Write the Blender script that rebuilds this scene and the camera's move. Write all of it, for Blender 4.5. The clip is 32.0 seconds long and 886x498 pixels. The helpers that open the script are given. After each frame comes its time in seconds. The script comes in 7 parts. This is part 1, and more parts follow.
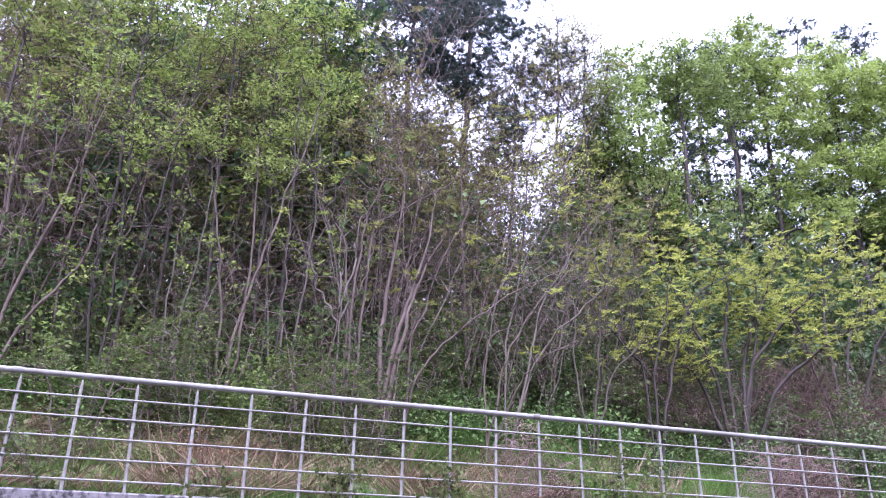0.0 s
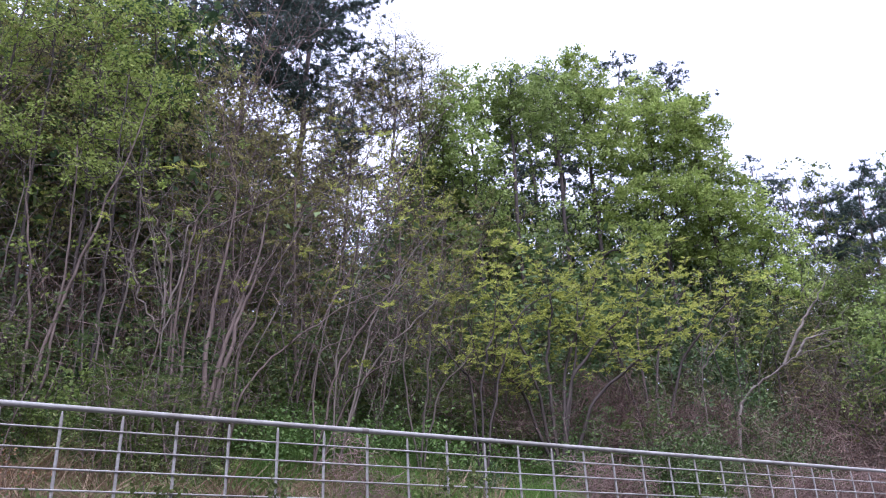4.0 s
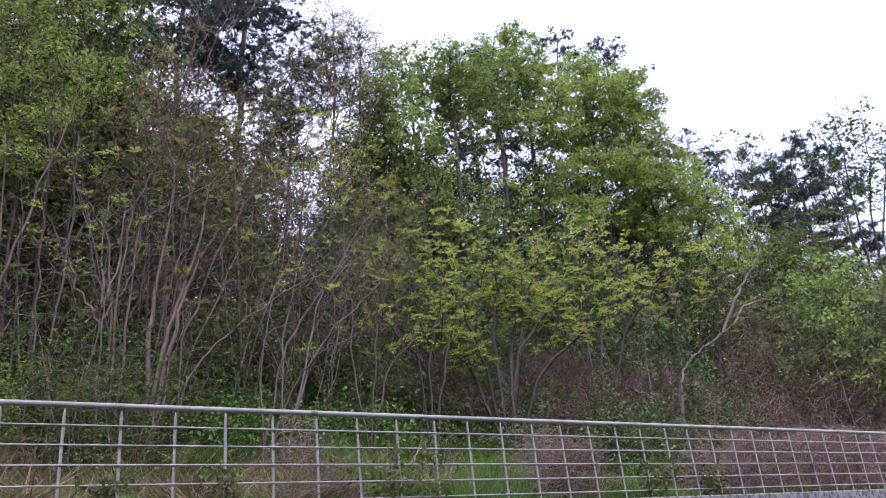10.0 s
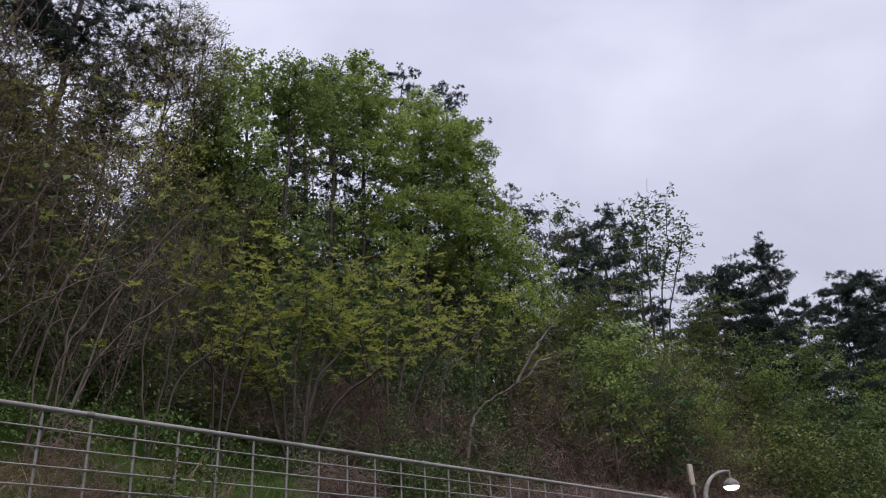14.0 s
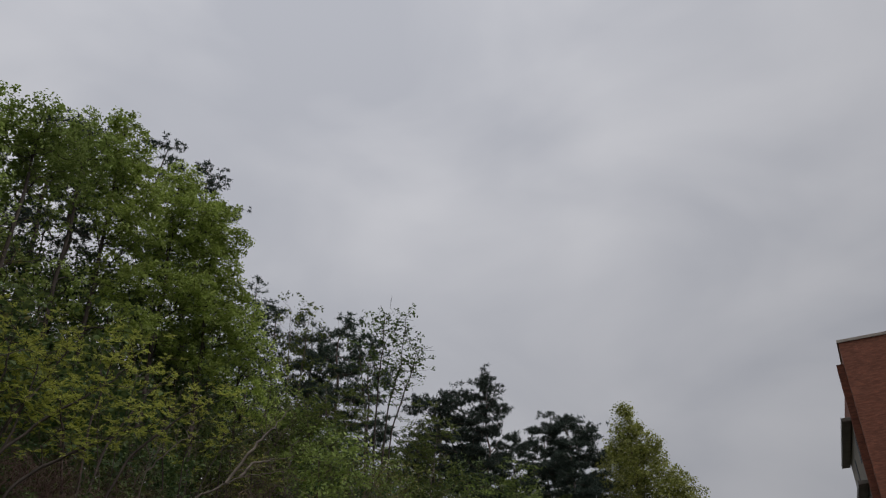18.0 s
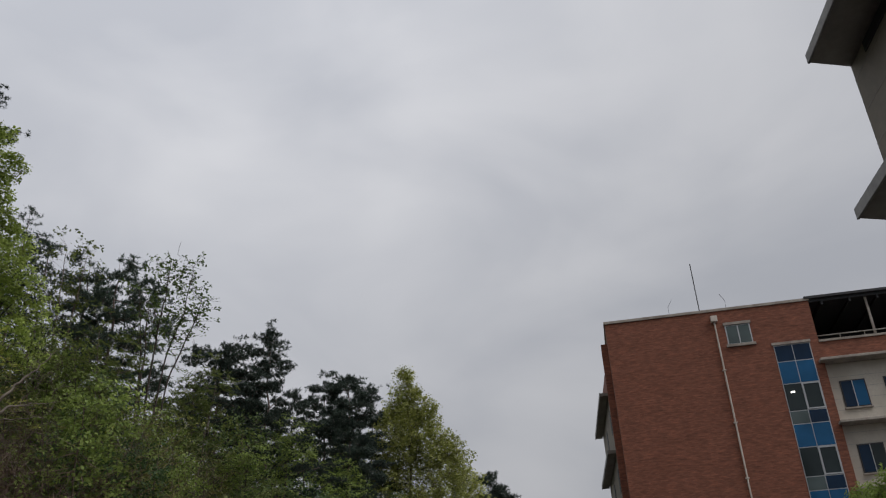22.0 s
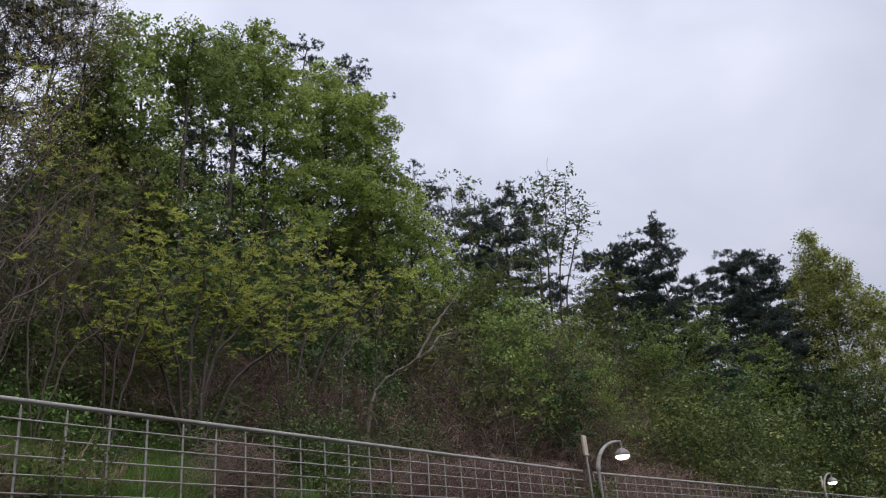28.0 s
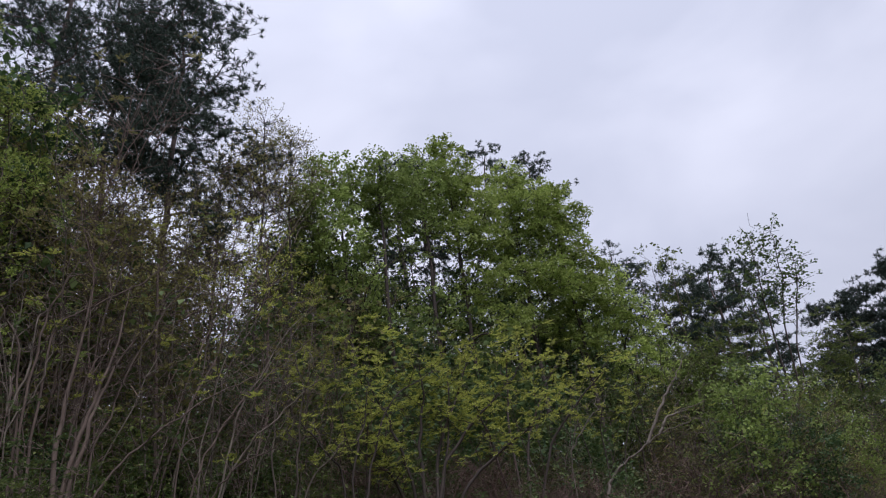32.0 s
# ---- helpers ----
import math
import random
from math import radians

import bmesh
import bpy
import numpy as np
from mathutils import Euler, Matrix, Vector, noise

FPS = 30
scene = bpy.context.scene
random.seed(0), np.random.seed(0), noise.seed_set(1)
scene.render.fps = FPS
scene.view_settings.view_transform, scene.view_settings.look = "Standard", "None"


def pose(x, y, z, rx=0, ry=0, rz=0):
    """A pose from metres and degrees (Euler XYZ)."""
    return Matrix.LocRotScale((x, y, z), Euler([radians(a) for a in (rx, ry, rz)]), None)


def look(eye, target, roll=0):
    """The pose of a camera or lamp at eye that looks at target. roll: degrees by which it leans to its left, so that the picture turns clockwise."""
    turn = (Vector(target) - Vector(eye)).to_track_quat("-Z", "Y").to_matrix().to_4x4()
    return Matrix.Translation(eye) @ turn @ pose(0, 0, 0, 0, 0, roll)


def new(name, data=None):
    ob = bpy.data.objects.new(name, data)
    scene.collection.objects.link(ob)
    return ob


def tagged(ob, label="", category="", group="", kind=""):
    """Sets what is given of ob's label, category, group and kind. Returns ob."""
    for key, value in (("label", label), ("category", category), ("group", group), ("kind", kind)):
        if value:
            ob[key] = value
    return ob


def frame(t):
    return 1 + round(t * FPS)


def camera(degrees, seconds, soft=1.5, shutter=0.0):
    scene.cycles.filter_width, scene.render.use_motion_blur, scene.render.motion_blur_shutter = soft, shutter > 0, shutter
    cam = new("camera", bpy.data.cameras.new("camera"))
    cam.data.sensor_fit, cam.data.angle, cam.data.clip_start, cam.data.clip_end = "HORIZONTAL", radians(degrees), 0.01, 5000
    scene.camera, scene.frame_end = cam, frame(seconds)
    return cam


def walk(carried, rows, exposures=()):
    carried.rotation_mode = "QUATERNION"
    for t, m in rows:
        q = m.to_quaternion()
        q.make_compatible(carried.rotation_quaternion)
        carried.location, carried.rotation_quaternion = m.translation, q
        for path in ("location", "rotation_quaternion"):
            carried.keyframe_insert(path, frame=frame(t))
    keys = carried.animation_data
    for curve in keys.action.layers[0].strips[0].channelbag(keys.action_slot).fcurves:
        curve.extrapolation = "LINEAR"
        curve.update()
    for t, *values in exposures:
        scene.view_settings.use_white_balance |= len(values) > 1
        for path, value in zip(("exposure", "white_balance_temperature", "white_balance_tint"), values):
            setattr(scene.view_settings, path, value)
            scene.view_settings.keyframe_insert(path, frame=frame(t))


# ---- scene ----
EYE = (0.0, 0.0, 1.6)
cam = camera(54.87, 32.0, soft=1.15)
walk(cam, [
    (0, pose(*EYE, 114.584, -0.839, -16.242)),
    (0.5, pose(*EYE, 114.790, -0.108, -17.079)),
    (1, pose(*EYE, 114.715, 1.270, -18.558)),
    (1.5, pose(*EYE, 114.601, 1.790, -20.967)),
    (2, pose(*EYE, 114.263, 1.701, -22.822)),
    (2.5, pose(*EYE, 113.764, 1.838, -24.394)),
    (3, pose(*EYE, 113.615, 1.962, -25.434)),
    (3.5, pose(*EYE, 114.123, 2.177, -26.243)),
    (4, pose(*EYE, 115.333, 2.516, -26.983)),
    (4.5, pose(*EYE, 116.126, 2.693, -27.548)),
    (6.5, pose(*EYE, 118.045, 4.143, -27.242)),
    (7, pose(*EYE, 117.010, 4.308, -27.202)),
    (7.5, pose(*EYE, 115.995, 4.673, -27.306)),
    (8, pose(*EYE, 114.910, 5.051, -27.158)),
    (8.5, pose(*EYE, 114.282, 5.318, -27.297)),
    (9, pose(*EYE, 114.069, 5.490, -27.834)),
    (9.5, pose(*EYE, 113.919, 5.605, -28.811)),
    (10, pose(*EYE, 113.722, 5.552, -29.707)),
    (10.5, pose(*EYE, 114.054, 5.344, -30.020)),
    (11, pose(*EYE, 115.475, 5.355, -30.598)),
    (11.5, pose(*EYE, 117.495, 5.203, -31.341)),
    (12, pose(*EYE, 117.864, 5.329, -33.178)),
    (12.5, pose(*EYE, 117.651, 7.125, -38.483)),
    (13, pose(*EYE, 114.529, 5.013, -43.164)),
    (13.5, pose(*EYE, 114.065, 3.397, -44.583)),
    (15.5, pose(*EYE, 116.755, 0.179, -44.336)),
    (16, pose(*EYE, 118.818, -0.046, -48.320)),
    (16.5, pose(*EYE, 121.540, 0.527, -53.305)),
    (17, pose(*EYE, 122.100, 0.697, -57.955)),
    (17.5, pose(*EYE, 121.304, 1.050, -60.266)),
    (18, pose(*EYE, 120.860, 1.269, -64.167)),
    (18.5, pose(*EYE, 120.513, 2.260, -69.634)),
    (19, pose(*EYE, 119.787, 2.628, -71.279)),
    (19.5, pose(*EYE, 119.353, 2.391, -71.705)),
    (20, pose(*EYE, 119.228, 1.957, -71.084)),
    (20.5, pose(*EYE, 118.783, 1.517, -69.881)),
    (21, pose(*EYE, 118.600, 1.564, -69.383)),
    (21.5, pose(*EYE, 118.333, 1.392, -69.956)),
    (22, pose(*EYE, 117.700, 2.849, -78.785)),
    (22.5, pose(*EYE, 117.006, 2.352, -81.096)),
    (23, pose(*EYE, 116.753, 1.682, -78.589)),
    (23.5, pose(*EYE, 116.209, 1.239, -73.082)),
    (24, pose(*EYE, 116.226, 1.320, -69.806)),
    (24.5, pose(*EYE, 115.127, 1.999, -66.130)),
    (25, pose(*EYE, 113.521, 2.913, -63.057)),
    (25.5, pose(*EYE, 113.291, 3.213, -60.599)),
    (27.5, pose(*EYE, 112.766, 4.335, -52.106)),
    (28, pose(*EYE, 112.559, 4.467, -50.742)),
    (28.5, pose(*EYE, 112.933, 4.037, -47.616)),
    (29, pose(*EYE, 113.950, 3.935, -43.198)),
    (29.5, pose(*EYE, 114.771, 3.583, -38.635)),
    (30, pose(*EYE, 115.917, 3.787, -35.886)),
    (30.5, pose(*EYE, 117.202, 4.067, -33.356)),
    (31, pose(*EYE, 118.321, 4.357, -29.031)),
    (31.5, pose(*EYE, 119.399, 5.902, -31.102)),
    (32, pose(*EYE, 120.432, 7.063, -34.405)),
], exposures=[
    (0.0, 2.42, 5230, 38), (4.0, 1.72, 5340, 30), (7.0, 1.16, 5520, 27), (8.0, 1.53, 5500, 28), (9.0, 1.7, 5450, 29), (12.0, 0.65, 5780, 25), (13.0, 0.42, 5930, 23), (16.0, 0.32, 6000, 18), (17.0, -0.1, 6350, 14), (19.0, -0.2, 6500, 13), (21.0, -0.13, 6500, 12), (22.0, 0.08, 6500, 12), (22.5, 0.0, 6500, 12), (23.0, -0.02, 6500, 12), (25.0, 0.15, 6400, 14), (28.0, 0.5, 6000, 18), (30.0, 0.6, 5950, 20), (31.0, 0.72, 5950, 22), (32.0, 0.4, 5900, 20),
])

# ---- overcast daylight ----
world = bpy.data.worlds.new("overcast_sky")
scene.world = world
world.use_nodes = True
wt = world.node_tree
wt.nodes.clear()
w_out = wt.nodes.new("ShaderNodeOutputWorld")
w_bg = wt.nodes.new("ShaderNodeBackground")
w_sky = wt.nodes.new("ShaderNodeTexSky")
w_sky.sky_type, w_sky.sun_disc = "NISHITA", False
w_sky.sun_elevation, w_sky.sun_rotation = radians(50), radians(200)
w_co = wt.nodes.new("ShaderNodeTexCoord")
w_map = wt.nodes.new("ShaderNodeMapping")
w_map.inputs["Scale"].default_value = (1.0, 1.0, 1.9)
w_no = wt.nodes.new("ShaderNodeTexNoise")
w_no.inputs["Scale"].default_value, w_no.inputs["Detail"].default_value = 3.3, 5.0
w_no.inputs["Roughness"].default_value, w_no.inputs["Distortion"].default_value = 0.42, 0.35
w_ramp = wt.nodes.new("ShaderNodeValToRGB")
w_ramp.color_ramp.elements[0].position, w_ramp.color_ramp.elements[0].color = 0.34, (4.35, 4.55, 4.90, 1)
w_ramp.color_ramp.elements[1].position, w_ramp.color_ramp.elements[1].color = 0.67, (5.85, 5.98, 6.18, 1)
w_mix = wt.nodes.new("ShaderNodeMixRGB")
w_mix.inputs[0].default_value = 0.96
w_bg.inputs["Strength"].default_value = 0.1
wt.links.new(w_co.outputs["Generated"], w_map.inputs["Vector"])
wt.links.new(w_map.outputs["Vector"], w_no.inputs["Vector"])
wt.links.new(w_no.outputs["Fac"], w_ramp.inputs["Fac"])
wt.links.new(w_sky.outputs["Color"], w_mix.inputs[1])
wt.links.new(w_ramp.outputs["Color"], w_mix.inputs[2])
# the cloud is brighter overhead than near the horizon
w_sep = wt.nodes.new("ShaderNodeSeparateXYZ")
w_lift = wt.nodes.new("ShaderNodeMapRange")
w_lift.inputs["From Min"].default_value, w_lift.inputs["From Max"].default_value = 0.1, 0.8
w_lift.inputs["To Min"].default_value, w_lift.inputs["To Max"].default_value = 0.80, 1.22
w_mul = wt.nodes.new("ShaderNodeMixRGB")
w_mul.blend_type, w_mul.inputs[0].default_value = "MULTIPLY", 1.0
wt.links.new(w_co.outputs["Generated"], w_sep.inputs["Vector"])
wt.links.new(w_sep.outputs["Z"], w_lift.inputs["Value"])
wt.links.new(w_mix.outputs["Color"], w_mul.inputs[1])
wt.links.new(w_lift.outputs["Result"], w_mul.inputs[2])
# the hidden sun thins the cloud over the wood
w_glow = wt.nodes.new("ShaderNodeVectorMath")
w_glow.operation = "DOT_PRODUCT"
w_glow.inputs[1].default_value = (0.38, 0.66, 0.65)
w_thin = wt.nodes.new("ShaderNodeMapRange")
w_thin.interpolation_type = "SMOOTHSTEP"
w_thin.inputs["From Min"].default_value, w_thin.inputs["From Max"].default_value = 0.45, 1.0
w_thin.inputs["To Min"].default_value, w_thin.inputs["To Max"].default_value = 0.85, 1.05
w_sun = wt.nodes.new("ShaderNodeMixRGB")
w_sun.blend_type, w_sun.inputs[0].default_value = "MULTIPLY", 1.0
wt.links.new(w_co.outputs["Generated"], w_glow.inputs[0])
wt.links.new(w_glow.outputs["Value"], w_thin.inputs["Value"])
wt.links.new(w_mul.outputs["Color"], w_sun.inputs[1])
wt.links.new(w_thin.outputs["Result"], w_sun.inputs[2])
wt.links.new(w_sun.outputs["Color"], w_bg.inputs["Color"])
wt.links.new(w_bg.outputs["Background"], w_out.inputs["Surface"])

sun = new("sun", bpy.data.lights.new("sun", "SUN"))
sun.data.energy, sun.data.angle, sun.data.color = 1.5, radians(40), (1.0, 0.97, 0.93)
sun.matrix_world = look((-14, -38, 48), (0, 0, 0))


# ---- materials ----
def shader(name):
    m = bpy.data.materials.new(name)
    m.use_nodes = True
    nt = m.node_tree
    return m, nt, nt.nodes["Principled BSDF"]


def ramp_node(nt, stops):
    r = nt.nodes.new("ShaderNodeValToRGB")
    els = r.color_ramp.elements
    while len(els) < len(stops):
        els.new(0.5)
    for e, (p, c) in zip(els, stops):
        e.position, e.color = p, (*c, 1)
    return r


def noise_node(nt, scale, detail=5.0, rough=0.6, stretch=(1, 1, 1)):
    co = nt.nodes.new("ShaderNodeTexCoord")
    mp = nt.nodes.new("ShaderNodeMapping")
    mp.inputs["Scale"].default_value = stretch
    n = nt.nodes.new("ShaderNodeTexNoise")
    n.inputs["Scale"].default_value, n.inputs["Detail"].default_value, n.inputs["Roughness"].default_value = scale, detail, rough
    nt.links.new(co.outputs["Object"], mp.inputs["Vector"])
    nt.links.new(mp.outputs["Vector"], n.inputs["Vector"])
    return n


def bump_from(nt, bsdf, socket, strength, dist):
    b = nt.nodes.new("ShaderNodeBump")
    b.inputs["Strength"].default_value, b.inputs["Distance"].default_value = strength, dist
    nt.links.new(socket, b.inputs["Height"])
    nt.links.new(b.outputs["Normal"], bsdf.inputs["Normal"])


def surface(name, dark, light, scale=6.0, stretch=(1, 1, 1), rough=0.8, metal=0.0, bump=0.4, dist=0.01, stain=None, stain_scale=0.9):
    """A grained surface: two tones at fine scale, optional large stains, and relief."""
    m, nt, b = shader(name)
    n = noise_node(nt, scale, 7.0, 0.65, stretch)
    r = ramp_node(nt, [(0.3, dark), (0.7, light)])
    nt.links.new(n.outputs["Fac"], r.inputs["Fac"])
    col = r.outputs["Color"]
    if stain:
        n2 = noise_node(nt, stain_scale, 6.0, 0.7)
        f = ramp_node(nt, [(0.46, (0, 0, 0)), (0.62, (1, 1, 1))])
        nt.links.new(n2.outputs["Fac"], f.inputs["Fac"])
        mx = nt.nodes.new("ShaderNodeMixRGB")
        mx.inputs[2].default_value = (*stain, 1)
        nt.links.new(f.outputs["Color"], mx.inputs[0])
        nt.links.new(col, mx.inputs[1])
        col = mx.outputs["Color"]
    nt.links.new(col, b.inputs["Base Color"])
    b.inputs["Roughness"].default_value, b.inputs["Metallic"].default_value = rough, metal
    if bump:
        bump_from(nt, b, n.outputs["Fac"], bump, dist)
    return m


def leafy(name, tones, rough=0.65, through_light=0.35, spread=0.35):
    """Leaves: each leaf takes its own tone, each plant its own brightness; light passes through."""
    m, nt, b = shader(name)
    g = nt.nodes.new("ShaderNodeNewGeometry")
    k = len(tones)
    r = ramp_node(nt, [(i / (k - 1), c) for i, c in enumerate(tones)])
    nt.links.new(g.outputs["Random Per Island"], r.inputs["Fac"])
    info = nt.nodes.new("ShaderNodeObjectInfo")
    ml = nt.nodes.new("ShaderNodeMath")
    ml.operation = "MULTIPLY_ADD"
    ml.inputs[1].default_value, ml.inputs[2].default_value = spread, 1.0 - spread / 2
    nt.links.new(info.outputs["Random"], ml.inputs[0])
    # boughs differ in tone across a plant
    nz = noise_node(nt, 0.9, 3.0, 0.6)
    mr = nt.nodes.new("ShaderNodeMapRange")
    mr.inputs["From Min"].default_value, mr.inputs["From Max"].default_value = 0.3, 0.7
    mr.inputs["To Min"].default_value, mr.inputs["To Max"].default_value = 0.80, 1.2
    nt.links.new(nz.outputs["Fac"], mr.inputs["Value"])
    both = nt.nodes.new("ShaderNodeMath")
    both.operation = "MULTIPLY"
    nt.links.new(ml.outputs["Value"], both.inputs[0])
    nt.links.new(mr.outputs["Result"], both.inputs[1])
    hs = nt.nodes.new("ShaderNodeHueSaturation")
    nt.links.new(both.outputs["Value"], hs.inputs["Value"])
    nt.links.new(r.outputs["Color"], hs.inputs["Color"])
    nt.links.new(hs.outputs["Color"], b.inputs["Base Color"])
    b.inputs["Roughness"].default_value = rough
    b.inputs["Specular IOR Level"].default_value = 0.2
    tr = nt.nodes.new("ShaderNodeBsdfTranslucent")
    nt.links.new(hs.outputs["Color"], tr.inputs["Color"])
    mx = nt.nodes.new("ShaderNodeMixShader")
    mx.inputs[0].default_value = through_light
    out = nt.nodes["Material Output"]
    nt.links.new(b.outputs["BSDF"], mx.inputs[1])
    nt.links.new(tr.outputs["BSDF"], mx.inputs[2])
    nt.links.new(mx.outputs["Shader"], out.inputs["Surface"])
    return m


BARK_BROWN = surface("brown_bark", (0.070, 0.050, 0.039), (0.168, 0.125, 0.098), 9, (1, 1, 0.15), 0.9, 0, 0.8, 0.02)
BARK_GREY = surface("grey_bark", (0.072, 0.057, 0.045), (0.168, 0.136, 0.107), 10, (1, 1, 0.2), 0.9, 0, 0.7, 0.015)
BARK_DARK = surface("dark_bark", (0.032, 0.025, 0.021), (0.085, 0.066, 0.055), 9, (1, 1, 0.2), 0.9, 0, 0.8, 0.02)
BARK_PALE = surface("pale_bark", (0.095, 0.078, 0.061), (0.205, 0.17, 0.132), 8, (1, 1, 0.3), 0.85, 0, 0.5, 0.01)
BARK_ASH = surface("ash_bark", (0.125, 0.104, 0.084), (0.245, 0.21, 0.172), 8, (1, 1, 0.3), 0.85, 0, 0.5, 0.01)
BARK_PINE = surface("pine_bark", (0.065, 0.05, 0.045), (0.17, 0.13, 0.112), 12, (1, 1, 0.35), 0.95, 0, 1.0, 0.03)
TWIG = surface("bare_twig", (0.098, 0.070, 0.057), (0.225, 0.165, 0.138), 14, (1, 1, 0.3), 0.9, 0, 0.3, 0.005)
VINE = surface("dead_vine", (0.20, 0.125, 0.10), (0.42, 0.30, 0.25), 5, (1, 1, 1), 0.95, 0, 0.3, 0.005)
LEAF_FRESH = leafy("fresh_green_leaf", [(0.14, 0.20, 0.048), (0.235, 0.315, 0.08), (0.34, 0.42, 0.125)], 0.55, 0.5)
LEAF_MAPLE = leafy("bright_spring_leaf", [(0.165, 0.225, 0.048), (0.28, 0.355, 0.08), (0.40, 0.465, 0.125)], 0.55, 0.48)
LEAF_YELLOW = leafy("yellow_green_leaf", [(0.245, 0.28, 0.056), (0.385, 0.42, 0.085), (0.52, 0.53, 0.135)], 0.55, 0.48)
LEAF_OLIVE = leafy("olive_bud_leaf", [(0.165, 0.155, 0.06), (0.255, 0.245, 0.085), (0.33, 0.305, 0.125)])
LEAF_DEEP = leafy("deep_green_leaf", [(0.048, 0.088, 0.038), (0.084, 0.144, 0.058), (0.13, 0.205, 0.086)], 0.5, 0.28)
LEAF_BUSH = leafy("undergrowth_leaf", [(0.085, 0.12, 0.038), (0.155, 0.195, 0.062), (0.245, 0.285, 0.096)])
LEAF_POPLAR = leafy("poplar_leaf", [(0.18, 0.208, 0.052), (0.312, 0.338, 0.092), (0.455, 0.47, 0.152)], 0.55, 0.42)
LEAF_CROWN = leafy("crown_leaf", [(0.172, 0.235, 0.053), (0.305, 0.388, 0.093), (0.445, 0.52, 0.152)], 0.55, 0.5)
LEAF_BIG = leafy("mid_green_leaf", [(0.16, 0.225, 0.055), (0.275, 0.36, 0.097), (0.395, 0.475, 0.155)], 0.55, 0.4)
# darker leaf green; shade inside the wood is put into this colour
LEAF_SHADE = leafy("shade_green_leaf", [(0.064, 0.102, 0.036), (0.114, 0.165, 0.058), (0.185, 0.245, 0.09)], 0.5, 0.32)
DEAD_STALK = leafy("dead_stalk", [(0.085, 0.056, 0.042), (0.155, 0.108, 0.084), (0.25, 0.182, 0.142)], 0.9, 0.05)
LEAF_HERB = leafy("herb_leaf", [(0.075, 0.135, 0.035), (0.13, 0.215, 0.055), (0.20, 0.30, 0.09)], 0.55, 0.35)
LEAF_RUSSET = leafy("russet_dry_leaf", [(0.16, 0.075, 0.04), (0.27, 0.15, 0.08), (0.38, 0.25, 0.14)])
NEEDLE = leafy("pine_needle", [(0.036, 0.058, 0.047), (0.063, 0.09, 0.07), (0.10, 0.13, 0.096)], 0.6, 0.2)
NEEDLE_BLUE = leafy("cedar_needle", [(0.026, 0.042, 0.034), (0.047, 0.067, 0.054), (0.08, 0.102, 0.079)], 0.6, 0.15)
GRASS = leafy("green_grass", [(0.072, 0.135, 0.026), (0.130, 0.230, 0.046), (0.215, 0.325, 0.082)])
STRAW = leafy("dry_grass", [(0.155, 0.10, 0.062), (0.265, 0.185, 0.115), (0.40, 0.305, 0.20)], 0.8, 0.2)
SOIL = surface("leaf_littered_soil", (0.060, 0.050, 0.032), (0.19, 0.145, 0.095), 5.0, (1, 1, 1), 0.95, 0, 0.7, 0.06, stain=(0.055, 0.095, 0.025), stain_scale=0.35)
ASPHALT = surface("asphalt", (0.035, 0.035, 0.037), (0.075, 0.073, 0.07), 60, (1, 1, 1), 0.9, 0, 0.5, 0.004, stain=(0.05, 0.048, 0.046), stain_scale=0.4)
CONCRETE = surface("weathered_concrete", (0.15, 0.145, 0.14), (0.32, 0.31, 0.295), 14, (1, 1, 1), 0.9, 0, 0.6, 0.008, stain=(0.045, 0.044, 0.043), stain_scale=5.0)
STEEL = surface("galvanised_steel", (0.33, 0.32, 0.285), (0.46, 0.445, 0.40), 20, (1, 1, 1), 0.75, 0.0, 0.1, 0.002, stain=(0.28, 0.26, 0.22), stain_scale=2.5)
STEEL_DULL = surface("dull_steel", (0.28, 0.27, 0.24), (0.40, 0.39, 0.35), 25, (1, 1, 1), 0.75, 0.0, 0.1, 0.002, stain=(0.21, 0.18, 0.155), stain_scale=2.0)
CLADDING = surface("beige_stone_cladding", (0.50, 0.455, 0.385), (0.60, 0.55, 0.47), 8, (1, 1, 1), 0.75, 0, 0.15, 0.003, stain=(0.47, 0.425, 0.355), stain_scale=0.5)
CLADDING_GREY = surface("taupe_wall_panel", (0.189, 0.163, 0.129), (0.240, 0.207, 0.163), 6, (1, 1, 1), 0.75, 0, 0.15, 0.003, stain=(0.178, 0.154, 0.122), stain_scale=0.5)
SOFFIT = surface("dark_soffit_paint", (0.210, 0.192, 0.167), (0.294, 0.268, 0.231), 5, (1, 1, 1), 0.7, 0, 0.1, 0.003, stain=(0.189, 0.172, 0.148), stain_scale=0.6)
FASCIA = surface("grey_fascia", (0.29, 0.285, 0.275), (0.37, 0.36, 0.35), 9, (1, 1, 1), 0.7, 0, 0.15, 0.003, stain=(0.24, 0.235, 0.225), stain_scale=1.5)
COPING_STAINED = surface("stained_coping", (0.205, 0.189, 0.185), (0.357, 0.333, 0.326), 22, (1, 1, 1), 0.9, 0, 0.6, 0.006, stain=(0.046, 0.041, 0.041), stain_scale=13.0)
PIPE = surface("cream_downpipe", (0.52, 0.46, 0.40), (0.64, 0.58, 0.51), 9, (1, 1, 0.2), 0.5, 0, 0.05, 0.002, stain=(0.45, 0.38, 0.32), stain_scale=1.0)
ALU = surface("aluminium_frame", (0.40, 0.41, 0.42), (0.50, 0.51, 0.52), 20, (1, 1, 1), 0.4, 0.4, 0.05, 0.001)
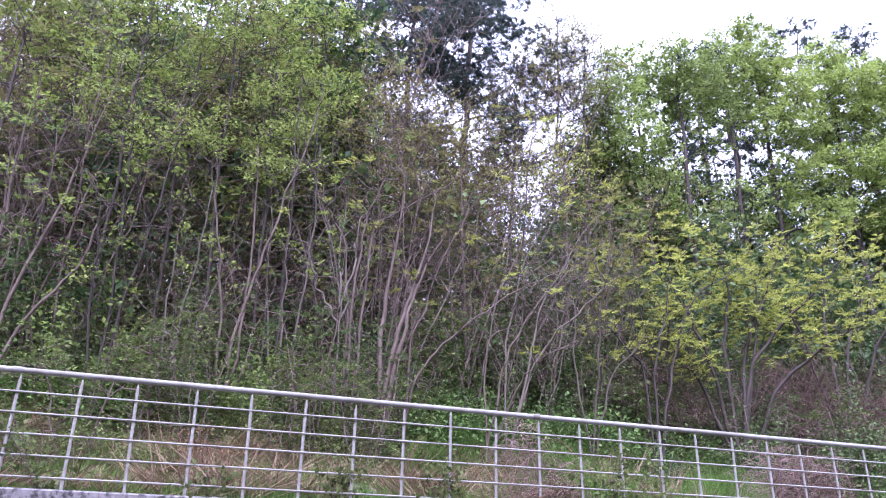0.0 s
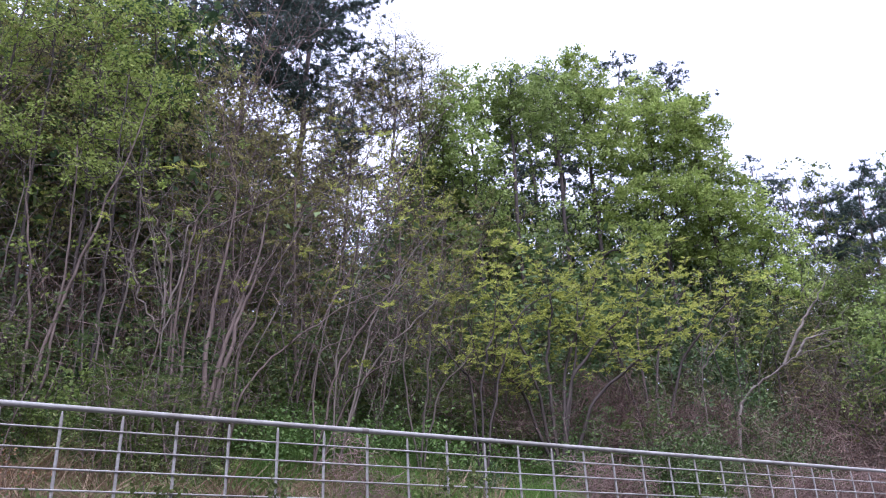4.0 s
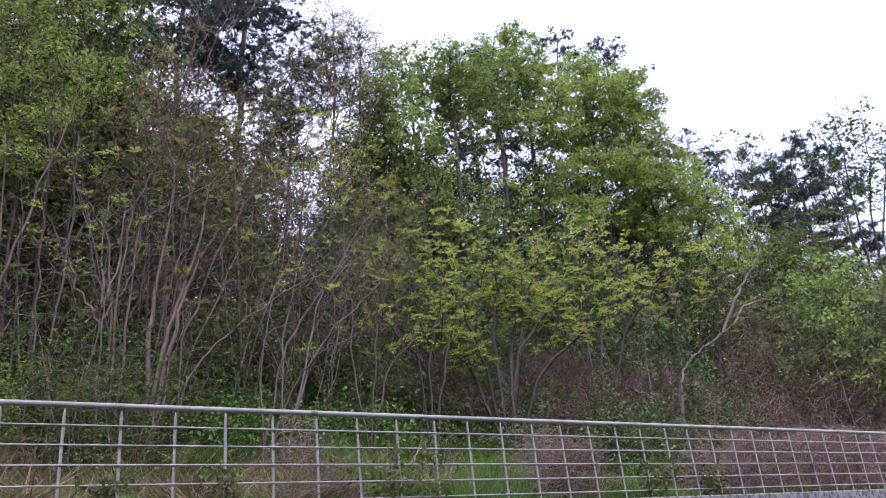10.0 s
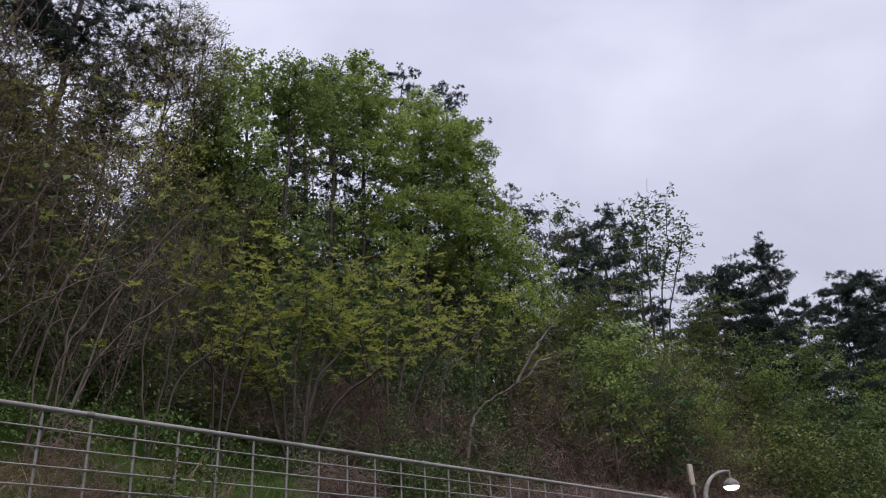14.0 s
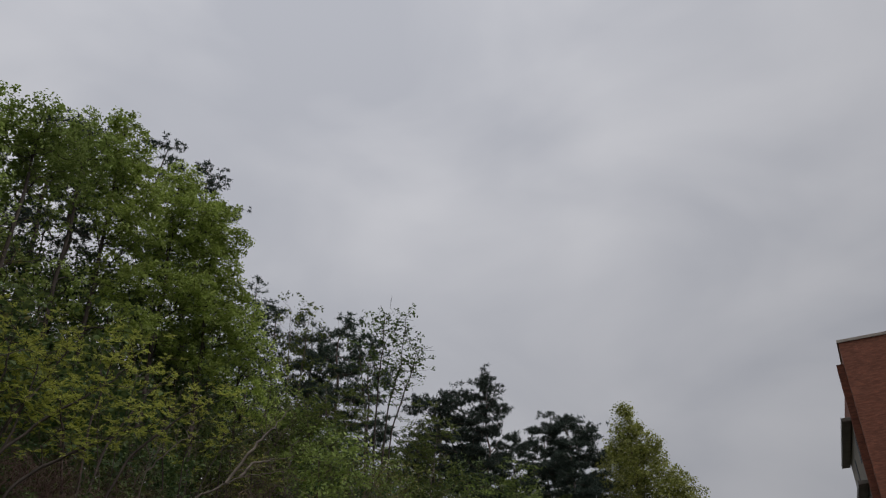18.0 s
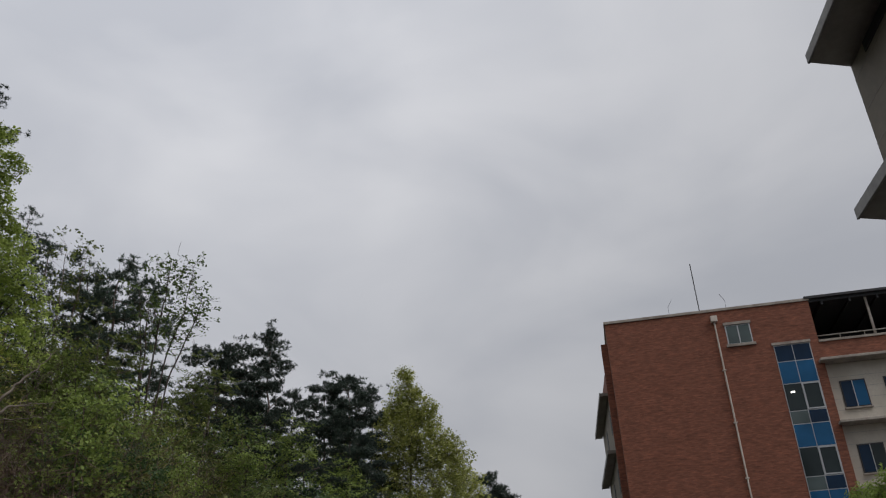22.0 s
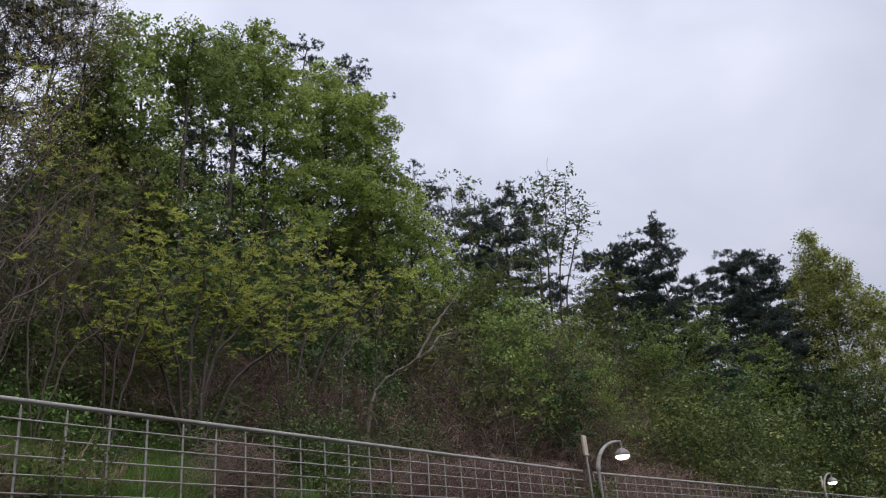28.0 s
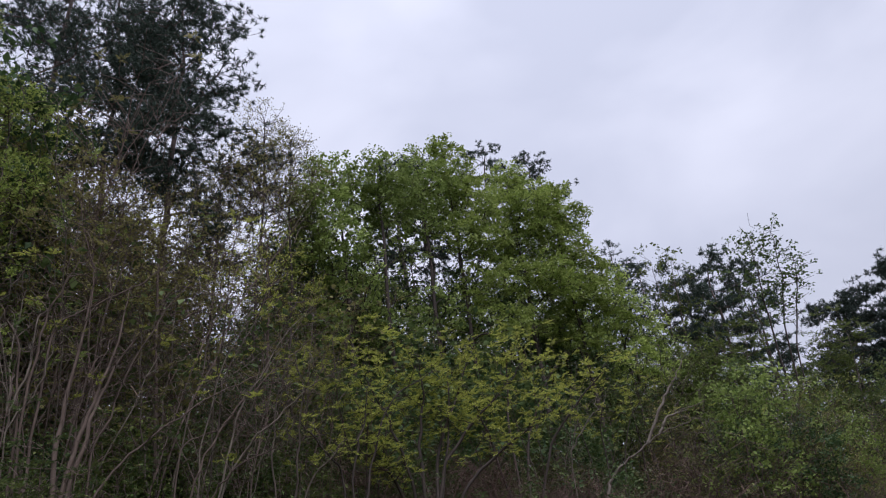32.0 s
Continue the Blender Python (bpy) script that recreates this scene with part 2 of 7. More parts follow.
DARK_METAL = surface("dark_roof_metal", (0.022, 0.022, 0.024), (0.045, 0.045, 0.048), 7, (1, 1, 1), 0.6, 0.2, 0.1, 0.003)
BOARD = surface("cream_board", (0.50, 0.43, 0.32), (0.62, 0.55, 0.43), 9, (1, 1, 0.3), 0.8, 0, 0.2, 0.004, stain=(0.42, 0.36, 0.27), stain_scale=3)


def brick_material():
    m, nt, b = shader("red_brick")
    co = nt.nodes.new("ShaderNodeTexCoord")
    sep = nt.nodes.new("ShaderNodeSeparateXYZ")
    add = nt.nodes.new("ShaderNodeMath")
    com = nt.nodes.new("ShaderNodeCombineXYZ")
    nt.links.new(co.outputs["Object"], sep.inputs["Vector"])
    nt.links.new(sep.outputs["X"], add.inputs[0])
    nt.links.new(sep.outputs["Y"], add.inputs[1])
    nt.links.new(add.outputs["Value"], com.inputs["X"])
    nt.links.new(sep.outputs["Z"], com.inputs["Y"])
    br = nt.nodes.new("ShaderNodeTexBrick")
    br.inputs["Scale"].default_value = 1.0
    br.inputs["Brick Width"].default_value, br.inputs["Row Height"].default_value = 0.21, 0.07
    br.inputs["Mortar Size"].default_value, br.inputs["Mortar Smooth"].default_value = 0.006, 0.3
    br.inputs["Bias"].default_value = -0.2
    br.inputs["Color1"].default_value = (0.25, 0.094, 0.056, 1)
    br.inputs["Color2"].default_value = (0.168, 0.058, 0.036, 1)
    br.inputs["Mortar"].default_value = (0.155, 0.075, 0.053, 1)
    nt.links.new(com.outputs["Vector"], br.inputs["Vector"])
    n = noise_node(nt, 0.55, 6.0, 0.7, (1, 1, 2.5))
    r = ramp_node(nt, [(0.3, (0.86, 0.84, 0.82)), (0.7, (1.1, 1.1, 1.1))])
    nt.links.new(n.outputs["Fac"], r.inputs["Fac"])
    mx = nt.nodes.new("ShaderNodeMixRGB")
    mx.blend_type, mx.inputs[0].default_value = "MULTIPLY", 1.0
    nt.links.new(br.outputs["Color"], mx.inputs[1])
    nt.links.new(r.outputs["Color"], mx.inputs[2])
    # paler and darker runs of bricks along the courses
    n2 = noise_node(nt, 2.2, 4.0, 0.75, (0.6, 0.6, 5.0))
    r2 = ramp_node(nt, [(0.32, (0.66, 0.66, 0.68)), (0.50, (1.0, 1.0, 1.0)), (0.68, (1.34, 1.26, 1.18))])
    nt.links.new(n2.outputs["Fac"], r2.inputs["Fac"])
    mx2 = nt.nodes.new("ShaderNodeMixRGB")
    mx2.blend_type, mx2.inputs[0].default_value = "MULTIPLY", 1.0
    nt.links.new(mx.outputs["Color"], mx2.inputs[1])
    nt.links.new(r2.outputs["Color"], mx2.inputs[2])
    nt.links.new(mx2.outputs["Color"], b.inputs["Base Color"])
    b.inputs["Roughness"].default_value = 0.9
    bump_from(nt, b, br.outputs["Fac"], -0.5, 0.008)
    return m


def glass_material(name, tint, rough=0.06):
    """Dark window glass seen from outside: deep tint with a clear gloss that mirrors the sky."""
    m, nt, b = shader(name)
    n = noise_node(nt, 0.7, 2.0, 0.5)
    r = ramp_node(nt, [(0.3, tuple(c * 0.8 for c in tint)), (0.7, tuple(c * 1.2 for c in tint))])
    nt.links.new(n.outputs["Fac"], r.inputs["Fac"])
    nt.links.new(r.outputs["Color"], b.inputs["Base Color"])
    b.inputs["Roughness"].default_value = rough
    b.inputs["Specular IOR Level"].default_value = 0.16
    return m


BRICK = brick_material()
GLASS_BLUE = glass_material("blue_spandrel_glass", (0.016, 0.095, 0.21))
GLASS_NAVY = glass_material("navy_window_glass", (0.010, 0.028, 0.060))
GLASS_DARK = glass_material("dark_window_glass", (0.030, 0.040, 0.042))
GLASS_PALE = glass_material("pale_window_glass", (0.09, 0.115, 0.115))
LIT = bpy.data.materials.new("lit_lamp_bowl")
LIT.use_nodes = True
LIT.node_tree.nodes["Principled BSDF"].inputs["Base Color"].default_value = (0.9, 0.9, 0.85, 1)
LIT.node_tree.nodes["Principled BSDF"].inputs["Emission Color"].default_value = (1.0, 0.97, 0.88, 1)
LIT.node_tree.nodes["Principled BSDF"].inputs["Emission Strength"].default_value = 2.2


# ---- building helpers ----
def raw_mesh(name, verts, quads=None, tris=None, material=None, smooth=False):
    """A mesh from arrays of corners, four-sided and three-sided faces."""
    me = bpy.data.meshes.new(name)
    verts = np.asarray(verts, dtype=np.float32).reshape(-1, 3)
    parts, totals = [], []
    if quads is not None and len(quads):
        quads = np.asarray(quads, dtype=np.int32).reshape(-1, 4)
        parts.append(quads.ravel())
        totals.append(np.full(len(quads), 4, dtype=np.int32))
    if tris is not None and len(tris):
        tris = np.asarray(tris, dtype=np.int32).reshape(-1, 3)
        parts.append(tris.ravel())
        totals.append(np.full(len(tris), 3, dtype=np.int32))
    loops, totals = np.concatenate(parts), np.concatenate(totals)
    starts = np.concatenate(([0], np.cumsum(totals)[:-1])).astype(np.int32)
    me.vertices.add(len(verts))
    me.vertices.foreach_set("co", verts.ravel())
    me.loops.add(len(loops))
    me.loops.foreach_set("vertex_index", loops)
    me.polygons.add(len(totals))
    me.polygons.foreach_set("loop_start", starts)
    if smooth:
        me.polygons.foreach_set("use_smooth", np.ones(len(totals), dtype=bool))
    me.update(calc_edges=True)
    if material:
        me.materials.append(material)
    return me


def piece(name, mesh, parent=None, label="", at=None):
    ob = new(name, mesh)
    if parent:
        ob.parent = parent
    if at is not None:
        ob.matrix_basis = at
    return tagged(ob, label)


def thing(name, at, label, category, group="", kind=""):
    ob = new(name)
    ob.empty_display_size = 0.2
    ob.matrix_basis = at
    return tagged(ob, label, category, group, kind)


def box_mesh(name, lo, hi, material, bevel=0.0):
    bm = bmesh.new()
    bmesh.ops.create_cube(bm, size=1.0)
    for v in bm.verts:
        v.co = Vector([lo[i] + (v.co[i] + 0.5) * (hi[i] - lo[i]) for i in range(3)])
    if bevel:
        bmesh.ops.bevel(bm, geom=list(bm.edges), offset=bevel, segments=1, affect="EDGES")
    me = bpy.data.meshes.new(name)
    bm.to_mesh(me)
    bm.free()
    me.materials.append(material)
    return me


def box(name, lo, hi, material, parent=None, label="", bevel=0.0):
    return piece(name, box_mesh(name, lo, hi, material, bevel), parent, label)


def unit(v):
    return v / np.maximum(np.linalg.norm(v, axis=-1, keepdims=True), 1e-9)


def tubes(groups, sides=5):
    """Corners and faces of round branches. groups: (points m x n x 3, radii m x n)."""
    V, Q, base = [], [], 0
    ang = np.linspace(0, 2 * np.pi, sides, endpoint=False)
    for pts, rad in groups:
        m, n = rad.shape
        if m == 0:
            continue
        tan = np.empty_like(pts)
        tan[:, 1:-1] = pts[:, 2:] - pts[:, :-2]
        tan[:, 0], tan[:, -1] = pts[:, 1] - pts[:, 0], pts[:, -1] - pts[:, -2]
        tan = unit(tan)
        ref = np.where(np.abs(tan[:, :1, 2:3]) > 0.85, np.array([1.0, 0.0, 0.0]), np.array([0.0, 0.0, 1.0]))
        u = unit(np.cross(tan, np.broadcast_to(ref, tan.shape)))
        w = np.cross(tan, u)
        ring = pts[:, :, None, :] + rad[:, :, None, None] * (np.cos(ang)[:, None] * u[:, :, None, :] + np.sin(ang)[:, None] * w[:, :, None, :])
        V.append(ring.reshape(-1, 3))
        i = np.arange(m)[:, None, None] * n * sides + np.arange(n - 1)[None, :, None] * sides
        a = np.arange(sides)[None, None, :]
        b = (a + 1) % sides
        q = np.stack(np.broadcast_arrays(i + a, i + b, i + sides + b, i + sides + a), axis=-1)
        Q.append(q.reshape(-1, 4) + base)
        base += m * n * sides
    return np.concatenate(V), np.concatenate(Q)


def grow(rng, o, d, length, radius, n, wander, up, tip=0.25):
    """Branches from points o along d: m x n points that wander and bend upwards, and their radii."""
    m = len(o)
    pts = np.empty((m, n, 3))
    pts[:, 0] = o
    d = unit(d)
    step = (length / (n - 1))[:, None]
    for k in range(1, n):
        d = unit(d + rng.normal(0, wander, (m, 3)) + np.array([0, 0, up]))
        pts[:, k] = pts[:, k - 1] + d * step
    rad = radius[:, None] * np.linspace(1, tip, n)[None, :]
    return pts, rad


def offshoots(rng, pts, rad, length, kids, t0, angle, ratio, shrink=0.5):
    """Where side branches start, which way they go, how long and how thick they are."""
    m, n, _ = pts.shape
    t = rng.uniform(t0, 0.98, (m, kids))
    f = t * (n - 1)
    i = np.clip(f.astype(int), 0, n - 2)
    fr = (f - i)[..., None]
    rows = np.arange(m)[:, None]
    a, b = pts[rows, i], pts[rows, i + 1]
    o = a + (b - a) * fr
    dd = unit(b - a)
    perp = unit(np.cross(dd, rng.normal(0, 1, dd.shape)))
    an = np.radians(rng.uniform(angle[0], angle[1], (m, kids)))[..., None]
    d = np.cos(an) * dd + np.sin(an) * perp
    L = length[:, None] * ratio * (1 - shrink * t) * rng.uniform(0.6, 1.2, (m, kids))
    r = (rad[rows, i] * (1 - fr[..., 0]) + rad[rows, i + 1] * fr[..., 0]) * 0.62
    return o.reshape(-1, 3), d.reshape(-1, 3), L.ravel(), r.ravel()


def leaves(rng, sites, per, spread, size, flat=0.6, aspect=0.62, squash=(1, 1, 1), droop=0.0):
    """Folded leaves, two triangles each, scattered in a bounded clump round every site."""
    c = np.repeat(sites, per, axis=0)
    k = len(c)
    off = unit(rng.normal(0, 1, c.shape)) * rng.uniform(0, 1, (k, 1)) ** 0.42 * spread * 1.75 * np.asarray(squash)
    off[:, 2] -= droop * (off[:, 0] ** 2 + off[:, 1] ** 2) / spread
    c = c + off
    nrm = unit(rng.normal(0, 1, (k, 3)) * np.array([1, 1, 1]) + np.array([0, 0, flat * 2.0]))
    ax = unit(np.cross(nrm, rng.normal(0, 1, (k, 3))))
    sd = np.cross(nrm, ax)
    s = (size * rng.uniform(0.6, 1.35, k))[:, None]
    fold = nrm * s * 0.12
    V = np.stack([c - ax * s * 0.5, c + sd * s * aspect * 0.5 + fold, c + ax * s * 0.5, c - sd * s * aspect * 0.5 + fold], axis=1)
    i = np.arange(k)[:, None] * 4
    T = np.concatenate([i + np.array([0, 1, 2]), i + np.array([0, 2, 3])], axis=1).reshape(-1, 3)
    return V.reshape(-1, 3), T


def rosettes(rng, sites, per, length, aspect=0.36):
    """Young leaves that spread like a star from every site, two triangles each."""
    m = len(sites)
    c = np.repeat(sites, per, axis=0)
    k = len(c)
    ax = np.repeat(unit(rng.normal(0, 0.45, (m, 3)) + np.array([0, 0, 1.0])), per, axis=0)
    u = unit(np.cross(ax, rng.normal(0, 1, (m, 3)).repeat(per, axis=0)))
    w = np.cross(ax, u)
    a = np.tile(np.arange(per) * 2 * np.pi / per, m) + rng.normal(0, 0.35, k)
    tilt = rng.uniform(-0.35, 0.75, k)
    out = u * np.cos(a)[:, None] + w * np.sin(a)[:, None]
    d = out * np.cos(tilt)[:, None] + ax * np.sin(tilt)[:, None]
    sd = np.cross(d, ax) + rng.normal(0, 0.2, (k, 3))
    L = (np.repeat(rng.uniform(0.7, 1.25, m), per) * length * rng.uniform(0.7, 1.2, k))[:, None]
    mid = c + d * L * 0.55
    V = np.stack([c + d * L * 0.08, mid + sd * L * aspect * 0.5, c + d * L - np.array([0, 0, 0.12]) * L, mid - sd * L * aspect * 0.5], axis=1)
    i = np.arange(k)[:, None] * 4
    T = np.concatenate([i + np.array([0, 1, 2]), i + np.array([0, 2, 3])], axis=1).reshape(-1, 3)
    return V.reshape(-1, 3), T


def needles(rng, sites, per, length, width, up=0.6):
    """Tufts of narrow needles that point outwards and up from every site."""
    c = np.repeat(sites, per, axis=0)
    k = len(c)
    d = unit(rng.normal(0, 1, (k, 3)) + np.array([0, 0, up]))
    sd = unit(np.cross(d, rng.normal(0, 1, (k, 3))))
    L = (length * rng.uniform(0.6, 1.2, k))[:, None]
    V = np.stack([c + sd * width * 0.5, c - sd * width * 0.5, c + d * L], axis=1)
    return V.reshape(-1, 3), np.arange(k * 3).reshape(-1, 3)


def bank_line(x):
    """How far north the top of the retaining wall stands at x."""
    x = np.asarray(x, dtype=float)
    a = 9.48 + 0.0937 * (x + 1.84)
    b = 11.6 - 0.006 * (x - 20.8)
    c = 11.37 - 0.42 * (x - 60.0)
    return np.where(x < 20.8, a, np.where(x < 60.0, b, np.maximum(c, -40.0)))


def kerb_height(x):
    """Height of the wall's coping."""
    x = np.asarray(x, dtype=float)
    return np.where(x < 20.8, 2.86 + 0.02 * (x + 1.84), 3.31 + 0.0125 * (x - 20.8)).clip(2.0, 4.4)


def ground_height(x, y):
    """Height of the ground: the yard at zero, then the wooded bank behind the wall."""
    x, y = np.asarray(x, dtype=float), np.asarray(y, dtype=float)
    d = y - bank_line(x)
    rise = np.where(d < 3.0, 0.30 * d, 0.9 + 0.50 * (d - 3.0))
    crest = 0.9 + 0.50 * 20.0
    rise = np.where(d < 23.0, rise, crest + 4.0 * (1 - np.exp(-(d - 23.0) / 20.0)))
    rise = rise - 0.10 * np.maximum(d - 60.0, 0.0)
    bumps = 0.16 * np.sin(0.9 * x + 0.6 * y) * np.sin(0.7 * y - 0.35 * x) + 0.10 * np.sin(2.1 * x - 1.3 * y)
    z = kerb_height(x) - 0.05 + rise + bumps * np.clip(d / 3.0, 0, 1)
    z = np.where(d > 0.02, np.maximum(z, 0.0), 0.0)
    # a raised terrace closes the view behind the brick building
    u, w = np.clip((x - 60.5) / 7.0, 0, 1), np.clip((y + 12.0) / 8.0, 0, 1)
    terrace = 8.2 * u * u * (3 - 2 * u) * w * w * (3 - 2 * w)
    return np.where(x > 60.5, np.maximum(np.minimum(z, 9.0), terrace), z)


def spot(azimuth, distance, sink=0.06):
    """A place on the ground by compass angle from the camera and distance."""
    a = radians(azimuth)
    x, y = distance * math.sin(a), distance * math.cos(a)
    return x, y, float(ground_height(x, y)) - sink


def wall_distance(azimuth, behind):
    """Distance along an azimuth at which the ground lies this far behind the wall."""
    a = radians(azimuth)
    r = 8.0
    while r < 140.0 and r * math.cos(a) - float(bank_line(r * math.sin(a))) < behind:
        r += 0.1
    return r


# ---- ground ----
def make_ground():
    xs = np.concatenate([np.linspace(-1800, -90, 12), np.linspace(-70, -16, 19), np.linspace(-15, 75, 151), np.linspace(77, 130, 28), np.linspace(160, 1800, 12)])
    ds = np.concatenate([np.linspace(-1800, -120, 10), np.linspace(-100, -2, 15), [0.0, 0.03], np.linspace(0.5, 30, 60), np.linspace(33, 110, 20), np.linspace(160, 1800, 10)])
    X = np.repeat(xs[:, None], len(ds), axis=1)
    Y = bank_line(X) + ds[None, :]
    Z = ground_height(X, Y)
    n, m = X.shape
    V = np.stack([X, Y, Z], axis=-1).reshape(-1, 3)
    i = np.arange(n - 1)[:, None] * m + np.arange(m - 1)[None, :]
    Q = np.stack([i, i + m, i + m + 1, i + 1], axis=-1).reshape(-1, 4)
    me = raw_mesh("ground", V, quads=Q, material=ASPHALT, smooth=False)
    me.materials.append(SOIL)
    idx = np.broadcast_to((np.arange(m - 1) >= 26)[None, :], (n - 1, m - 1)).astype(np.int32)
    me.polygons.foreach_set("material_index", np.ascontiguousarray(idx).ravel())
    ob = new("ground", me)
    tagged(ob, "asphalt yard and a wooded earth bank with leaf litter", "ground", kind="structure")


make_ground()


# ---- retaining wall and its coping ----
def run_points(x0, x1, step):
    """Points along the top of the wall, at equal steps."""
    out, x = [], x0
    while x < x1:
        out.append((x, float(bank_line(x)), float(kerb_height(x))))
        x += step
    return out


def make_wall():
    wall = thing("retaining_wall", pose(0, 0, 0), "weathered concrete retaining wall with dark stains below the bank", "retaining wall", kind="structure")
    pts = run_points(-40, 60.1, 2.0)
    V, Q = [], []
    for x, y, z in pts:
        V += [(x, y - 0.28, -0.2), (x, y + 0.06, -0.2), (x, y + 0.06, z - 0.22), (x, y - 0.28, z - 0.22)]
    for k in range(len(pts) - 1):
        a, b = 4 * k, 4 * k + 4
        Q += [(a, b, b + 3, a + 3), (a + 3, b + 3, b + 2, a + 2), (a + 2, b + 2, b + 1, a + 1)]
    piece("wall_face", raw_mesh("wall_face", V, quads=Q, material=CONCRETE), wall)
    for (xa, ya, za), (xb, yb, zb) in zip(pts, pts[1:]):
        L = math.hypot(xb - xa, yb - ya)
        me = box_mesh("coping_block", (0.008, -0.20, -0.215), (L - 0.008, 0.20, 0.0), COPING_STAINED, 0.018)
        turn = math.degrees(math.atan2(yb - ya, xb - xa))
        tilt = -math.degrees(math.atan2(zb - za, L))
        piece("coping_block", me, wall, at=pose(xa, ya - 0.10, za, 0, tilt, turn))


make_wall()


# ---- fence ----
RAIL_UP = 1.22


def tube_between(name, a, b, r, material, sides=8):
    a, b = np.array(a, float), np.array(b, float)
    pts = np.stack([a, a + (b - a) * 0.5, b])[None]
    v, q = tubes([(pts, np.full((1, 3), r))], sides)
    return raw_mesh(name, v, quads=q, material=material, smooth=True)


def bar_mesh(height):
    """A flat steel picket with a pointed top."""
    w, t = 0.0165, 0.006
    V = [(-w, -t, 0), (w, -t, 0), (w, t, 0), (-w, t, 0), (-w, -t, height - 0.07), (w, -t, height - 0.07), (w, t, height - 0.07), (-w, t, height - 0.07),
         (-0.006, -t, height), (0.006, -t, height), (0.006, t, height), (-0.006, t, height)]
    Q = []
    for a in (0, 4):
        for k in range(4):
            Q.append((a + k, a + (k + 1) % 4, a + 4 + (k + 1) % 4, a + 4 + k))
    Q.append((8, 9, 10, 11))
    return raw_mesh("picket", V, quads=Q, material=STEEL_DULL)


def make_fence(x0, x1, label, spacing=0.5993, first=0.0):
    fence = thing("fence", pose(0, 0, 0), label, "fence", "steel fences on the retaining wall")
    pts = run_points(x0 + first, x1, spacing)
    bar = bar_mesh(RAIL_UP - 0.035)
    rng = np.random.default_rng(int(abs(x0) * 10) + 5)
    for x, y, z in pts:
        turn = 5.35 if x < 20.8 else -0.3
        piece("picket", bar, fence, at=pose(x, y, z - 0.01, rng.normal(0, 0.35), rng.normal(0, 0.5), turn + rng.normal(0, 3)))
    ends = [x0] + [x0 + 6.0 * k for k in range(1, int((x1 - x0) / 6.0) + 1)] + [x1]
    ends = [e for i, e in enumerate(ends) if i == 0 or e - ends[i - 1] > 0.3]
    for a, b in zip(ends, ends[1:]):
        pa = (a, float(bank_line(a)), float(kerb_height(a)) + RAIL_UP)
        pb = (b, float(bank_line(b)), float(kerb_height(b)) + RAIL_UP)
        rail = piece("top_rail", tube_between("top_rail", pa, pb, 0.031, STEEL, 10), fence, "pale galvanised steel tube")
        d = unit(np.array(pb) - np.array(pa))
        piece("sleeve", tube_between("sleeve", np.array(pb) - d * 0.10, np.array(pb) - d * 0.005, 0.037, STEEL_DULL, 10), rail)
        for k in range(5):
            dz = -0.225 - 0.212 * k
            wa, wb = (pa[0], pa[1] - 0.012, pa[2] + dz), (pb[0], pb[1] - 0.012, pb[2] + dz)
            piece("wire", tube_between("wire", wa, wb, 0.0105, STEEL, 5), fence)
    return fence


make_fence(-13.83, 20.3, "pale galvanised steel picket fence overgrown with dead vines")
make_fence(20.95, 66.0, "pale steel fence running on beyond the street lamp")


# ---- street lamps with a board on a post ----
def make_lamp(x, scale=1.0):
    y, z = float(bank_line(x)) - 0.34, float(kerb_height(x))
    lamp = thing("street_lamp", pose(x, y, 0), "grey curved steel street lamp with a lit bowl", "street lamp", "street lamps along the wall")
    top = z + RAIL_UP + 0.0
    piece("pole", tube_between("pole", (0, 0, 0), (0, 0, top), 0.05, STEEL_DULL, 10), lamp)
    t = np.linspace(0, 1, 14)
    arm = np.stack([1.66 * (1 - np.cos(t * np.pi / 2.25)) + 0.10 * t, np.zeros(14), top + 0.88 * np.sin(t * np.pi / 2.1)], axis=-1)
    v, q = tubes([(arm[None], np.linspace(0.066, 0.032, 14)[None])], 10)
    arm_ob = piece("arm", raw_mesh("arm", v, quads=q, material=STEEL_DULL, smooth=True), lamp)
    hx, hz = float(arm[-1, 0]) + 0.02, float(arm[-1, 2]) - 0.20
    piece("hanger", tube_between("hanger", (hx, 0, hz - 0.02), (hx, 0, hz + 0.24), 0.028, STEEL_DULL, 8), arm_ob)
    prof = [(0.04, 0.02), (0.10, -0.005), (0.17, -0.06), (0.21, -0.13), (0.225, -0.19), (0.205, -0.195)]
    head = piece("lamp_hood", lathe("lamp_hood", prof, STEEL_DULL, (hx, 0, hz)), lamp)
    bowl = [(0.208, -0.192), (0.195, -0.235), (0.15, -0.28), (0.08, -0.30), (0.0, -0.305)]
    piece("lamp_bowl", lathe("lamp_bowl", bowl, LIT, (hx, 0, hz)), lamp, "lit white lamp bowl")
    return lamp


def lathe(name, prof, material, at=(0, 0, 0), sides=18):
    ang = np.linspace(0, 2 * np.pi, sides, endpoint=False)
    V = [(at[0] + r * math.cos(a), at[1] + r * math.sin(a), at[2] + z) for r, z in prof for a in ang]
    Q = [(i * sides + k, i * sides + (k + 1) % sides, (i + 1) * sides + (k + 1) % sides, (i + 1) * sides + k) for i in range(len(prof) - 1) for k in range(sides)]
    return raw_mesh(name, V, quads=Q, material=material, smooth=True)


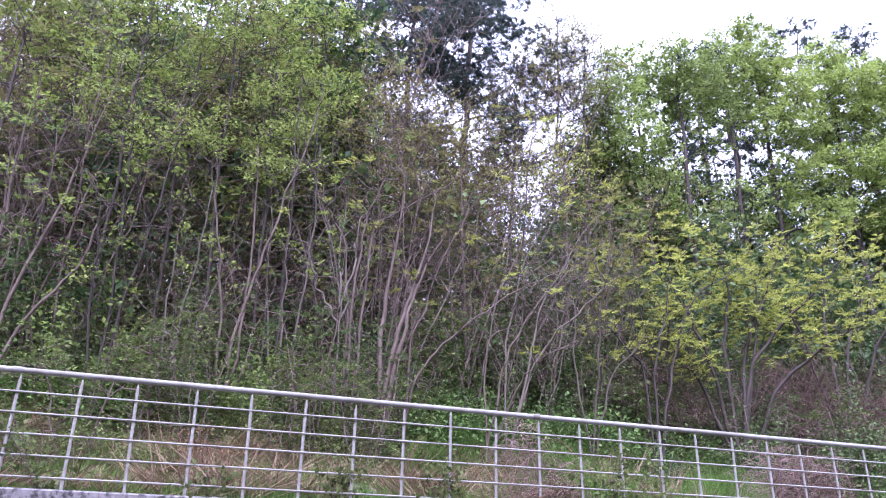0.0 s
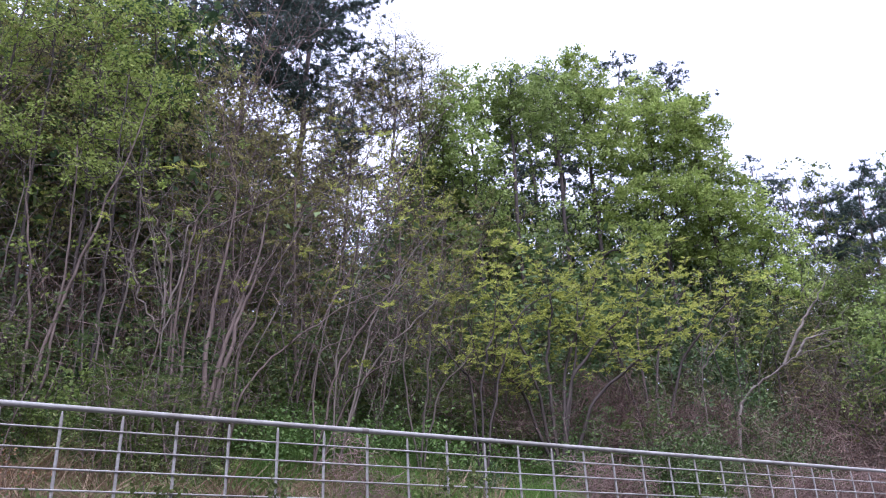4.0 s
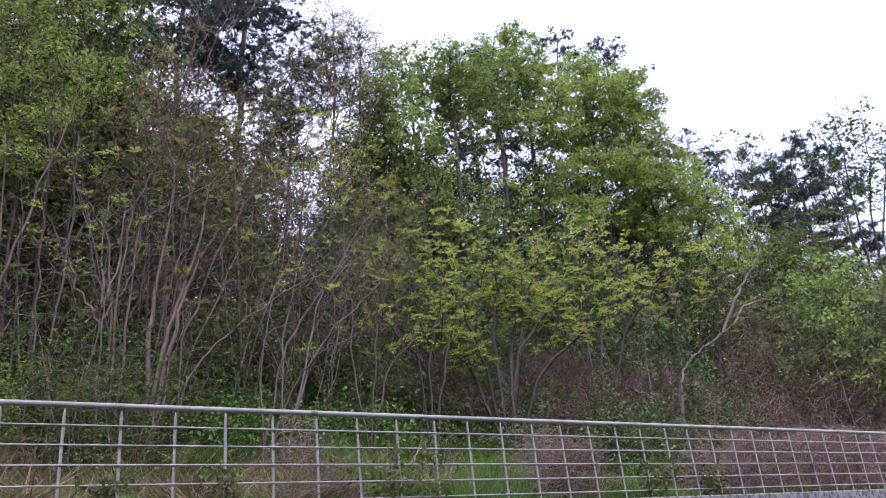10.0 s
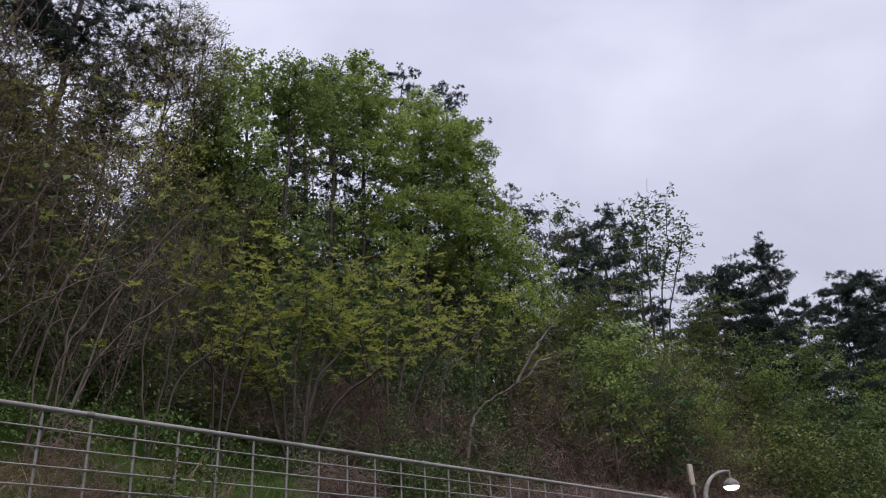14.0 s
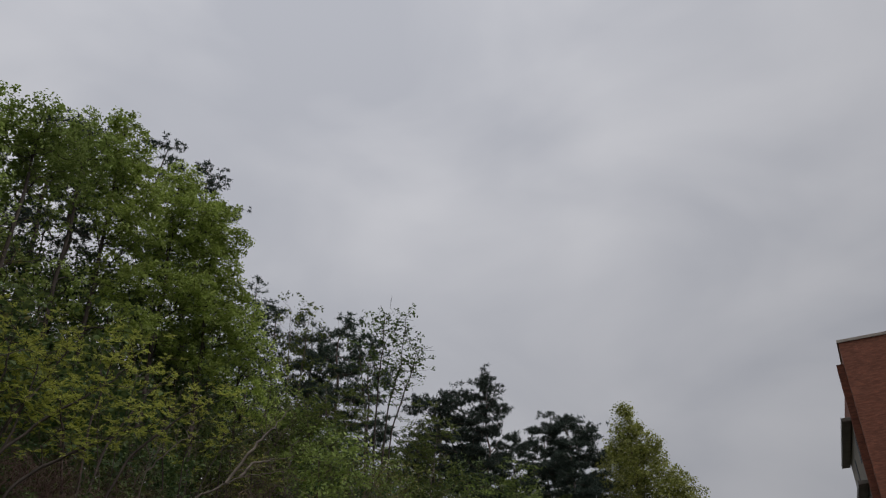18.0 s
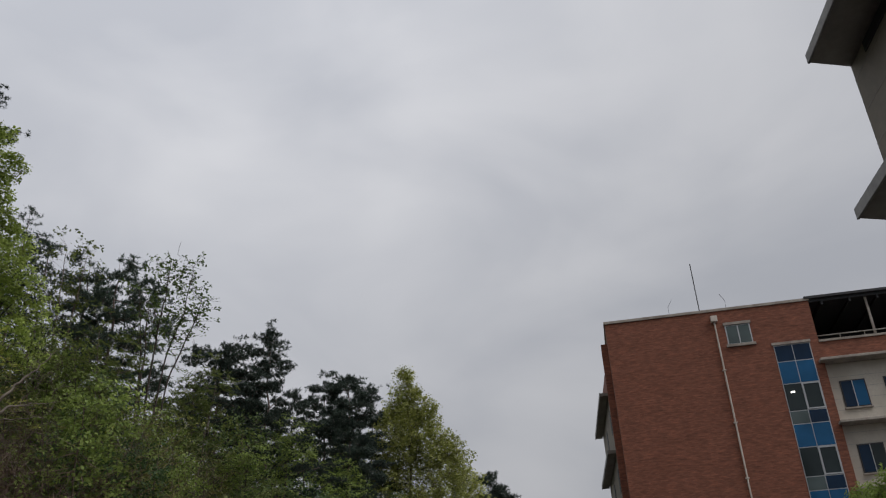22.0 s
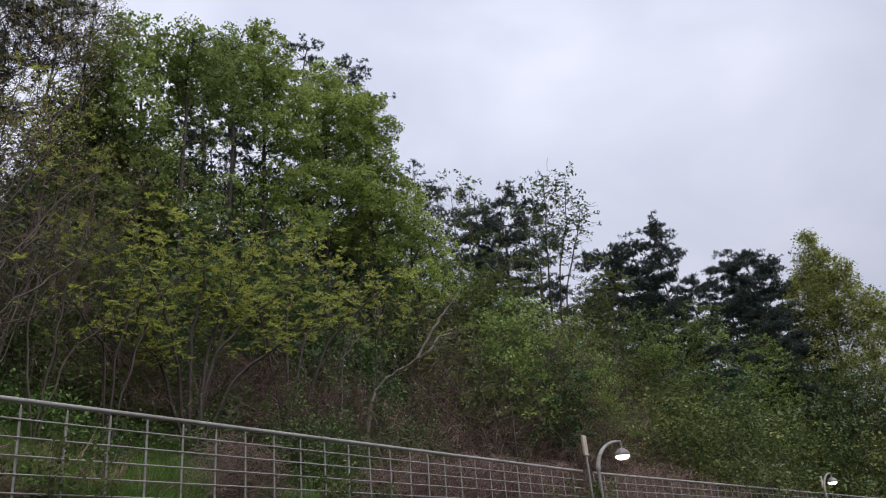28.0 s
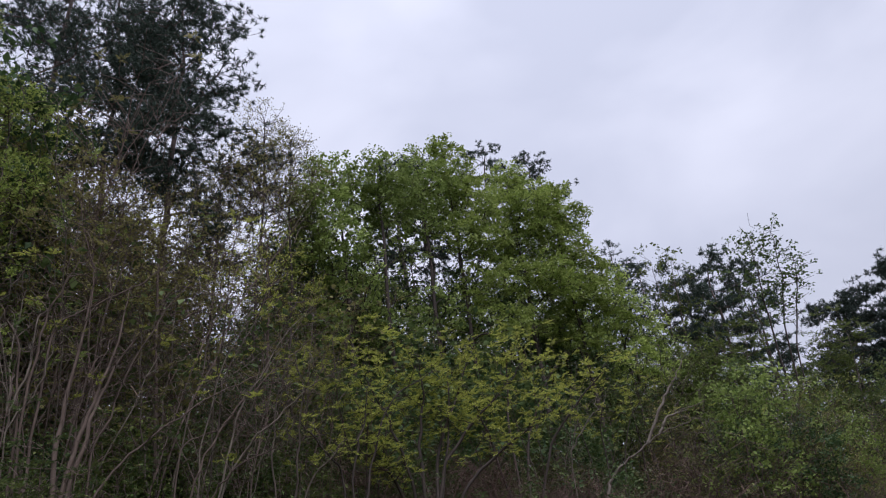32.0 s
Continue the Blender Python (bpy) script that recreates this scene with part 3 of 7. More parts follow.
def make_board(x, h):
    y, z = float(bank_line(x)) - 0.27, float(kerb_height(x))
    post = thing("marker_post", pose(x, y, z - 0.1, 0, -1.5, 0), "cream board on a thin post beside the fence end", "post", "marker posts beside the lamps")
    piece("post", tube_between("post", (0, 0, 0), (0, 0, h - 0.35), 0.03, STEEL_DULL, 8), post)
    piece("board", box_mesh("board", (-0.10, -0.03, h - 0.52), (0.10, 0.03, h), BOARD, 0.012), post, "cream painted board")


make_lamp(20.64)
make_lamp(40.35)
make_board(20.2, 2.2)
make_board(40.5, 2.0)


# ---- plants: makers ----
def plant(name, at, label, category, group, wood, crown, wood_name="trunk", crown_name="crown"):
    """A plant out of wood meshes and crown meshes."""
    ob = thing(name, at, label, category, group)
    for me in (wood if isinstance(wood, list) else [wood]):
        piece(wood_name, me, ob)
    for me in crown:
        tagged(piece(crown_name, me, ob), kind="stuff")
    return ob


def from_eye(az, el, r):
    """A point by compass angle, elevation and level distance from the camera's place."""
    a = radians(az)
    return np.array([r * math.sin(a), r * math.cos(a), 1.6 + r * math.tan(radians(el))])


def branch_out(trunks, sites, bole=2, bf=0.3, down=1.4):
    """Joins every site to the nearest wood by the shortest way that does not run downwards.
    Gives all nodes, each one's parent and how many tips it carries."""
    pts, par, path, shut = [], [], [], []
    for tr in trunks:
        for i, p in enumerate(tr):
            par.append(-1 if i == 0 else len(pts) - 1)
            path.append(0.0 if i == 0 else path[-1] + 0.45 * float(np.linalg.norm(p - tr[i - 1])))
            shut.append(i < bole)
            pts.append(p)
    n0, k = len(pts), len(sites)
    allp = np.concatenate([np.array(pts), sites])
    path = np.concatenate([np.array(path), np.zeros(k)])
    par = np.concatenate([np.array(par, dtype=int), np.zeros(k, dtype=int)])

    def cost(i):
        v = sites - allp[i]
        d = np.linalg.norm(v, axis=1) + 1e-6
        return d * (1 + down * np.clip(-v[:, 2] / d, 0, 1)) + bf * path[i]

    best, who = np.full(k, 1e9), np.zeros(k, dtype=int)
    for i in range(n0):
        if not shut[i]:
            c = cost(i)
            m = c < best
            best[m], who[m] = c[m], i
    order, done = list(range(n0)), np.zeros(k, dtype=bool)
    for _ in range(k):
        j = int(np.argmin(np.where(done, 1e9, best)))
        done[j] = True
        i = n0 + j
        par[i] = who[j]
        path[i] = path[who[j]] + np.linalg.norm(allp[i] - allp[who[j]])
        order.append(i)
        c = cost(i)
        m = (c < best) & ~done
        best[m], who[m] = c[m], i
    count = np.ones(n0 + k)
    for i in reversed(order):
        if par[i] >= 0:
            count[par[i]] += count[i]
    return allp, par, count


def wood_mesh(nodes, par, count, trunk_r, tip, bark, rng, crook=0.015, coarse=False):
    """Round tapered branches along the joined nodes."""
    n = len(nodes)
    top = max(float(count.max()), 3.0)
    rad = tip * count ** (math.log(max(trunk_r / tip, 1.5)) / math.log(top))
    rise = nodes[:, 2] - nodes[:, 2].min()
    rad = np.maximum(rad * (1 - 0.45 * rise / max(rise.max(), 0.1)), tip * 0.8)
    heavy, kids = np.full(n, -1), [[] for _ in range(n)]
    for i in range(n):
        if par[i] >= 0:
            kids[par[i]].append(i)
    for i in range(n):
        if kids[i]:
            heavy[i] = max(kids[i], key=lambda c: count[c])
    runs = {}
    for i in range(n):
        if par[i] >= 0 and heavy[par[i]] == i:
            continue
        if coarse and par[i] >= 0 and count[i] < 2:
            continue
        run = [i] if par[i] < 0 else [par[i], i]
        while heavy[run[-1]] >= 0:
            run.append(int(heavy[run[-1]]))
        if len(run) > 1:
            before = nodes[par[run[0]]] if par[run[0]] >= 0 else nodes[run[0]] * 2 - nodes[run[1]]
            rr = rad[run].copy()
            rr[0] = rr[1] * 1.12 if par[i] >= 0 else rr[0]
            runs.setdefault(len(run), []).append((before, nodes[run], rr))
    thick, thin = [], []
    for m, items in runs.items():
        b = np.array([t[0] for t in items])[:, None]
        p = np.array([t[1] for t in items])
        r = np.array([t[2] for t in items])
        p = p.copy()
        p[:, 1:-1] += rng.normal(0, crook, p[:, 1:-1].shape)
        ext = np.concatenate([b, p, p[:, -1:] * 2 - p[:, -2:-1]], axis=1)
        mid = (-ext[:, :-3] + 9 * ext[:, 1:-2] + 9 * ext[:, 2:-1] - ext[:, 3:]) / 16
        full, fr = np.empty((len(p), 2 * m - 1, 3)), np.empty((len(p), 2 * m - 1))
        full[:, ::2], full[:, 1::2] = p, mid
        fr[:, ::2], fr[:, 1::2] = r, (r[:, :-1] + r[:, 1:]) / 2
        if m == 2:
            full, fr = p, r
        (thick if m > 3 and not coarse else thin).append((full, fr))
    V, Q, base = [], [], 0
    for groups, sides in ((thick, 5), (thin, 3)):
        if groups:
            v, q = tubes(groups, sides)
            V.append(v)
            Q.append(q + base)
            base += len(v)
    return raw_mesh("trunk", np.concatenate(V), quads=np.concatenate(Q), material=bark, smooth=True)


def sprays(rng, sites, dirs, per, radius, size, lift=0.9, flat=0.6, aspect=0.62, loose=0.45):
    """Small boughs of leaves round every site; the leaves of a bough lie much the same way."""
    m = len(sites)
    own = np.repeat(np.arange(m), per)
    k = len(own)
    off = unit(rng.normal(0, 1, (k, 3))) * rng.uniform(0, 1, (k, 1)) ** 0.5 * radius * rng.uniform(0.65, 1.25, m)[own][:, None]
    off[:, 2] *= flat
    c = sites[own] + off + unit(dirs)[own] * radius * 0.35
    cn = unit(rng.normal(0, 0.42, (m, 3)) + np.array([0, 0, lift]) + 0.25 * unit(dirs))
    nrm = unit(cn[own] + rng.normal(0, loose, (k, 3)))
    ax = unit(np.cross(nrm, rng.normal(0, 1, (k, 3))))
    sd = np.cross(nrm, ax)
    s = (size * rng.uniform(0.6, 1.3, k))[:, None]
    fold = nrm * s * aspect * 0.22
    V = np.stack([c - ax * s * 0.5, c + sd * s * aspect * 0.5 + fold, c + ax * s * 0.5, c - sd * s * aspect * 0.5 + fold], axis=1)
    i = np.arange(k)[:, None] * 4
    T = np.concatenate([i + np.array([0, 1, 2]), i + np.array([0, 2, 3])], axis=1).reshape(-1, 3)
    return V.reshape(-1, 3), T


def feathered(rng, sites, dirs, per, length, pairs=4, width=0.34, rise=0.35):
    """Feathered leaves: leaflets in pairs along stalks that spread from every site."""
    m = len(sites)
    own = np.repeat(np.arange(m), per)
    k = len(own)
    a = np.tile(np.arange(per) * 2 * np.pi / per, m) + rng.normal(0, 0.5, k) + np.repeat(rng.uniform(0, 6.3, m), per)
    d = unit(np.stack([np.cos(a), np.sin(a), rng.normal(rise, 0.35, k)], axis=-1) + 0.5 * unit(dirs)[own])
    L = (length * rng.uniform(0.6, 1.2, k) * rng.uniform(0.7, 1.2, m)[own])[:, None]
    sd = unit(np.cross(d, np.array([0, 0, 1.0]) + rng.normal(0, 0.25, (k, 3))))
    V = []
    for j in range(pairs + 1):
        f = 0.25 + 0.75 * j / pairs
        c = sites[own] + d * L * f - np.array([0, 0, 0.22]) * L * f * f
        for s in ((1, -1) if j < pairs else (0,)):
            ld = unit(d * (0.75 if s else 1.0) + sd * s * 0.8 - np.array([0, 0, 0.2]))
            ll = L * width * (1.15 - 0.35 * abs(f - 0.6)) * (1 if s else 1.2)
            wd = unit(np.cross(ld, np.array([0, 0, 1.0]) + rng.normal(0, 0.35, (k, 3)))) * ll * 0.24
            tip = c + ld * ll - np.array([0, 0, 0.12]) * ll
            mid = c + ld * ll * 0.5 + np.array([0, 0, 0.05]) * ll
            V.append(np.stack([c, mid + wd, tip, mid - wd], axis=1))
    V = np.stack(V, axis=1).reshape(-1, 3)
    i = np.arange(len(V) // 4)[:, None] * 4
    T = np.concatenate([i + np.array([0, 1, 2]), i + np.array([0, 2, 3])], axis=1).reshape(-1, 3)
    return V, T


def needle_tufts(rng, sites, tufts, scatter, per, length, width, up=0.55):
    """Brushes of needles: a few tufts scattered flatly round every site."""
    c = np.repeat(sites, tufts, axis=0) + rng.normal(0, scatter, (len(sites) * tufts, 3)) * np.array([1, 1, 0.4])
    return needles(rng, c, per, length, width, up)


def ball(rng, n, hollow=0.3):
    return unit(rng.normal(0, 1, (n, 3))) * rng.uniform(hollow ** 2, 1.0, (n, 1)) ** 0.5


def curved_stem(rng, a, b, n=8, sag=0.25, wander=0.03):
    """A stem from a to b that starts more upright than it ends."""
    t = np.linspace(0, 1, n)[:, None]
    a, b = np.asarray(a, float), np.asarray(b, float)
    v = b - a
    p = a + v * t
    p[:, :2] -= (v[:2] * (t * (1 - t))) * sag * 2
    L = np.linalg.norm(v)
    p[1:-1] += rng.normal(0, wander * L / n, (n - 2, 3))
    return p


def crowned_tree(seed, az, behind, lobes, label, name="broadleaf_tree", group="", trunk_r=0.09, bark=None, leaf=None, size=0.11, per=24, spray=0.32, flat=0.7, hidden=(), tip=0.007, bf=0.3, dist=None, form="spray", aspect=0.62, loose=0.45, lean=0.0, bole=3, dense=1.0):
    """A tree whose crown is heaped up of lobes (azimuth, elevation, radius, boughs); hidden lobes carry bare wood only."""
    rng = np.random.default_rng(seed)
    r = dist or wall_distance(az, behind)
    foot = np.array(spot(az - lean, r))

    def fill(ls):
        out = []
        for a, e, rad, n, *more in ls:
            c = from_eye(a, e, r + rng.normal(0, 0.5))
            sq = more[0] if more else 0.85
            out.append(c + ball(rng, int(n * dense)) * rad * np.array([1, 1, sq]))
        return np.concatenate(out) - foot if out else np.zeros((0, 3))

    green, dry = fill(lobes), fill(hidden)
    sites = np.concatenate([green, dry])
    hi = sites[sites[:, 2] > np.percentile(sites[:, 2], 85)].mean(axis=0)
    stem = curved_stem(rng, (0, 0, 0), hi, 10, 0.2)
    nodes, par, count = branch_out([stem], sites, bole, bf)
    wood = wood_mesh(nodes, par, count, trunk_r, tip, bark or BARK_DARK, rng)
    n0 = len(stem)
    d = (nodes[n0:] - nodes[par[n0:]])[:len(green)]
    v, f = sprays(rng, green, d, per, spray, size, 0.9, flat, aspect, loose) if form == "spray" else feathered(rng, green, d, per, size)
    return plant(name, pose(*foot), label, "tree", group, wood, [raw_mesh("crown", v, tris=f, material=leaf)])


def pine_limbs(rng, stem, crown_from, width, limbs, pads, shape, rise=(-0.1, 0.3), skew=(0.0, 0.0), tiers=0, fan=0.16, clump=0.24):
    """Sites of a pine's foliage: flat pads along the outer part of every limb."""
    t = np.linspace(0, 1, len(stem))
    out = []
    for k in range(limbs):
        u = (k + rng.uniform(0, 1)) / limbs
        if tiers:
            u = (math.floor(u * tiers) + rng.uniform(0.35, 0.65)) / tiers
        f = crown_from + (0.985 - crown_from) * u
        foot = np.array([np.interp(f, t, stem[:, i]) for i in range(3)])
        az = 2.4 * k + rng.normal(0, 0.35)
        if shape == "cone":
            reach = width * min((1.02 - u) ** 0.75, 0.012 + 1.9 * (1.0 - u))
        else:
            reach = width * math.sqrt(max(0.12, 1 - (u - 0.4) ** 2 * 2.3))
        reach *= rng.uniform(0.55, 1.1)
        d = np.array([math.cos(az) * (1 + skew[0] * math.cos(az)), math.sin(az) * (1 + skew[1] * math.sin(az)), rng.uniform(*rise)])
        n = max(4, int(pads * reach / width))
        m = max(3, n // 5)
        s = rng.uniform(0.3, 0.95, m)
        side = np.array([-d[1], d[0], 0.0])
        pad = foot + d * reach * s[:, None] + side * (rng.normal(0, fan, m) * reach * (0.5 + 0.6 * s))[:, None]
        pad[:, 2] += 0.10 * reach * s ** 2
        p = pad[rng.integers(0, m, n)] + rng.normal(0, clump, (n, 3)) * np.array([1, 1, 0.35])
        out.append(p)
    return np.concatenate(out)


def pine_at(seed, az, dist, top, width, crown_from=0.5, limbs=22, pads=12, shape="round", trunk=0.17, tufts=3, per=12, length=0.17, scatter=0.13, needle=None, label="", name="pine_tree", lean=(0, 0), rise=(-0.1, 0.3), skew=(0.0, 0.0), thick=0.018, tiers=0, fan=0.16, clump=0.24):
    rng = np.random.default_rng(seed)
    h = height_to(az, dist, top)
    stem = curved_stem(rng, (0, 0, 0), (lean[0], lean[1], h - 0.1), 14, 0.15, 0.06)
    sites = pine_limbs(rng, stem, crown_from, width, limbs, pads, shape, rise, skew, tiers, fan, clump)
    nodes, par, count = branch_out([stem], sites, 5, 0.25, 0.7)
    wood = wood_mesh(nodes, par, count, trunk, 0.008, BARK_PINE, rng, 0.03)
    if shape == "cone":
        up = np.linspace(0.0, 1.0, 9)[:, None]
        sites = np.concatenate([sites, stem[-1] + np.array([0, 0, 0.45]) - up * np.array([0, 0, 1.5]) + rng.normal(0, 0.1, (9, 3)) * up])
    v, f = needle_tufts(rng, np.concatenate([sites, stem[-2:]]), tufts, scatter, per, length, thick)
    return plant(name, at_az(az, distance=dist), label or "tall dark pine with a bare reddish stem", "tree", "dark conifers on the bank", wood, [raw_mesh("crown", v, tris=f, material=needle or NEEDLE)])


def thicket_meshes(seed, stems, height, fan, twigs, bark, leaf, share, lean=0.0, leaf_len=0.13, form="feather", trunk_r=0.022, spread=0.4, per=5, reach=0.75, low=0.35):
    """A many-stemmed shrub of arching, forking stems; a share of the twig ends carries young leaves."""
    rng = np.random.default_rng(seed)
    trunks, sites = [], []
    for k in range(stems):
        a = 2 * np.pi * (k + rng.uniform(0, 0.9)) / stems
        f = rng.uniform(0.35, 1.0) * fan
        h = height * rng.uniform(0.6, 1.0)
        o = np.array([math.cos(a), math.sin(a), 0]) * spread * rng.uniform(0.1, 1) + np.array([0, 0, -0.1])
        b = o + np.array([math.cos(a) * f * h + lean * h, math.sin(a) * f * h * 0.7, h])
        tr = curved_stem(rng, o, b, 9, rng.uniform(0.05, 0.5), 0.06)
        trunks.append(tr)
        t = rng.uniform(low, 1.0, twigs) ** 0.8
        i = t * 8
        base = np.stack([np.interp(i, np.arange(9), tr[:, c]) for c in range(3)], axis=-1)
        w = reach * (0.35 + 0.65 * (1 - np.abs(t - 0.65)))
        p = base + ball(rng, twigs, 0.2) * w[:, None] * np.array([1, 1, 0.55]) + np.array([0, 0, 0.35]) * w[:, None]
        sites.append(p)
    sites = np.concatenate(sites)
    nodes, par, count = branch_out(trunks, sites, 3, 0.35, 2.2)
    n0 = stems * 9
    root = np.arange(len(nodes))
    for i in range(len(nodes)):
        j = i
        while par[j] >= 0:
            j = par[j]
        root[i] = j
    wood = []
    for k in range(stems):
        sel = np.where(root == k * 9)[0]
        back = np.full(len(nodes), -1)
        back[sel] = np.arange(len(sel))
        pp = np.array([back[par[i]] if par[i] >= 0 else -1 for i in sel])
        wood.append(wood_mesh(nodes[sel], pp, count[sel], trunk_r * rng.uniform(0.7, 1.25), 0.0055, bark, rng, 0.015))
    for me in wood:
        me.name = "stem"
    if not leaf:
        return wood, None
    carried = np.bincount(par[par >= 0], minlength=len(nodes))[n0:] == 0
    pick = rng.random(len(sites)) < np.where(carried, share * 1.4, share * 0.5)
    if not pick.any():
        return wood, None
    d = (nodes[n0:] - nodes[par[n0:]])[pick]
    v, f = feathered(rng, sites[pick], d, per, leaf_len) if form == "feather" else sprays(rng, sites[pick], d, per, 0.2, leaf_len)
    return wood, raw_mesh("leaf_spray", v, tris=f, material=leaf)


def drawn_tree(seed, r, stems, label, bark, leaf=None, share=0.15, twigs=14, reach=0.7, trunk_r=0.05, name="leaning_tree", group="leaning trees of the thicket", leaf_len=0.14, per=5, form="feather", low=0.4, category="tree", depth=0.5, up=0.3, spray=0.22, tip=0.0055):
    """A tree or shrub by its stems: each a run of (azimuth, elevation) at one distance, twigs along its upper part."""
    rng = np.random.default_rng(seed)
    a0 = stems[0][0][0]
    foot = np.array(spot(a0, r))
    trunks, sites = [], []
    for st in stems:
        way, dr = [], rng.normal(0, depth)
        for i, (a, e) in enumerate(st):
            q = i / max(1, len(st) - 1)
            way.append(from_eye(a, e, r + dr * q))
        if st[0][1] <= stems[0][0][1] + 0.01:
            way[0][2] = float(ground_height(way[0][0], way[0][1])) - 0.08
        way = np.array(way) - foot
        s = np.linspace(0, len(way) - 1, 4 * len(way) - 1)
        tr = np.stack([np.interp(s, np.arange(len(way)), way[:, c]) for c in range(3)], axis=-1)
        tr[1:-1] = 0.25 * tr[:-2] + 0.5 * tr[1:-1] + 0.25 * tr[2:]
        tr[1:-1] += rng.normal(0, 0.012, tr[1:-1].shape)
        trunks.append(tr)
        t = rng.uniform(low, 1.0, twigs)
        i = t * (len(tr) - 1)
        base = np.stack([np.interp(i, np.arange(len(tr)), tr[:, c]) for c in range(3)], axis=-1)
        w = reach * (0.4 + 0.6 * t)
        sites.append(base + ball(rng, twigs, 0.25) * w[:, None] * np.array([1, 1, 0.5]) + np.array([0, 0, up]) * w[:, None])
    sites = np.concatenate(sites)
    n0 = sum(len(t) for t in trunks)
    nodes, par, count = branch_out(trunks, sites, 3, 0.35, 1.6)
    top = max(count[sum(len(t) for t in trunks[:k])] for k in range(len(trunks)))
    count = np.minimum(count, top)
    wood = wood_mesh(nodes, par, count, trunk_r, tip, bark, rng, 0.012)
    crown = []
    pick = rng.random(len(sites)) < share
    if leaf and pick.any():
        d = (nodes[n0:] - nodes[par[n0:]])[pick]
        v, f = feathered(rng, sites[pick], d, per, leaf_len) if form == "feather" else sprays(rng, sites[pick], d, per, spray, leaf_len, 1.1, 0.5)
        crown = [raw_mesh("leaf_spray", v, tris=f, material=leaf)]
    return plant(name, pose(*foot), label, category, group, wood, crown, "trunk", "leaf_spray")


def plant_field(name, label, category, kinds, poses):
    """Many far plants that nobody could count, as one mesh: copies of (corners, triangles, material) at poses."""
    V, T, M, base = [], [], [], 0
    mats = []
    for kind, at in poses:
        v, f, mat = kinds[kind]
        a = np.array(at)
        V.append(v @ a[:3, :3].T + a[:3, 3])
        T.append(f + base)
        if mat not in mats:
            mats.append(mat)
        M.append(np.full(len(f), mats.index(mat), dtype=np.int32))
        base += len(v)
    me = raw_mesh(name, np.concatenate(V), tris=np.concatenate(T))
    for mat in mats:
        me.materials.append(mat)
    me.polygons.foreach_set("material_index", np.concatenate(M))
    return tagged(new(name, me), label, category, kind="stuff")


def thin_shrub(seed, stems, height, spread, kids=(6, 5), bark=None, leaf=None, per=0, size=0.10, stem_r=0.028, up=0.05, share=0.35, fan=0.42, wander=0.10, leaf_from=0.35, twig_n=3):
    """A low many-stemmed shrub of wandering twigs, with a few tufts of leaves at the ends."""
    rng = np.random.default_rng(seed)
    a = rng.uniform(0, 2 * np.pi, stems)
    r0 = rng.uniform(0, spread, stems)
    o = np.stack([r0 * np.cos(a), r0 * np.sin(a), np.full(stems, -0.1)], axis=-1)
    tilt = rng.uniform(0.05, fan, stems)
    d = np.stack([np.cos(a) * tilt, np.sin(a) * tilt, np.ones(stems)], axis=-1)
    L = height * rng.uniform(0.65, 1.08, stems)
    g0 = grow(rng, o, d, L, stem_r * rng.uniform(0.6, 1.5, stems), 8, wander, up, 0.22)
    o1, d1, l1, r1 = offshoots(rng, *g0, L, kids[0], 0.22, (18, 55), 0.55)
    g1 = grow(rng, o1, d1, l1, np.clip(r1, 0.006, 0.05), 5, 0.13, 0.07, 0.3)
    o2, d2, l2, r2 = offshoots(rng, *g1, l1, kids[1], 0.15, (20, 60), 0.6)
    g2 = grow(rng, o2, d2, np.clip(l2, 0.2, 2.0), np.clip(r2, 0.0045, 0.02), twig_n, 0.20, 0.06, 0.5)
    wood = []
    for k in range(stems):
        k1, k2 = kids[0], kids[0] * kids[1]
        v, q = tubes([(g0[0][k:k + 1], g0[1][k:k + 1])], 5)
        v2, q2 = tubes([(g1[0][k * k1:(k + 1) * k1], g1[1][k * k1:(k + 1) * k1])], 3)
        v3, q3 = tubes([(g2[0][k * k2:(k + 1) * k2], g2[1][k * k2:(k + 1) * k2])], 3)
        V = np.concatenate([v, v2, v3])
        Q = np.concatenate([q, q2 + len(v), q3 + len(v) + len(v2)])
        wood.append(raw_mesh("stem", V, quads=Q, material=bark or TWIG, smooth=True))
    if not leaf:
        return wood, None
    ends = np.concatenate([g2[0][:, -1], g2[0][:, 1], g1[0][:, -1]])
    ends = ends[(rng.random(len(ends)) < share) & (ends[:, 2] > leaf_from * height)]
    v, f3 = rosettes(rng, ends, max(4, per), size * 1.25)
    return wood, raw_mesh("leaf_spray", v, tris=f3, material=leaf)


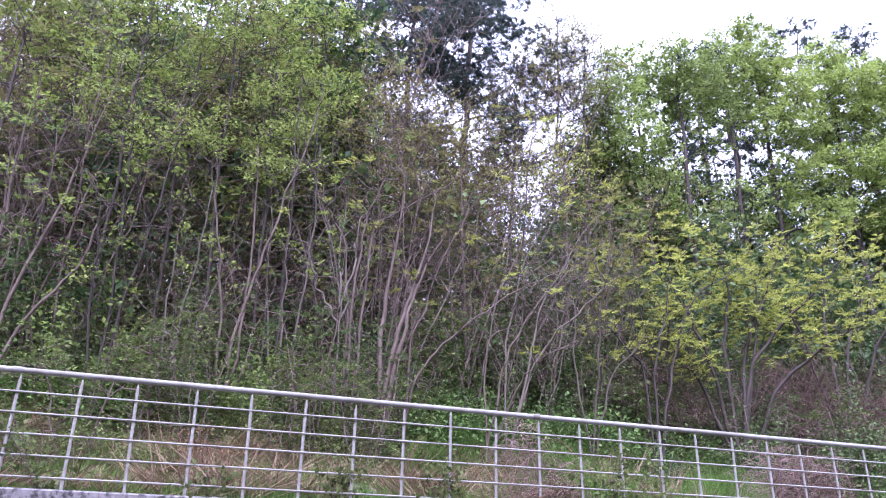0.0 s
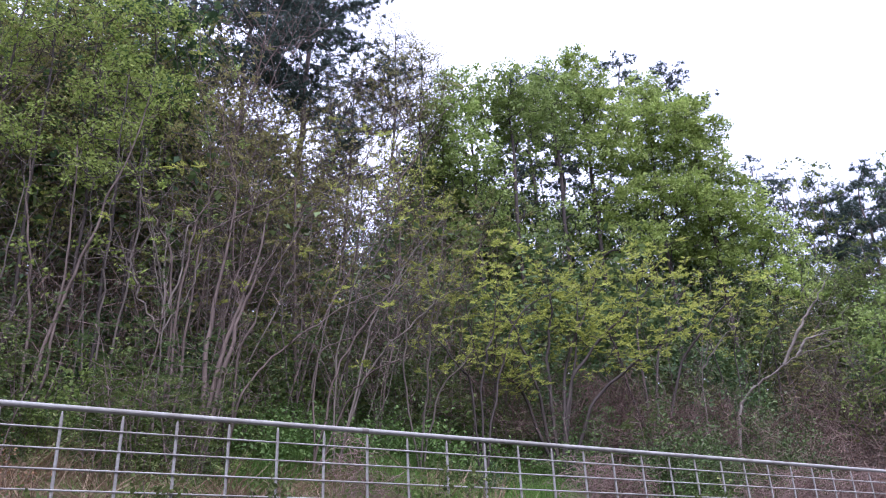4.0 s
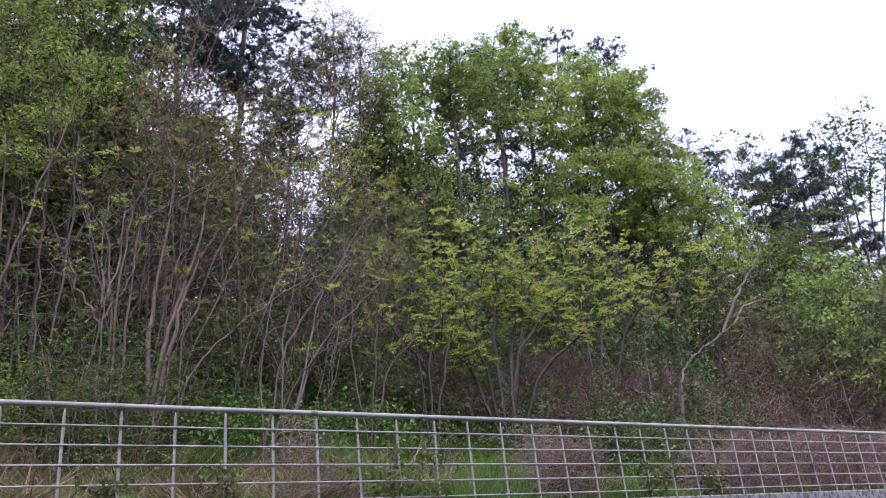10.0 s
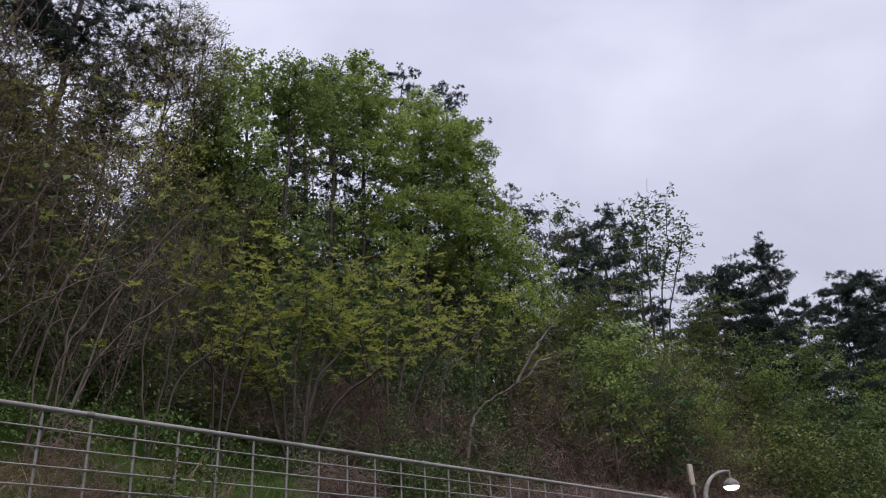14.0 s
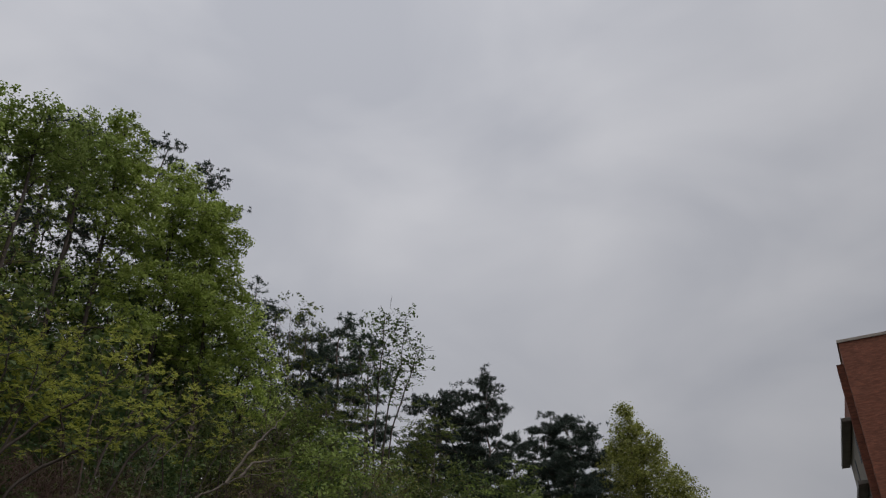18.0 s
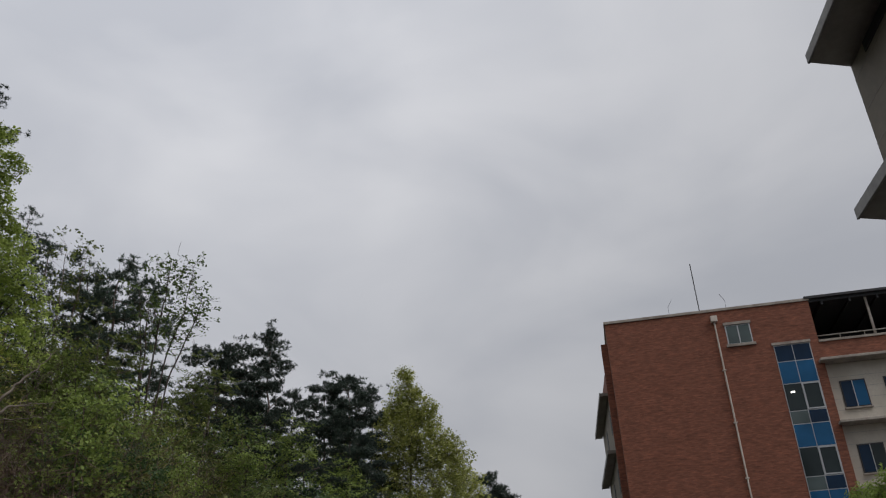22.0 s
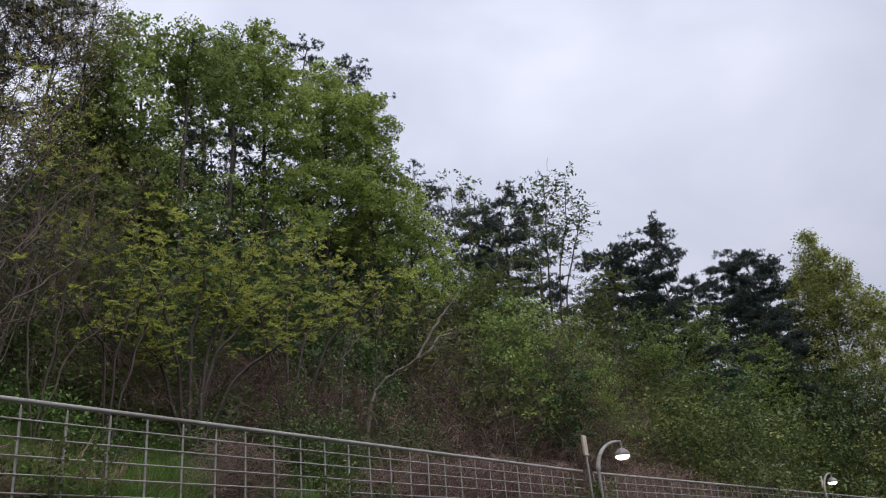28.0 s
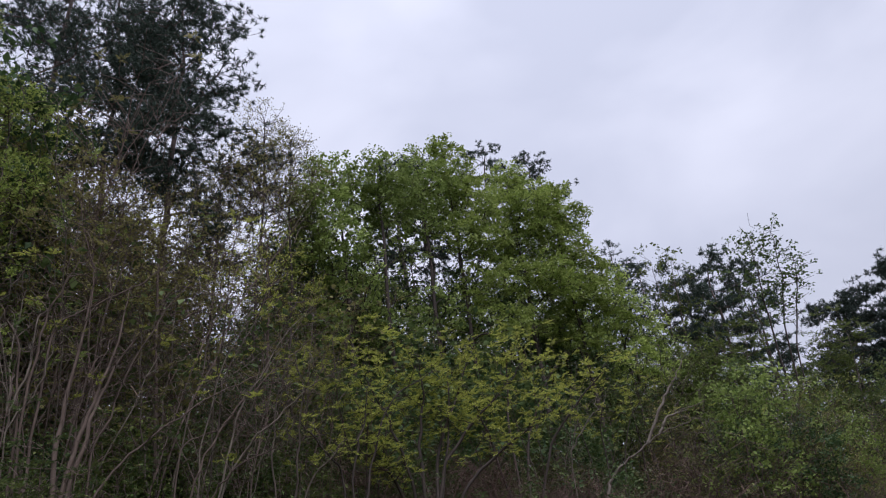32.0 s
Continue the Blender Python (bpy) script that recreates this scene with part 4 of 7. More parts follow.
def bush(seed, w, h, count, size, leaf, bark=None):
    """A low leafy bush: thin stems under a ragged mound of leaves."""
    rng = np.random.default_rng(seed)
    k = 12
    a, r = rng.uniform(0, 2 * np.pi, k), np.sqrt(rng.uniform(0, 1, k))
    tipz = h * (1 - 0.55 * r ** 2) * rng.uniform(0.55, 1.15, k)
    tips = np.stack([w * r * np.cos(a), w * r * np.sin(a), tipz], axis=-1)
    o = np.stack([0.25 * w * r * np.cos(a), 0.25 * w * r * np.sin(a), np.full(k, -0.15)], axis=-1)
    s = np.linspace(0, 1, 5)[None, :, None]
    pts = o[:, None] * (1 - s) + tips[:, None] * s + rng.normal(0, 0.05, (k, 5, 3))
    v, q = tubes([(pts, np.full((k, 5), 0.008) * np.linspace(1.4, 0.5, 5))], 3)
    wood = raw_mesh("stems", v, quads=q, material=bark or TWIG, smooth=True)
    sites = pts[:, 2:].reshape(-1, 3)
    v, f3 = leaves(rng, sites, max(1, count // len(sites)), 0.11 * w + 0.03, size, 0.7)
    return wood, raw_mesh("foliage", v, tris=f3, material=leaf)


def at_az(azimuth, behind=None, distance=None, turn=0.0, scale=1.0, sink=0.06):
    r = distance if distance else wall_distance(azimuth, behind)
    x, y, z = spot(azimuth, r, sink)
    return pose(x, y, z, 0, 0, turn) @ Matrix.Diagonal((scale, scale, scale, 1))


def height_to(azimuth, distance, elevation):
    """Height of a plant there whose top shows at that elevation."""
    return 1.6 + distance * math.tan(radians(elevation)) - spot(azimuth, distance)[2]


# ---- large trees on the bank ----
FRESH_GROUP = "fresh green trees on the bank"
FRESH_WORDS = "tall broadleaf tree in fresh light green spring leaf"
crowned_tree(11, 30.6, 9.5, [(30.4, 36.0, 0.85, 44), (29.4, 33.8, 0.95, 44), (31.8, 34.4, 1.1, 60), (30.6, 31.6, 1.15, 60), (29.2, 29.4, 0.9, 30), (32.2, 29.2, 0.9, 26), (30.4, 27.0, 1.1, 34), (32.0, 26.0, 1.1, 34), (29.0, 25.4, 1.0, 30), (28.3, 34.0, 0.9, 40), (28.2, 31.6, 1.0, 44), (27.6, 29.2, 1.0, 40)], FRESH_WORDS, group=FRESH_GROUP, leaf=LEAF_BIG, dense=1.15, per=22, spray=0.25, size=0.118, loose=0.3,
             hidden=[(31.5, 28.0, 1.2, 24)], lean=-0.3)
crowned_tree(15, 34.0, 9.2, [(34.0, 35.6, 0.95, 50), (33.0, 34.0, 1.1, 60), (35.4, 34.2, 1.1, 60), (34.2, 32.0, 1.0, 36), (32.8, 31.2, 0.8, 24), (33.4, 28.0, 0.9, 26), (34.4, 25.6, 1.1, 36)], FRESH_WORDS, group=FRESH_GROUP, leaf=LEAF_BIG, dense=1.15, per=22, spray=0.25, size=0.118, loose=0.3,
             hidden=[(34.4, 29.0, 1.3, 40), (35.0, 26.6, 1.0, 20)], lean=0.2)
crowned_tree(18, 37.2, 9.8, [(37.2, 35.8, 0.9, 50), (36.2, 34.0, 1.0, 50), (38.4, 34.2, 1.1, 60), (37.2, 32.0, 0.9, 34), (38.8, 31.4, 0.8, 28), (36.4, 30.2, 0.8, 20), (37.4, 26.0, 1.1, 36)], FRESH_WORDS, group=FRESH_GROUP, leaf=LEAF_BIG, dense=1.15, per=22, spray=0.25, size=0.118, loose=0.3,
             hidden=[(37.4, 29.0, 1.4, 40), (38.4, 26.8, 1.1, 20)], lean=-0.2)
crowned_tree(12, 40.0, 9.5, [(39.5, 36.4, 0.75, 44), (40.3, 34.9, 0.95, 56), (39.3, 33.4, 1.0, 56), (41.5, 33.0, 1.15, 66), (40.4, 30.8, 1.0, 40), (42.0, 30.2, 0.9, 40), (41.0, 27.4, 0.9, 28), (40.2, 25.2, 1.1, 36), (42.4, 24.6, 1.1, 36)], FRESH_WORDS, group=FRESH_GROUP, dense=1.3, per=27, spray=0.26, size=0.118, loose=0.3, leaf=LEAF_CROWN,
             hidden=[(40.4, 28.4, 1.2, 30)], lean=0.3)
crowned_tree(13, 44.2, 9.5, [(44.6, 33.9, 0.95, 56), (43.5, 32.2, 1.1, 66), (45.7, 32.3, 1.1, 66), (44.2, 29.8, 1.15, 70), (46.3, 29.8, 1.1, 66), (45.0, 27.2, 1.2, 70), (43.0, 27.4, 0.9, 34), (46.6, 26.6, 1.1, 60), (44.4, 24.6, 1.0, 44)], FRESH_WORDS, group=FRESH_GROUP, dense=1.3, per=27, spray=0.26, size=0.118, loose=0.3, leaf=LEAF_CROWN, trunk_r=0.10)
crowned_tree(16, 47.6, 9.0, [(47.4, 32.4, 0.85, 50), (46.9, 30.8, 1.0, 56), (48.4, 30.6, 0.85, 50), (47.9, 28.6, 1.05, 60), (48.8, 27.4, 0.9, 50), (47.6, 25.8, 1.15, 66), (49.2, 25.0, 1.0, 56), (46.4, 23.6, 1.0, 50), (48.2, 22.8, 1.0, 50)], FRESH_WORDS, group=FRESH_GROUP, dense=1.3, per=27, spray=0.26, size=0.118, loose=0.3, leaf=LEAF_CROWN)
crowned_tree(14, 50.4, 8.5, [(50.2, 26.0, 0.8, 44), (50.8, 24.2, 1.0, 54), (49.6, 22.8, 1.05, 54), (51.9, 22.2, 1.0, 50), (50.8, 20.4, 1.1, 50), (52.2, 19.6, 0.9, 36)], FRESH_WORDS, group=FRESH_GROUP, dense=1.0, per=22, spray=0.25, size=0.118, loose=0.3, leaf=LEAF_CROWN, trunk_r=0.075)
crowned_tree(17, 53.4, 8.0, [(53.2, 21.0, 0.9, 40), (52.4, 19.2, 1.0, 44), (54.2, 18.8, 1.0, 40), (53.6, 16.8, 1.0, 40)], FRESH_WORDS, group=FRESH_GROUP, dense=0.8, per=16, leaf=LEAF_BIG, trunk_r=0.065)

# dark back row behind the fresh crowns, its shade set by the leaf colour
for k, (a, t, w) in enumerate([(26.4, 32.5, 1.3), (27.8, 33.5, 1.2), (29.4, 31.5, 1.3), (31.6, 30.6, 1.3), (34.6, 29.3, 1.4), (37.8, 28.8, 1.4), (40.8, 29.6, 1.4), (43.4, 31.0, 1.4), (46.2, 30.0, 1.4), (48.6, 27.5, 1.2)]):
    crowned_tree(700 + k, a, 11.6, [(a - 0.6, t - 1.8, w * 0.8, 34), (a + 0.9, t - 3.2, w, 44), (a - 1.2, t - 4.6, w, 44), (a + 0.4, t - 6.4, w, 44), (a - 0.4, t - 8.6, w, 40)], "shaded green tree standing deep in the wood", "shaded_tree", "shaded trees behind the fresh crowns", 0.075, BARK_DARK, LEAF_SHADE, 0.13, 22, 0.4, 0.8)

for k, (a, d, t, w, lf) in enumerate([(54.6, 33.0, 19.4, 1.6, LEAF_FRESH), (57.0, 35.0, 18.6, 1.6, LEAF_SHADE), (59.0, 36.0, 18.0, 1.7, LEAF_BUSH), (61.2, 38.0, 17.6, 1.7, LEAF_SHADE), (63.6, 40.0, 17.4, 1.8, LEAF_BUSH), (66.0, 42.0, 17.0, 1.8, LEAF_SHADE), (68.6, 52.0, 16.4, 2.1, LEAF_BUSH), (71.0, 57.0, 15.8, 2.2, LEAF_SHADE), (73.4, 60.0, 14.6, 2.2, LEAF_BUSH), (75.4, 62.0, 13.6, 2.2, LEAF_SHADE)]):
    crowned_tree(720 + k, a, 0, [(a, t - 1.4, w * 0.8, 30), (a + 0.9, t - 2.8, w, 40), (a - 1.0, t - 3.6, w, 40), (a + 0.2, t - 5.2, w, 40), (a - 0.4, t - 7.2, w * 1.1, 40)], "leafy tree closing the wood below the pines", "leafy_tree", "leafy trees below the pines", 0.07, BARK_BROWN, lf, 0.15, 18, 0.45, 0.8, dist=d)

# pines: two tall ones with wide open crowns, then those behind the broadleaf trees
pine_at(21, 17.2, wall_distance(17.2, 10.5), 48.0, 3.6, 0.37, 44, 64, "round", 0.13, 3, 16, 0.17, 0.10, label="tall dark pine with wide open crown above bare thicket", lean=(0.4, 0.0), skew=(0.12, 0.0), rise=(-0.3, 0.1), thick=0.03, fan=0.22, tiers=9, clump=0.3)
pine_at(22, 8.4, wall_distance(8.4, 12.5), 51.0, 4.8, 0.40, 54, 50, "round", 0.14, 4, 15, 0.17, 0.13, lean=(0.3, 0.0), rise=(-0.26, 0.12), skew=(0.2, 0.0), thick=0.022, fan=0.2, tiers=9)
pine_at(20, 13.0, wall_distance(13.0, 14.0), 50.0, 4.4, 0.42, 44, 44, "round", 0.11, 4, 15, 0.17, 0.13, rise=(-0.26, 0.12), thick=0.022, fan=0.2, tiers=8)
for k, (a, b, t, w, cf) in enumerate([(35.4, 12.5, 37.0, 2.0, 0.62), (37.4, 12.8, 36.9, 1.7, 0.64), (42.8, 12.5, 37.0, 2.1, 0.62), (46.2, 12.0, 35.6, 1.7, 0.64), (33.2, 12.2, 31.6, 1.8, 0.42), (39.8, 12.4, 33.6, 1.9, 0.40)]):
    pine_at(23 + k, a, wall_distance(a, b), t, w, cf, 20, 20, "round", 0.12, 4, 16, 0.15, 0.09, thick=0.03, fan=0.2)
for k, (a, b, t) in enumerate([(31.6, 13.5, 30.0), (36.0, 14.0, 30.5), (38.4, 13.0, 29.5), (41.2, 13.5, 30.0), (44.0, 14.0, 30.0)]):
    pine_at(820 + k, a, wall_distance(a, b), t, 1.6, 0.4, 14, 14, "round", 0.10, 3, 13, 0.17, 0.12, thick=0.022)
pine_at(39, 50.9, wall_distance(50.9, 11.0), 28.6, 1.0, 0.6, 14, 16, "round", 0.08, 4, 16, 0.15, 0.09, thick=0.022)
pine_at(26, 52.4, wall_distance(52.4, 11.0), 27.2, 1.3, 0.56, 18, 18, "round", 0.08, 4, 16, 0.15, 0.09, thick=0.022)
SLIM_WORDS = "slim pine with a long bare stem and tufted crown"
pine_at(27, 57.2, 37.0, 26.2, 2.1, 0.58, 22, 24, "round", 0.11, 4, 14, 0.22, 0.13, lean=(-0.2, 0.0), label=SLIM_WORDS, thick=0.036, fan=0.2)
pine_at(28, 55.2, 38.5, 25.8, 1.9, 0.56, 18, 22, "round", 0.10, 4, 14, 0.22, 0.13, label=SLIM_WORDS, thick=0.036, fan=0.2)
pine_at(37, 59.3, 38.0, 24.4, 1.8, 0.42, 22, 20, "round", 0.10, 4, 14, 0.22, 0.13, label=SLIM_WORDS, thick=0.036, fan=0.2)
pine_at(29, 67.7, 46.0, 22.6, 5.4, 0.14, 130, 34, "cone", 0.15, 4, 13, 0.22, 0.13, NEEDLE_BLUE, "dark layered pine standing above the undergrowth", "pine_tree", rise=(0.08, 0.4), thick=0.034, fan=0.10, tiers=24, clump=0.15)
pine_at(30, 64.4, 47.0, 21.4, 3.2, 0.26, 56, 32, "round", 0.13, 5, 13, 0.2, 0.12, NEEDLE_BLUE, rise=(0.0, 0.4), thick=0.034)
pine_at(38, 65.8, 49.0, 19.4, 3.4, 0.2, 50, 30, "round", 0.13, 5, 13, 0.2, 0.12, NEEDLE_BLUE, rise=(0.0, 0.4), thick=0.034)
BROAD_WORDS = "dark broad-headed pine on the crest"
pine_at(31, 73.2, 54.0, 19.5, 3.0, 0.34, 64, 36, "round", 0.14, 5, 13, 0.2, 0.12, NEEDLE_BLUE, BROAD_WORDS, thick=0.034, fan=0.2, rise=(-0.05, 0.35))
pine_at(32, 71.5, 55.0, 19.0, 2.9, 0.3, 60, 34, "round", 0.13, 5, 13, 0.2, 0.12, NEEDLE_BLUE, BROAD_WORDS, thick=0.034, fan=0.2, rise=(-0.05, 0.35))
pine_at(33, 74.8, 58.0, 17.2, 3.0, 0.22, 50, 32, "round", 0.13, 5, 13, 0.2, 0.12, NEEDLE_BLUE, BROAD_WORDS, thick=0.036, tiers=8, fan=0.2)
pine_at(34, 82.5, 70.0, 12.6, 2.6, 0.35, 26, 22, "round", 0.12, 4, 13, 0.34, 0.2, NEEDLE_BLUE, thick=0.045)

# the pointed tree and its neighbours at the wood's end
crowned_tree(41, 77.3, 1.2, [(77.08, 19.3, 0.55, 20), (77.13, 18.3, 0.98, 44), (77.30, 17.2, 1.46, 80), (76.74, 16.2, 1.71, 90), (77.86, 15.8, 1.83, 90), (76.29, 14.8, 1.95, 90), (78.42, 14.4, 2.07, 100), (77.19, 13.4, 2.20, 90), (75.73, 13.2, 1.71, 60), (78.4, 16.7, 1.1, 44), (76.3, 16.9, 0.9, 34), (79.9, 14.2, 1.6, 70), (79.43, 12.8, 1.95, 80), (76.52, 11.6, 2.20, 70), (78.53, 11.4, 2.20, 70)],
             "upright pointed tree in yellow-green leaf", "pointed_tree", "yellow-green pointed trees", 0.11, BARK_GREY, LEAF_POPLAR, 0.16, 26, 0.42, 0.9, tip=0.012, dense=1.25)
crowned_tree(42, 80.4, 1.2, [(80.2, 13.0, 1.3, 50), (81.0, 12.0, 1.6, 60), (79.8, 11.4, 1.7, 60), (81.4, 10.4, 1.6, 60), (80.2, 9.4, 1.7, 50)], "broad tree in sparse yellow-green leaf", "pointed_tree", "yellow-green pointed trees", 0.1, BARK_GREY, LEAF_POPLAR, 0.18, 24, 0.48, 0.9, tip=0.012, dense=1.3)
for k, (a, t, w, lf) in enumerate([(76.0, 11.6, 1.8, LEAF_SHADE), (78.0, 11.8, 1.8, LEAF_BUSH), (79.6, 11.2, 1.8, LEAF_SHADE), (82.0, 10.6, 1.7, LEAF_BUSH), (83.8, 10.2, 1.7, LEAF_POPLAR), (85.4, 8.9, 1.6, LEAF_BUSH), (86.8, 7.0, 1.3, LEAF_BUSH)]):
    crowned_tree(430 + k, a, 1.5, [(a, t - 0.9, w * 0.8, 34), (a - 0.8, t - 2.2, w, 40), (a + 0.9, t - 2.3, w, 36), (a, t - 3.6, w, 30)], "half-leafed round-headed tree at the end of the wood", "round_tree", "round-headed trees", 0.08, BARK_GREY, lf, 0.17, 20, 0.46, 0.9, tip=0.012, dense=1.3)

# half-bare trees whose feathered leaves show against the sky
AIRY_GROUP = "half-bare young trees"
drawn_tree(53, 34.0, [[(59.6, 14.0), (59.9, 20.0), (60.3, 24.0), (60.4, 26.4)], [(59.7, 14.0), (60.6, 19.6), (61.7, 23.6), (62.0, 26.2)], [(59.9, 14.0), (61.0, 19.0), (62.4, 22.6), (62.8, 24.0)], [(59.5, 14.0), (59.2, 20.0), (58.6, 24.4)]],
           "tall young tree with feathered fresh leaves against the sky", BARK_DARK, LEAF_SHADE, 0.6, 100, 1.1, 0.05, "sparse_tree", AIRY_GROUP, 0.15, 7, form="spray", spray=0.26, tip=0.009, low=0.45, depth=0.8)
drawn_tree(54, 35.0, [[(53.6, 13.0), (53.7, 20.0), (53.6, 24.0), (53.5, 26.6)], [(53.7, 13.0), (54.4, 20.0), (54.8, 24.6), (54.9, 26.4)], [(53.6, 13.0), (52.9, 20.0), (52.7, 23.6)]],
           "young tree with feathered fresh leaves", BARK_GREY, LEAF_BUSH, 0.5, 100, 1.1, 0.045, "sparse_tree", AIRY_GROUP, 0.15, 7, form="spray", spray=0.26, low=0.4, depth=0.8)
drawn_tree(59, 32.0, [[(56.6, 12.0), (56.7, 17.0), (56.4, 21.6)], [(56.7, 12.0), (57.6, 17.0), (58.2, 20.6)], [(56.6, 12.0), (55.6, 17.0), (55.2, 19.6)]],
           "leafy young tree below the pines", BARK_GREY, LEAF_BUSH, 0.9, 80, 1.3, 0.04, "sparse_tree", AIRY_GROUP, 0.27, 5, tip=0.009, low=0.3, depth=0.8)
drawn_tree(55, 37.0, [[(62.6, 12.0), (62.9, 16.0), (62.8, 19.6)], [(62.7, 12.0), (63.8, 16.0), (64.2, 18.6)], [(62.6, 12.0), (61.8, 15.0), (61.4, 17.6)]],
           "young tree with scattered fresh leaves", BARK_GREY, LEAF_BUSH, 0.9, 80, 1.3, 0.04, "sparse_tree", AIRY_GROUP, 0.27, 5, tip=0.009, low=0.3, depth=0.8)
# slender trees beside the pine, a haze of twigs with buds and small new leaves
HAZE_WORDS = "slender grey tree with fine twigs and first small leaves"
for k, (a, b, lf, sz, bk, ls) in enumerate([
        (23.6, 9.0, LEAF_OLIVE, 0.055, BARK_DARK, [(24.8, 39.4, 0.9, 80), (26.0, 37.6, 1.0, 110), (24.2, 36.6, 1.1, 120), (25.8, 35.0, 1.1, 120), (23.0, 34.6, 1.0, 90)]),
        (26.4, 9.6, LEAF_OLIVE, 0.06, BARK_DARK, [(27.2, 37.6, 0.9, 90), (28.2, 35.6, 0.9, 80), (26.6, 34.6, 1.0, 90), (27.6, 32.8, 0.9, 70)]),
        (28.2, 10.0, LEAF_BIG, 0.08, BARK_GREY, [(28.8, 36.0, 0.7, 50), (28.0, 34.0, 0.8, 50), (29.2, 32.6, 0.8, 40), (27.8, 30.6, 0.9, 40)]),
        (20.6, 9.4, LEAF_OLIVE, 0.05, BARK_DARK, [(21.4, 36.0, 1.0, 90), (20.0, 34.0, 1.1, 100), (22.0, 32.8, 1.1, 90), (20.8, 30.6, 1.0, 70)]),
        (24.6, 7.4, LEAF_YELLOW, 0.06, BARK_BROWN, [(25.2, 31.0, 1.0, 70), (26.2, 29.0, 1.0, 60), (23.6, 29.4, 1.0, 60)]),
        (12.4, 6.6, LEAF_OLIVE, 0.07, BARK_BROWN, [(12.0, 34.6, 1.0, 90), (13.6, 33.4, 1.0, 90), (11.0, 32.4, 1.0, 80), (14.8, 31.6, 1.0, 80), (12.8, 30.6, 1.0, 70), (14.0, 28.4, 1.0, 60), (11.4, 28.6, 1.0, 60)]),
        (17.6, 6.4, LEAF_OLIVE, 0.07, BARK_BROWN, [(17.2, 33.0, 1.0, 80), (18.8, 31.8, 1.0, 80), (16.2, 31.0, 1.0, 70), (19.8, 29.6, 1.0, 70), (17.4, 28.4, 1.0, 60), (21.4, 28.0, 1.0, 60)])]):
    crowned_tree(51 + 60 * k, a, b, ls, HAZE_WORDS, "sparse_tree", AIRY_GROUP, 0.05, bk, lf, sz, 7, 0.18, tip=0.0068, bf=0.45, hidden=[(a + 0.4, 27.0, 1.2, 24)], dense=1.6 if k < 5 else 1.15)


# bright young trees close behind the fence, their leaves in level sprays
def maple_at(seed, az, behind, top, low_el, half, lobes=8, leaf=None, size=0.085, per=15, trunk_r=0.038, boughs=26, rad=0.75, spray=0.27, dist=None, squash=0.5):
    rng = np.random.default_rng(seed + 3000)
    ls = []
    for k in range(lobes):
        u = (k + rng.uniform(0.2, 0.8)) / lobes
        e = low_el + (top - low_el) * u
        wide = half * (1.05 - 0.6 * u ** 2)
        ls.append((az + rng.uniform(-1, 1) * wide, e, rad * rng.uniform(0.7, 1.2), int(boughs * rng.uniform(0.7, 1.2)), squash))
    hid = [(az + rng.uniform(-1, 1) * half * 0.8, low_el + (top - low_el) * rng.uniform(0.0, 0.5), rad * 1.2, 16) for _ in range(2)]
    return crowned_tree(seed, az, behind, ls, "young tree with layered bright green spring leaves", "young_tree", "bright young trees", trunk_r, BARK_DARK, leaf or LEAF_MAPLE, size, per, spray, 0.3, hid, 0.006, 0.2, dist, loose=0.35, aspect=0.5)


for k, (a, b, t, lo, w) in enumerate([(-16.0, 5.0, 42.5, 30.0, 2.6), (-12.0, 6.0, 43.0, 30.0, 2.8), (-8.0, 5.2, 42.0, 28.5, 2.6), (-4.2, 6.0, 43.0, 29.0, 2.6), (-0.6, 5.4, 42.5, 29.5, 2.4), (2.8, 6.2, 41.5, 28.5, 2.2), (5.8, 6.4, 40.5, 29.0, 1.9), (-14.0, 8.5, 44.0, 33.0, 3.2), (-6.0, 8.5, 44.0, 33.0, 3.0), (1.0, 8.5, 44.0, 33.0, 2.8), (-19.0, 6.0, 42.0, 28.0, 2.8), (4.6, 5.2, 36.0, 28.5, 2.0), (7.6, 7.4, 39.5, 33.0, 0.9)]):
    maple_at(760 + k, a, b, t, lo, w, 8 if t > 38 else 5, size=0.085, boughs=24, squash=0.4)
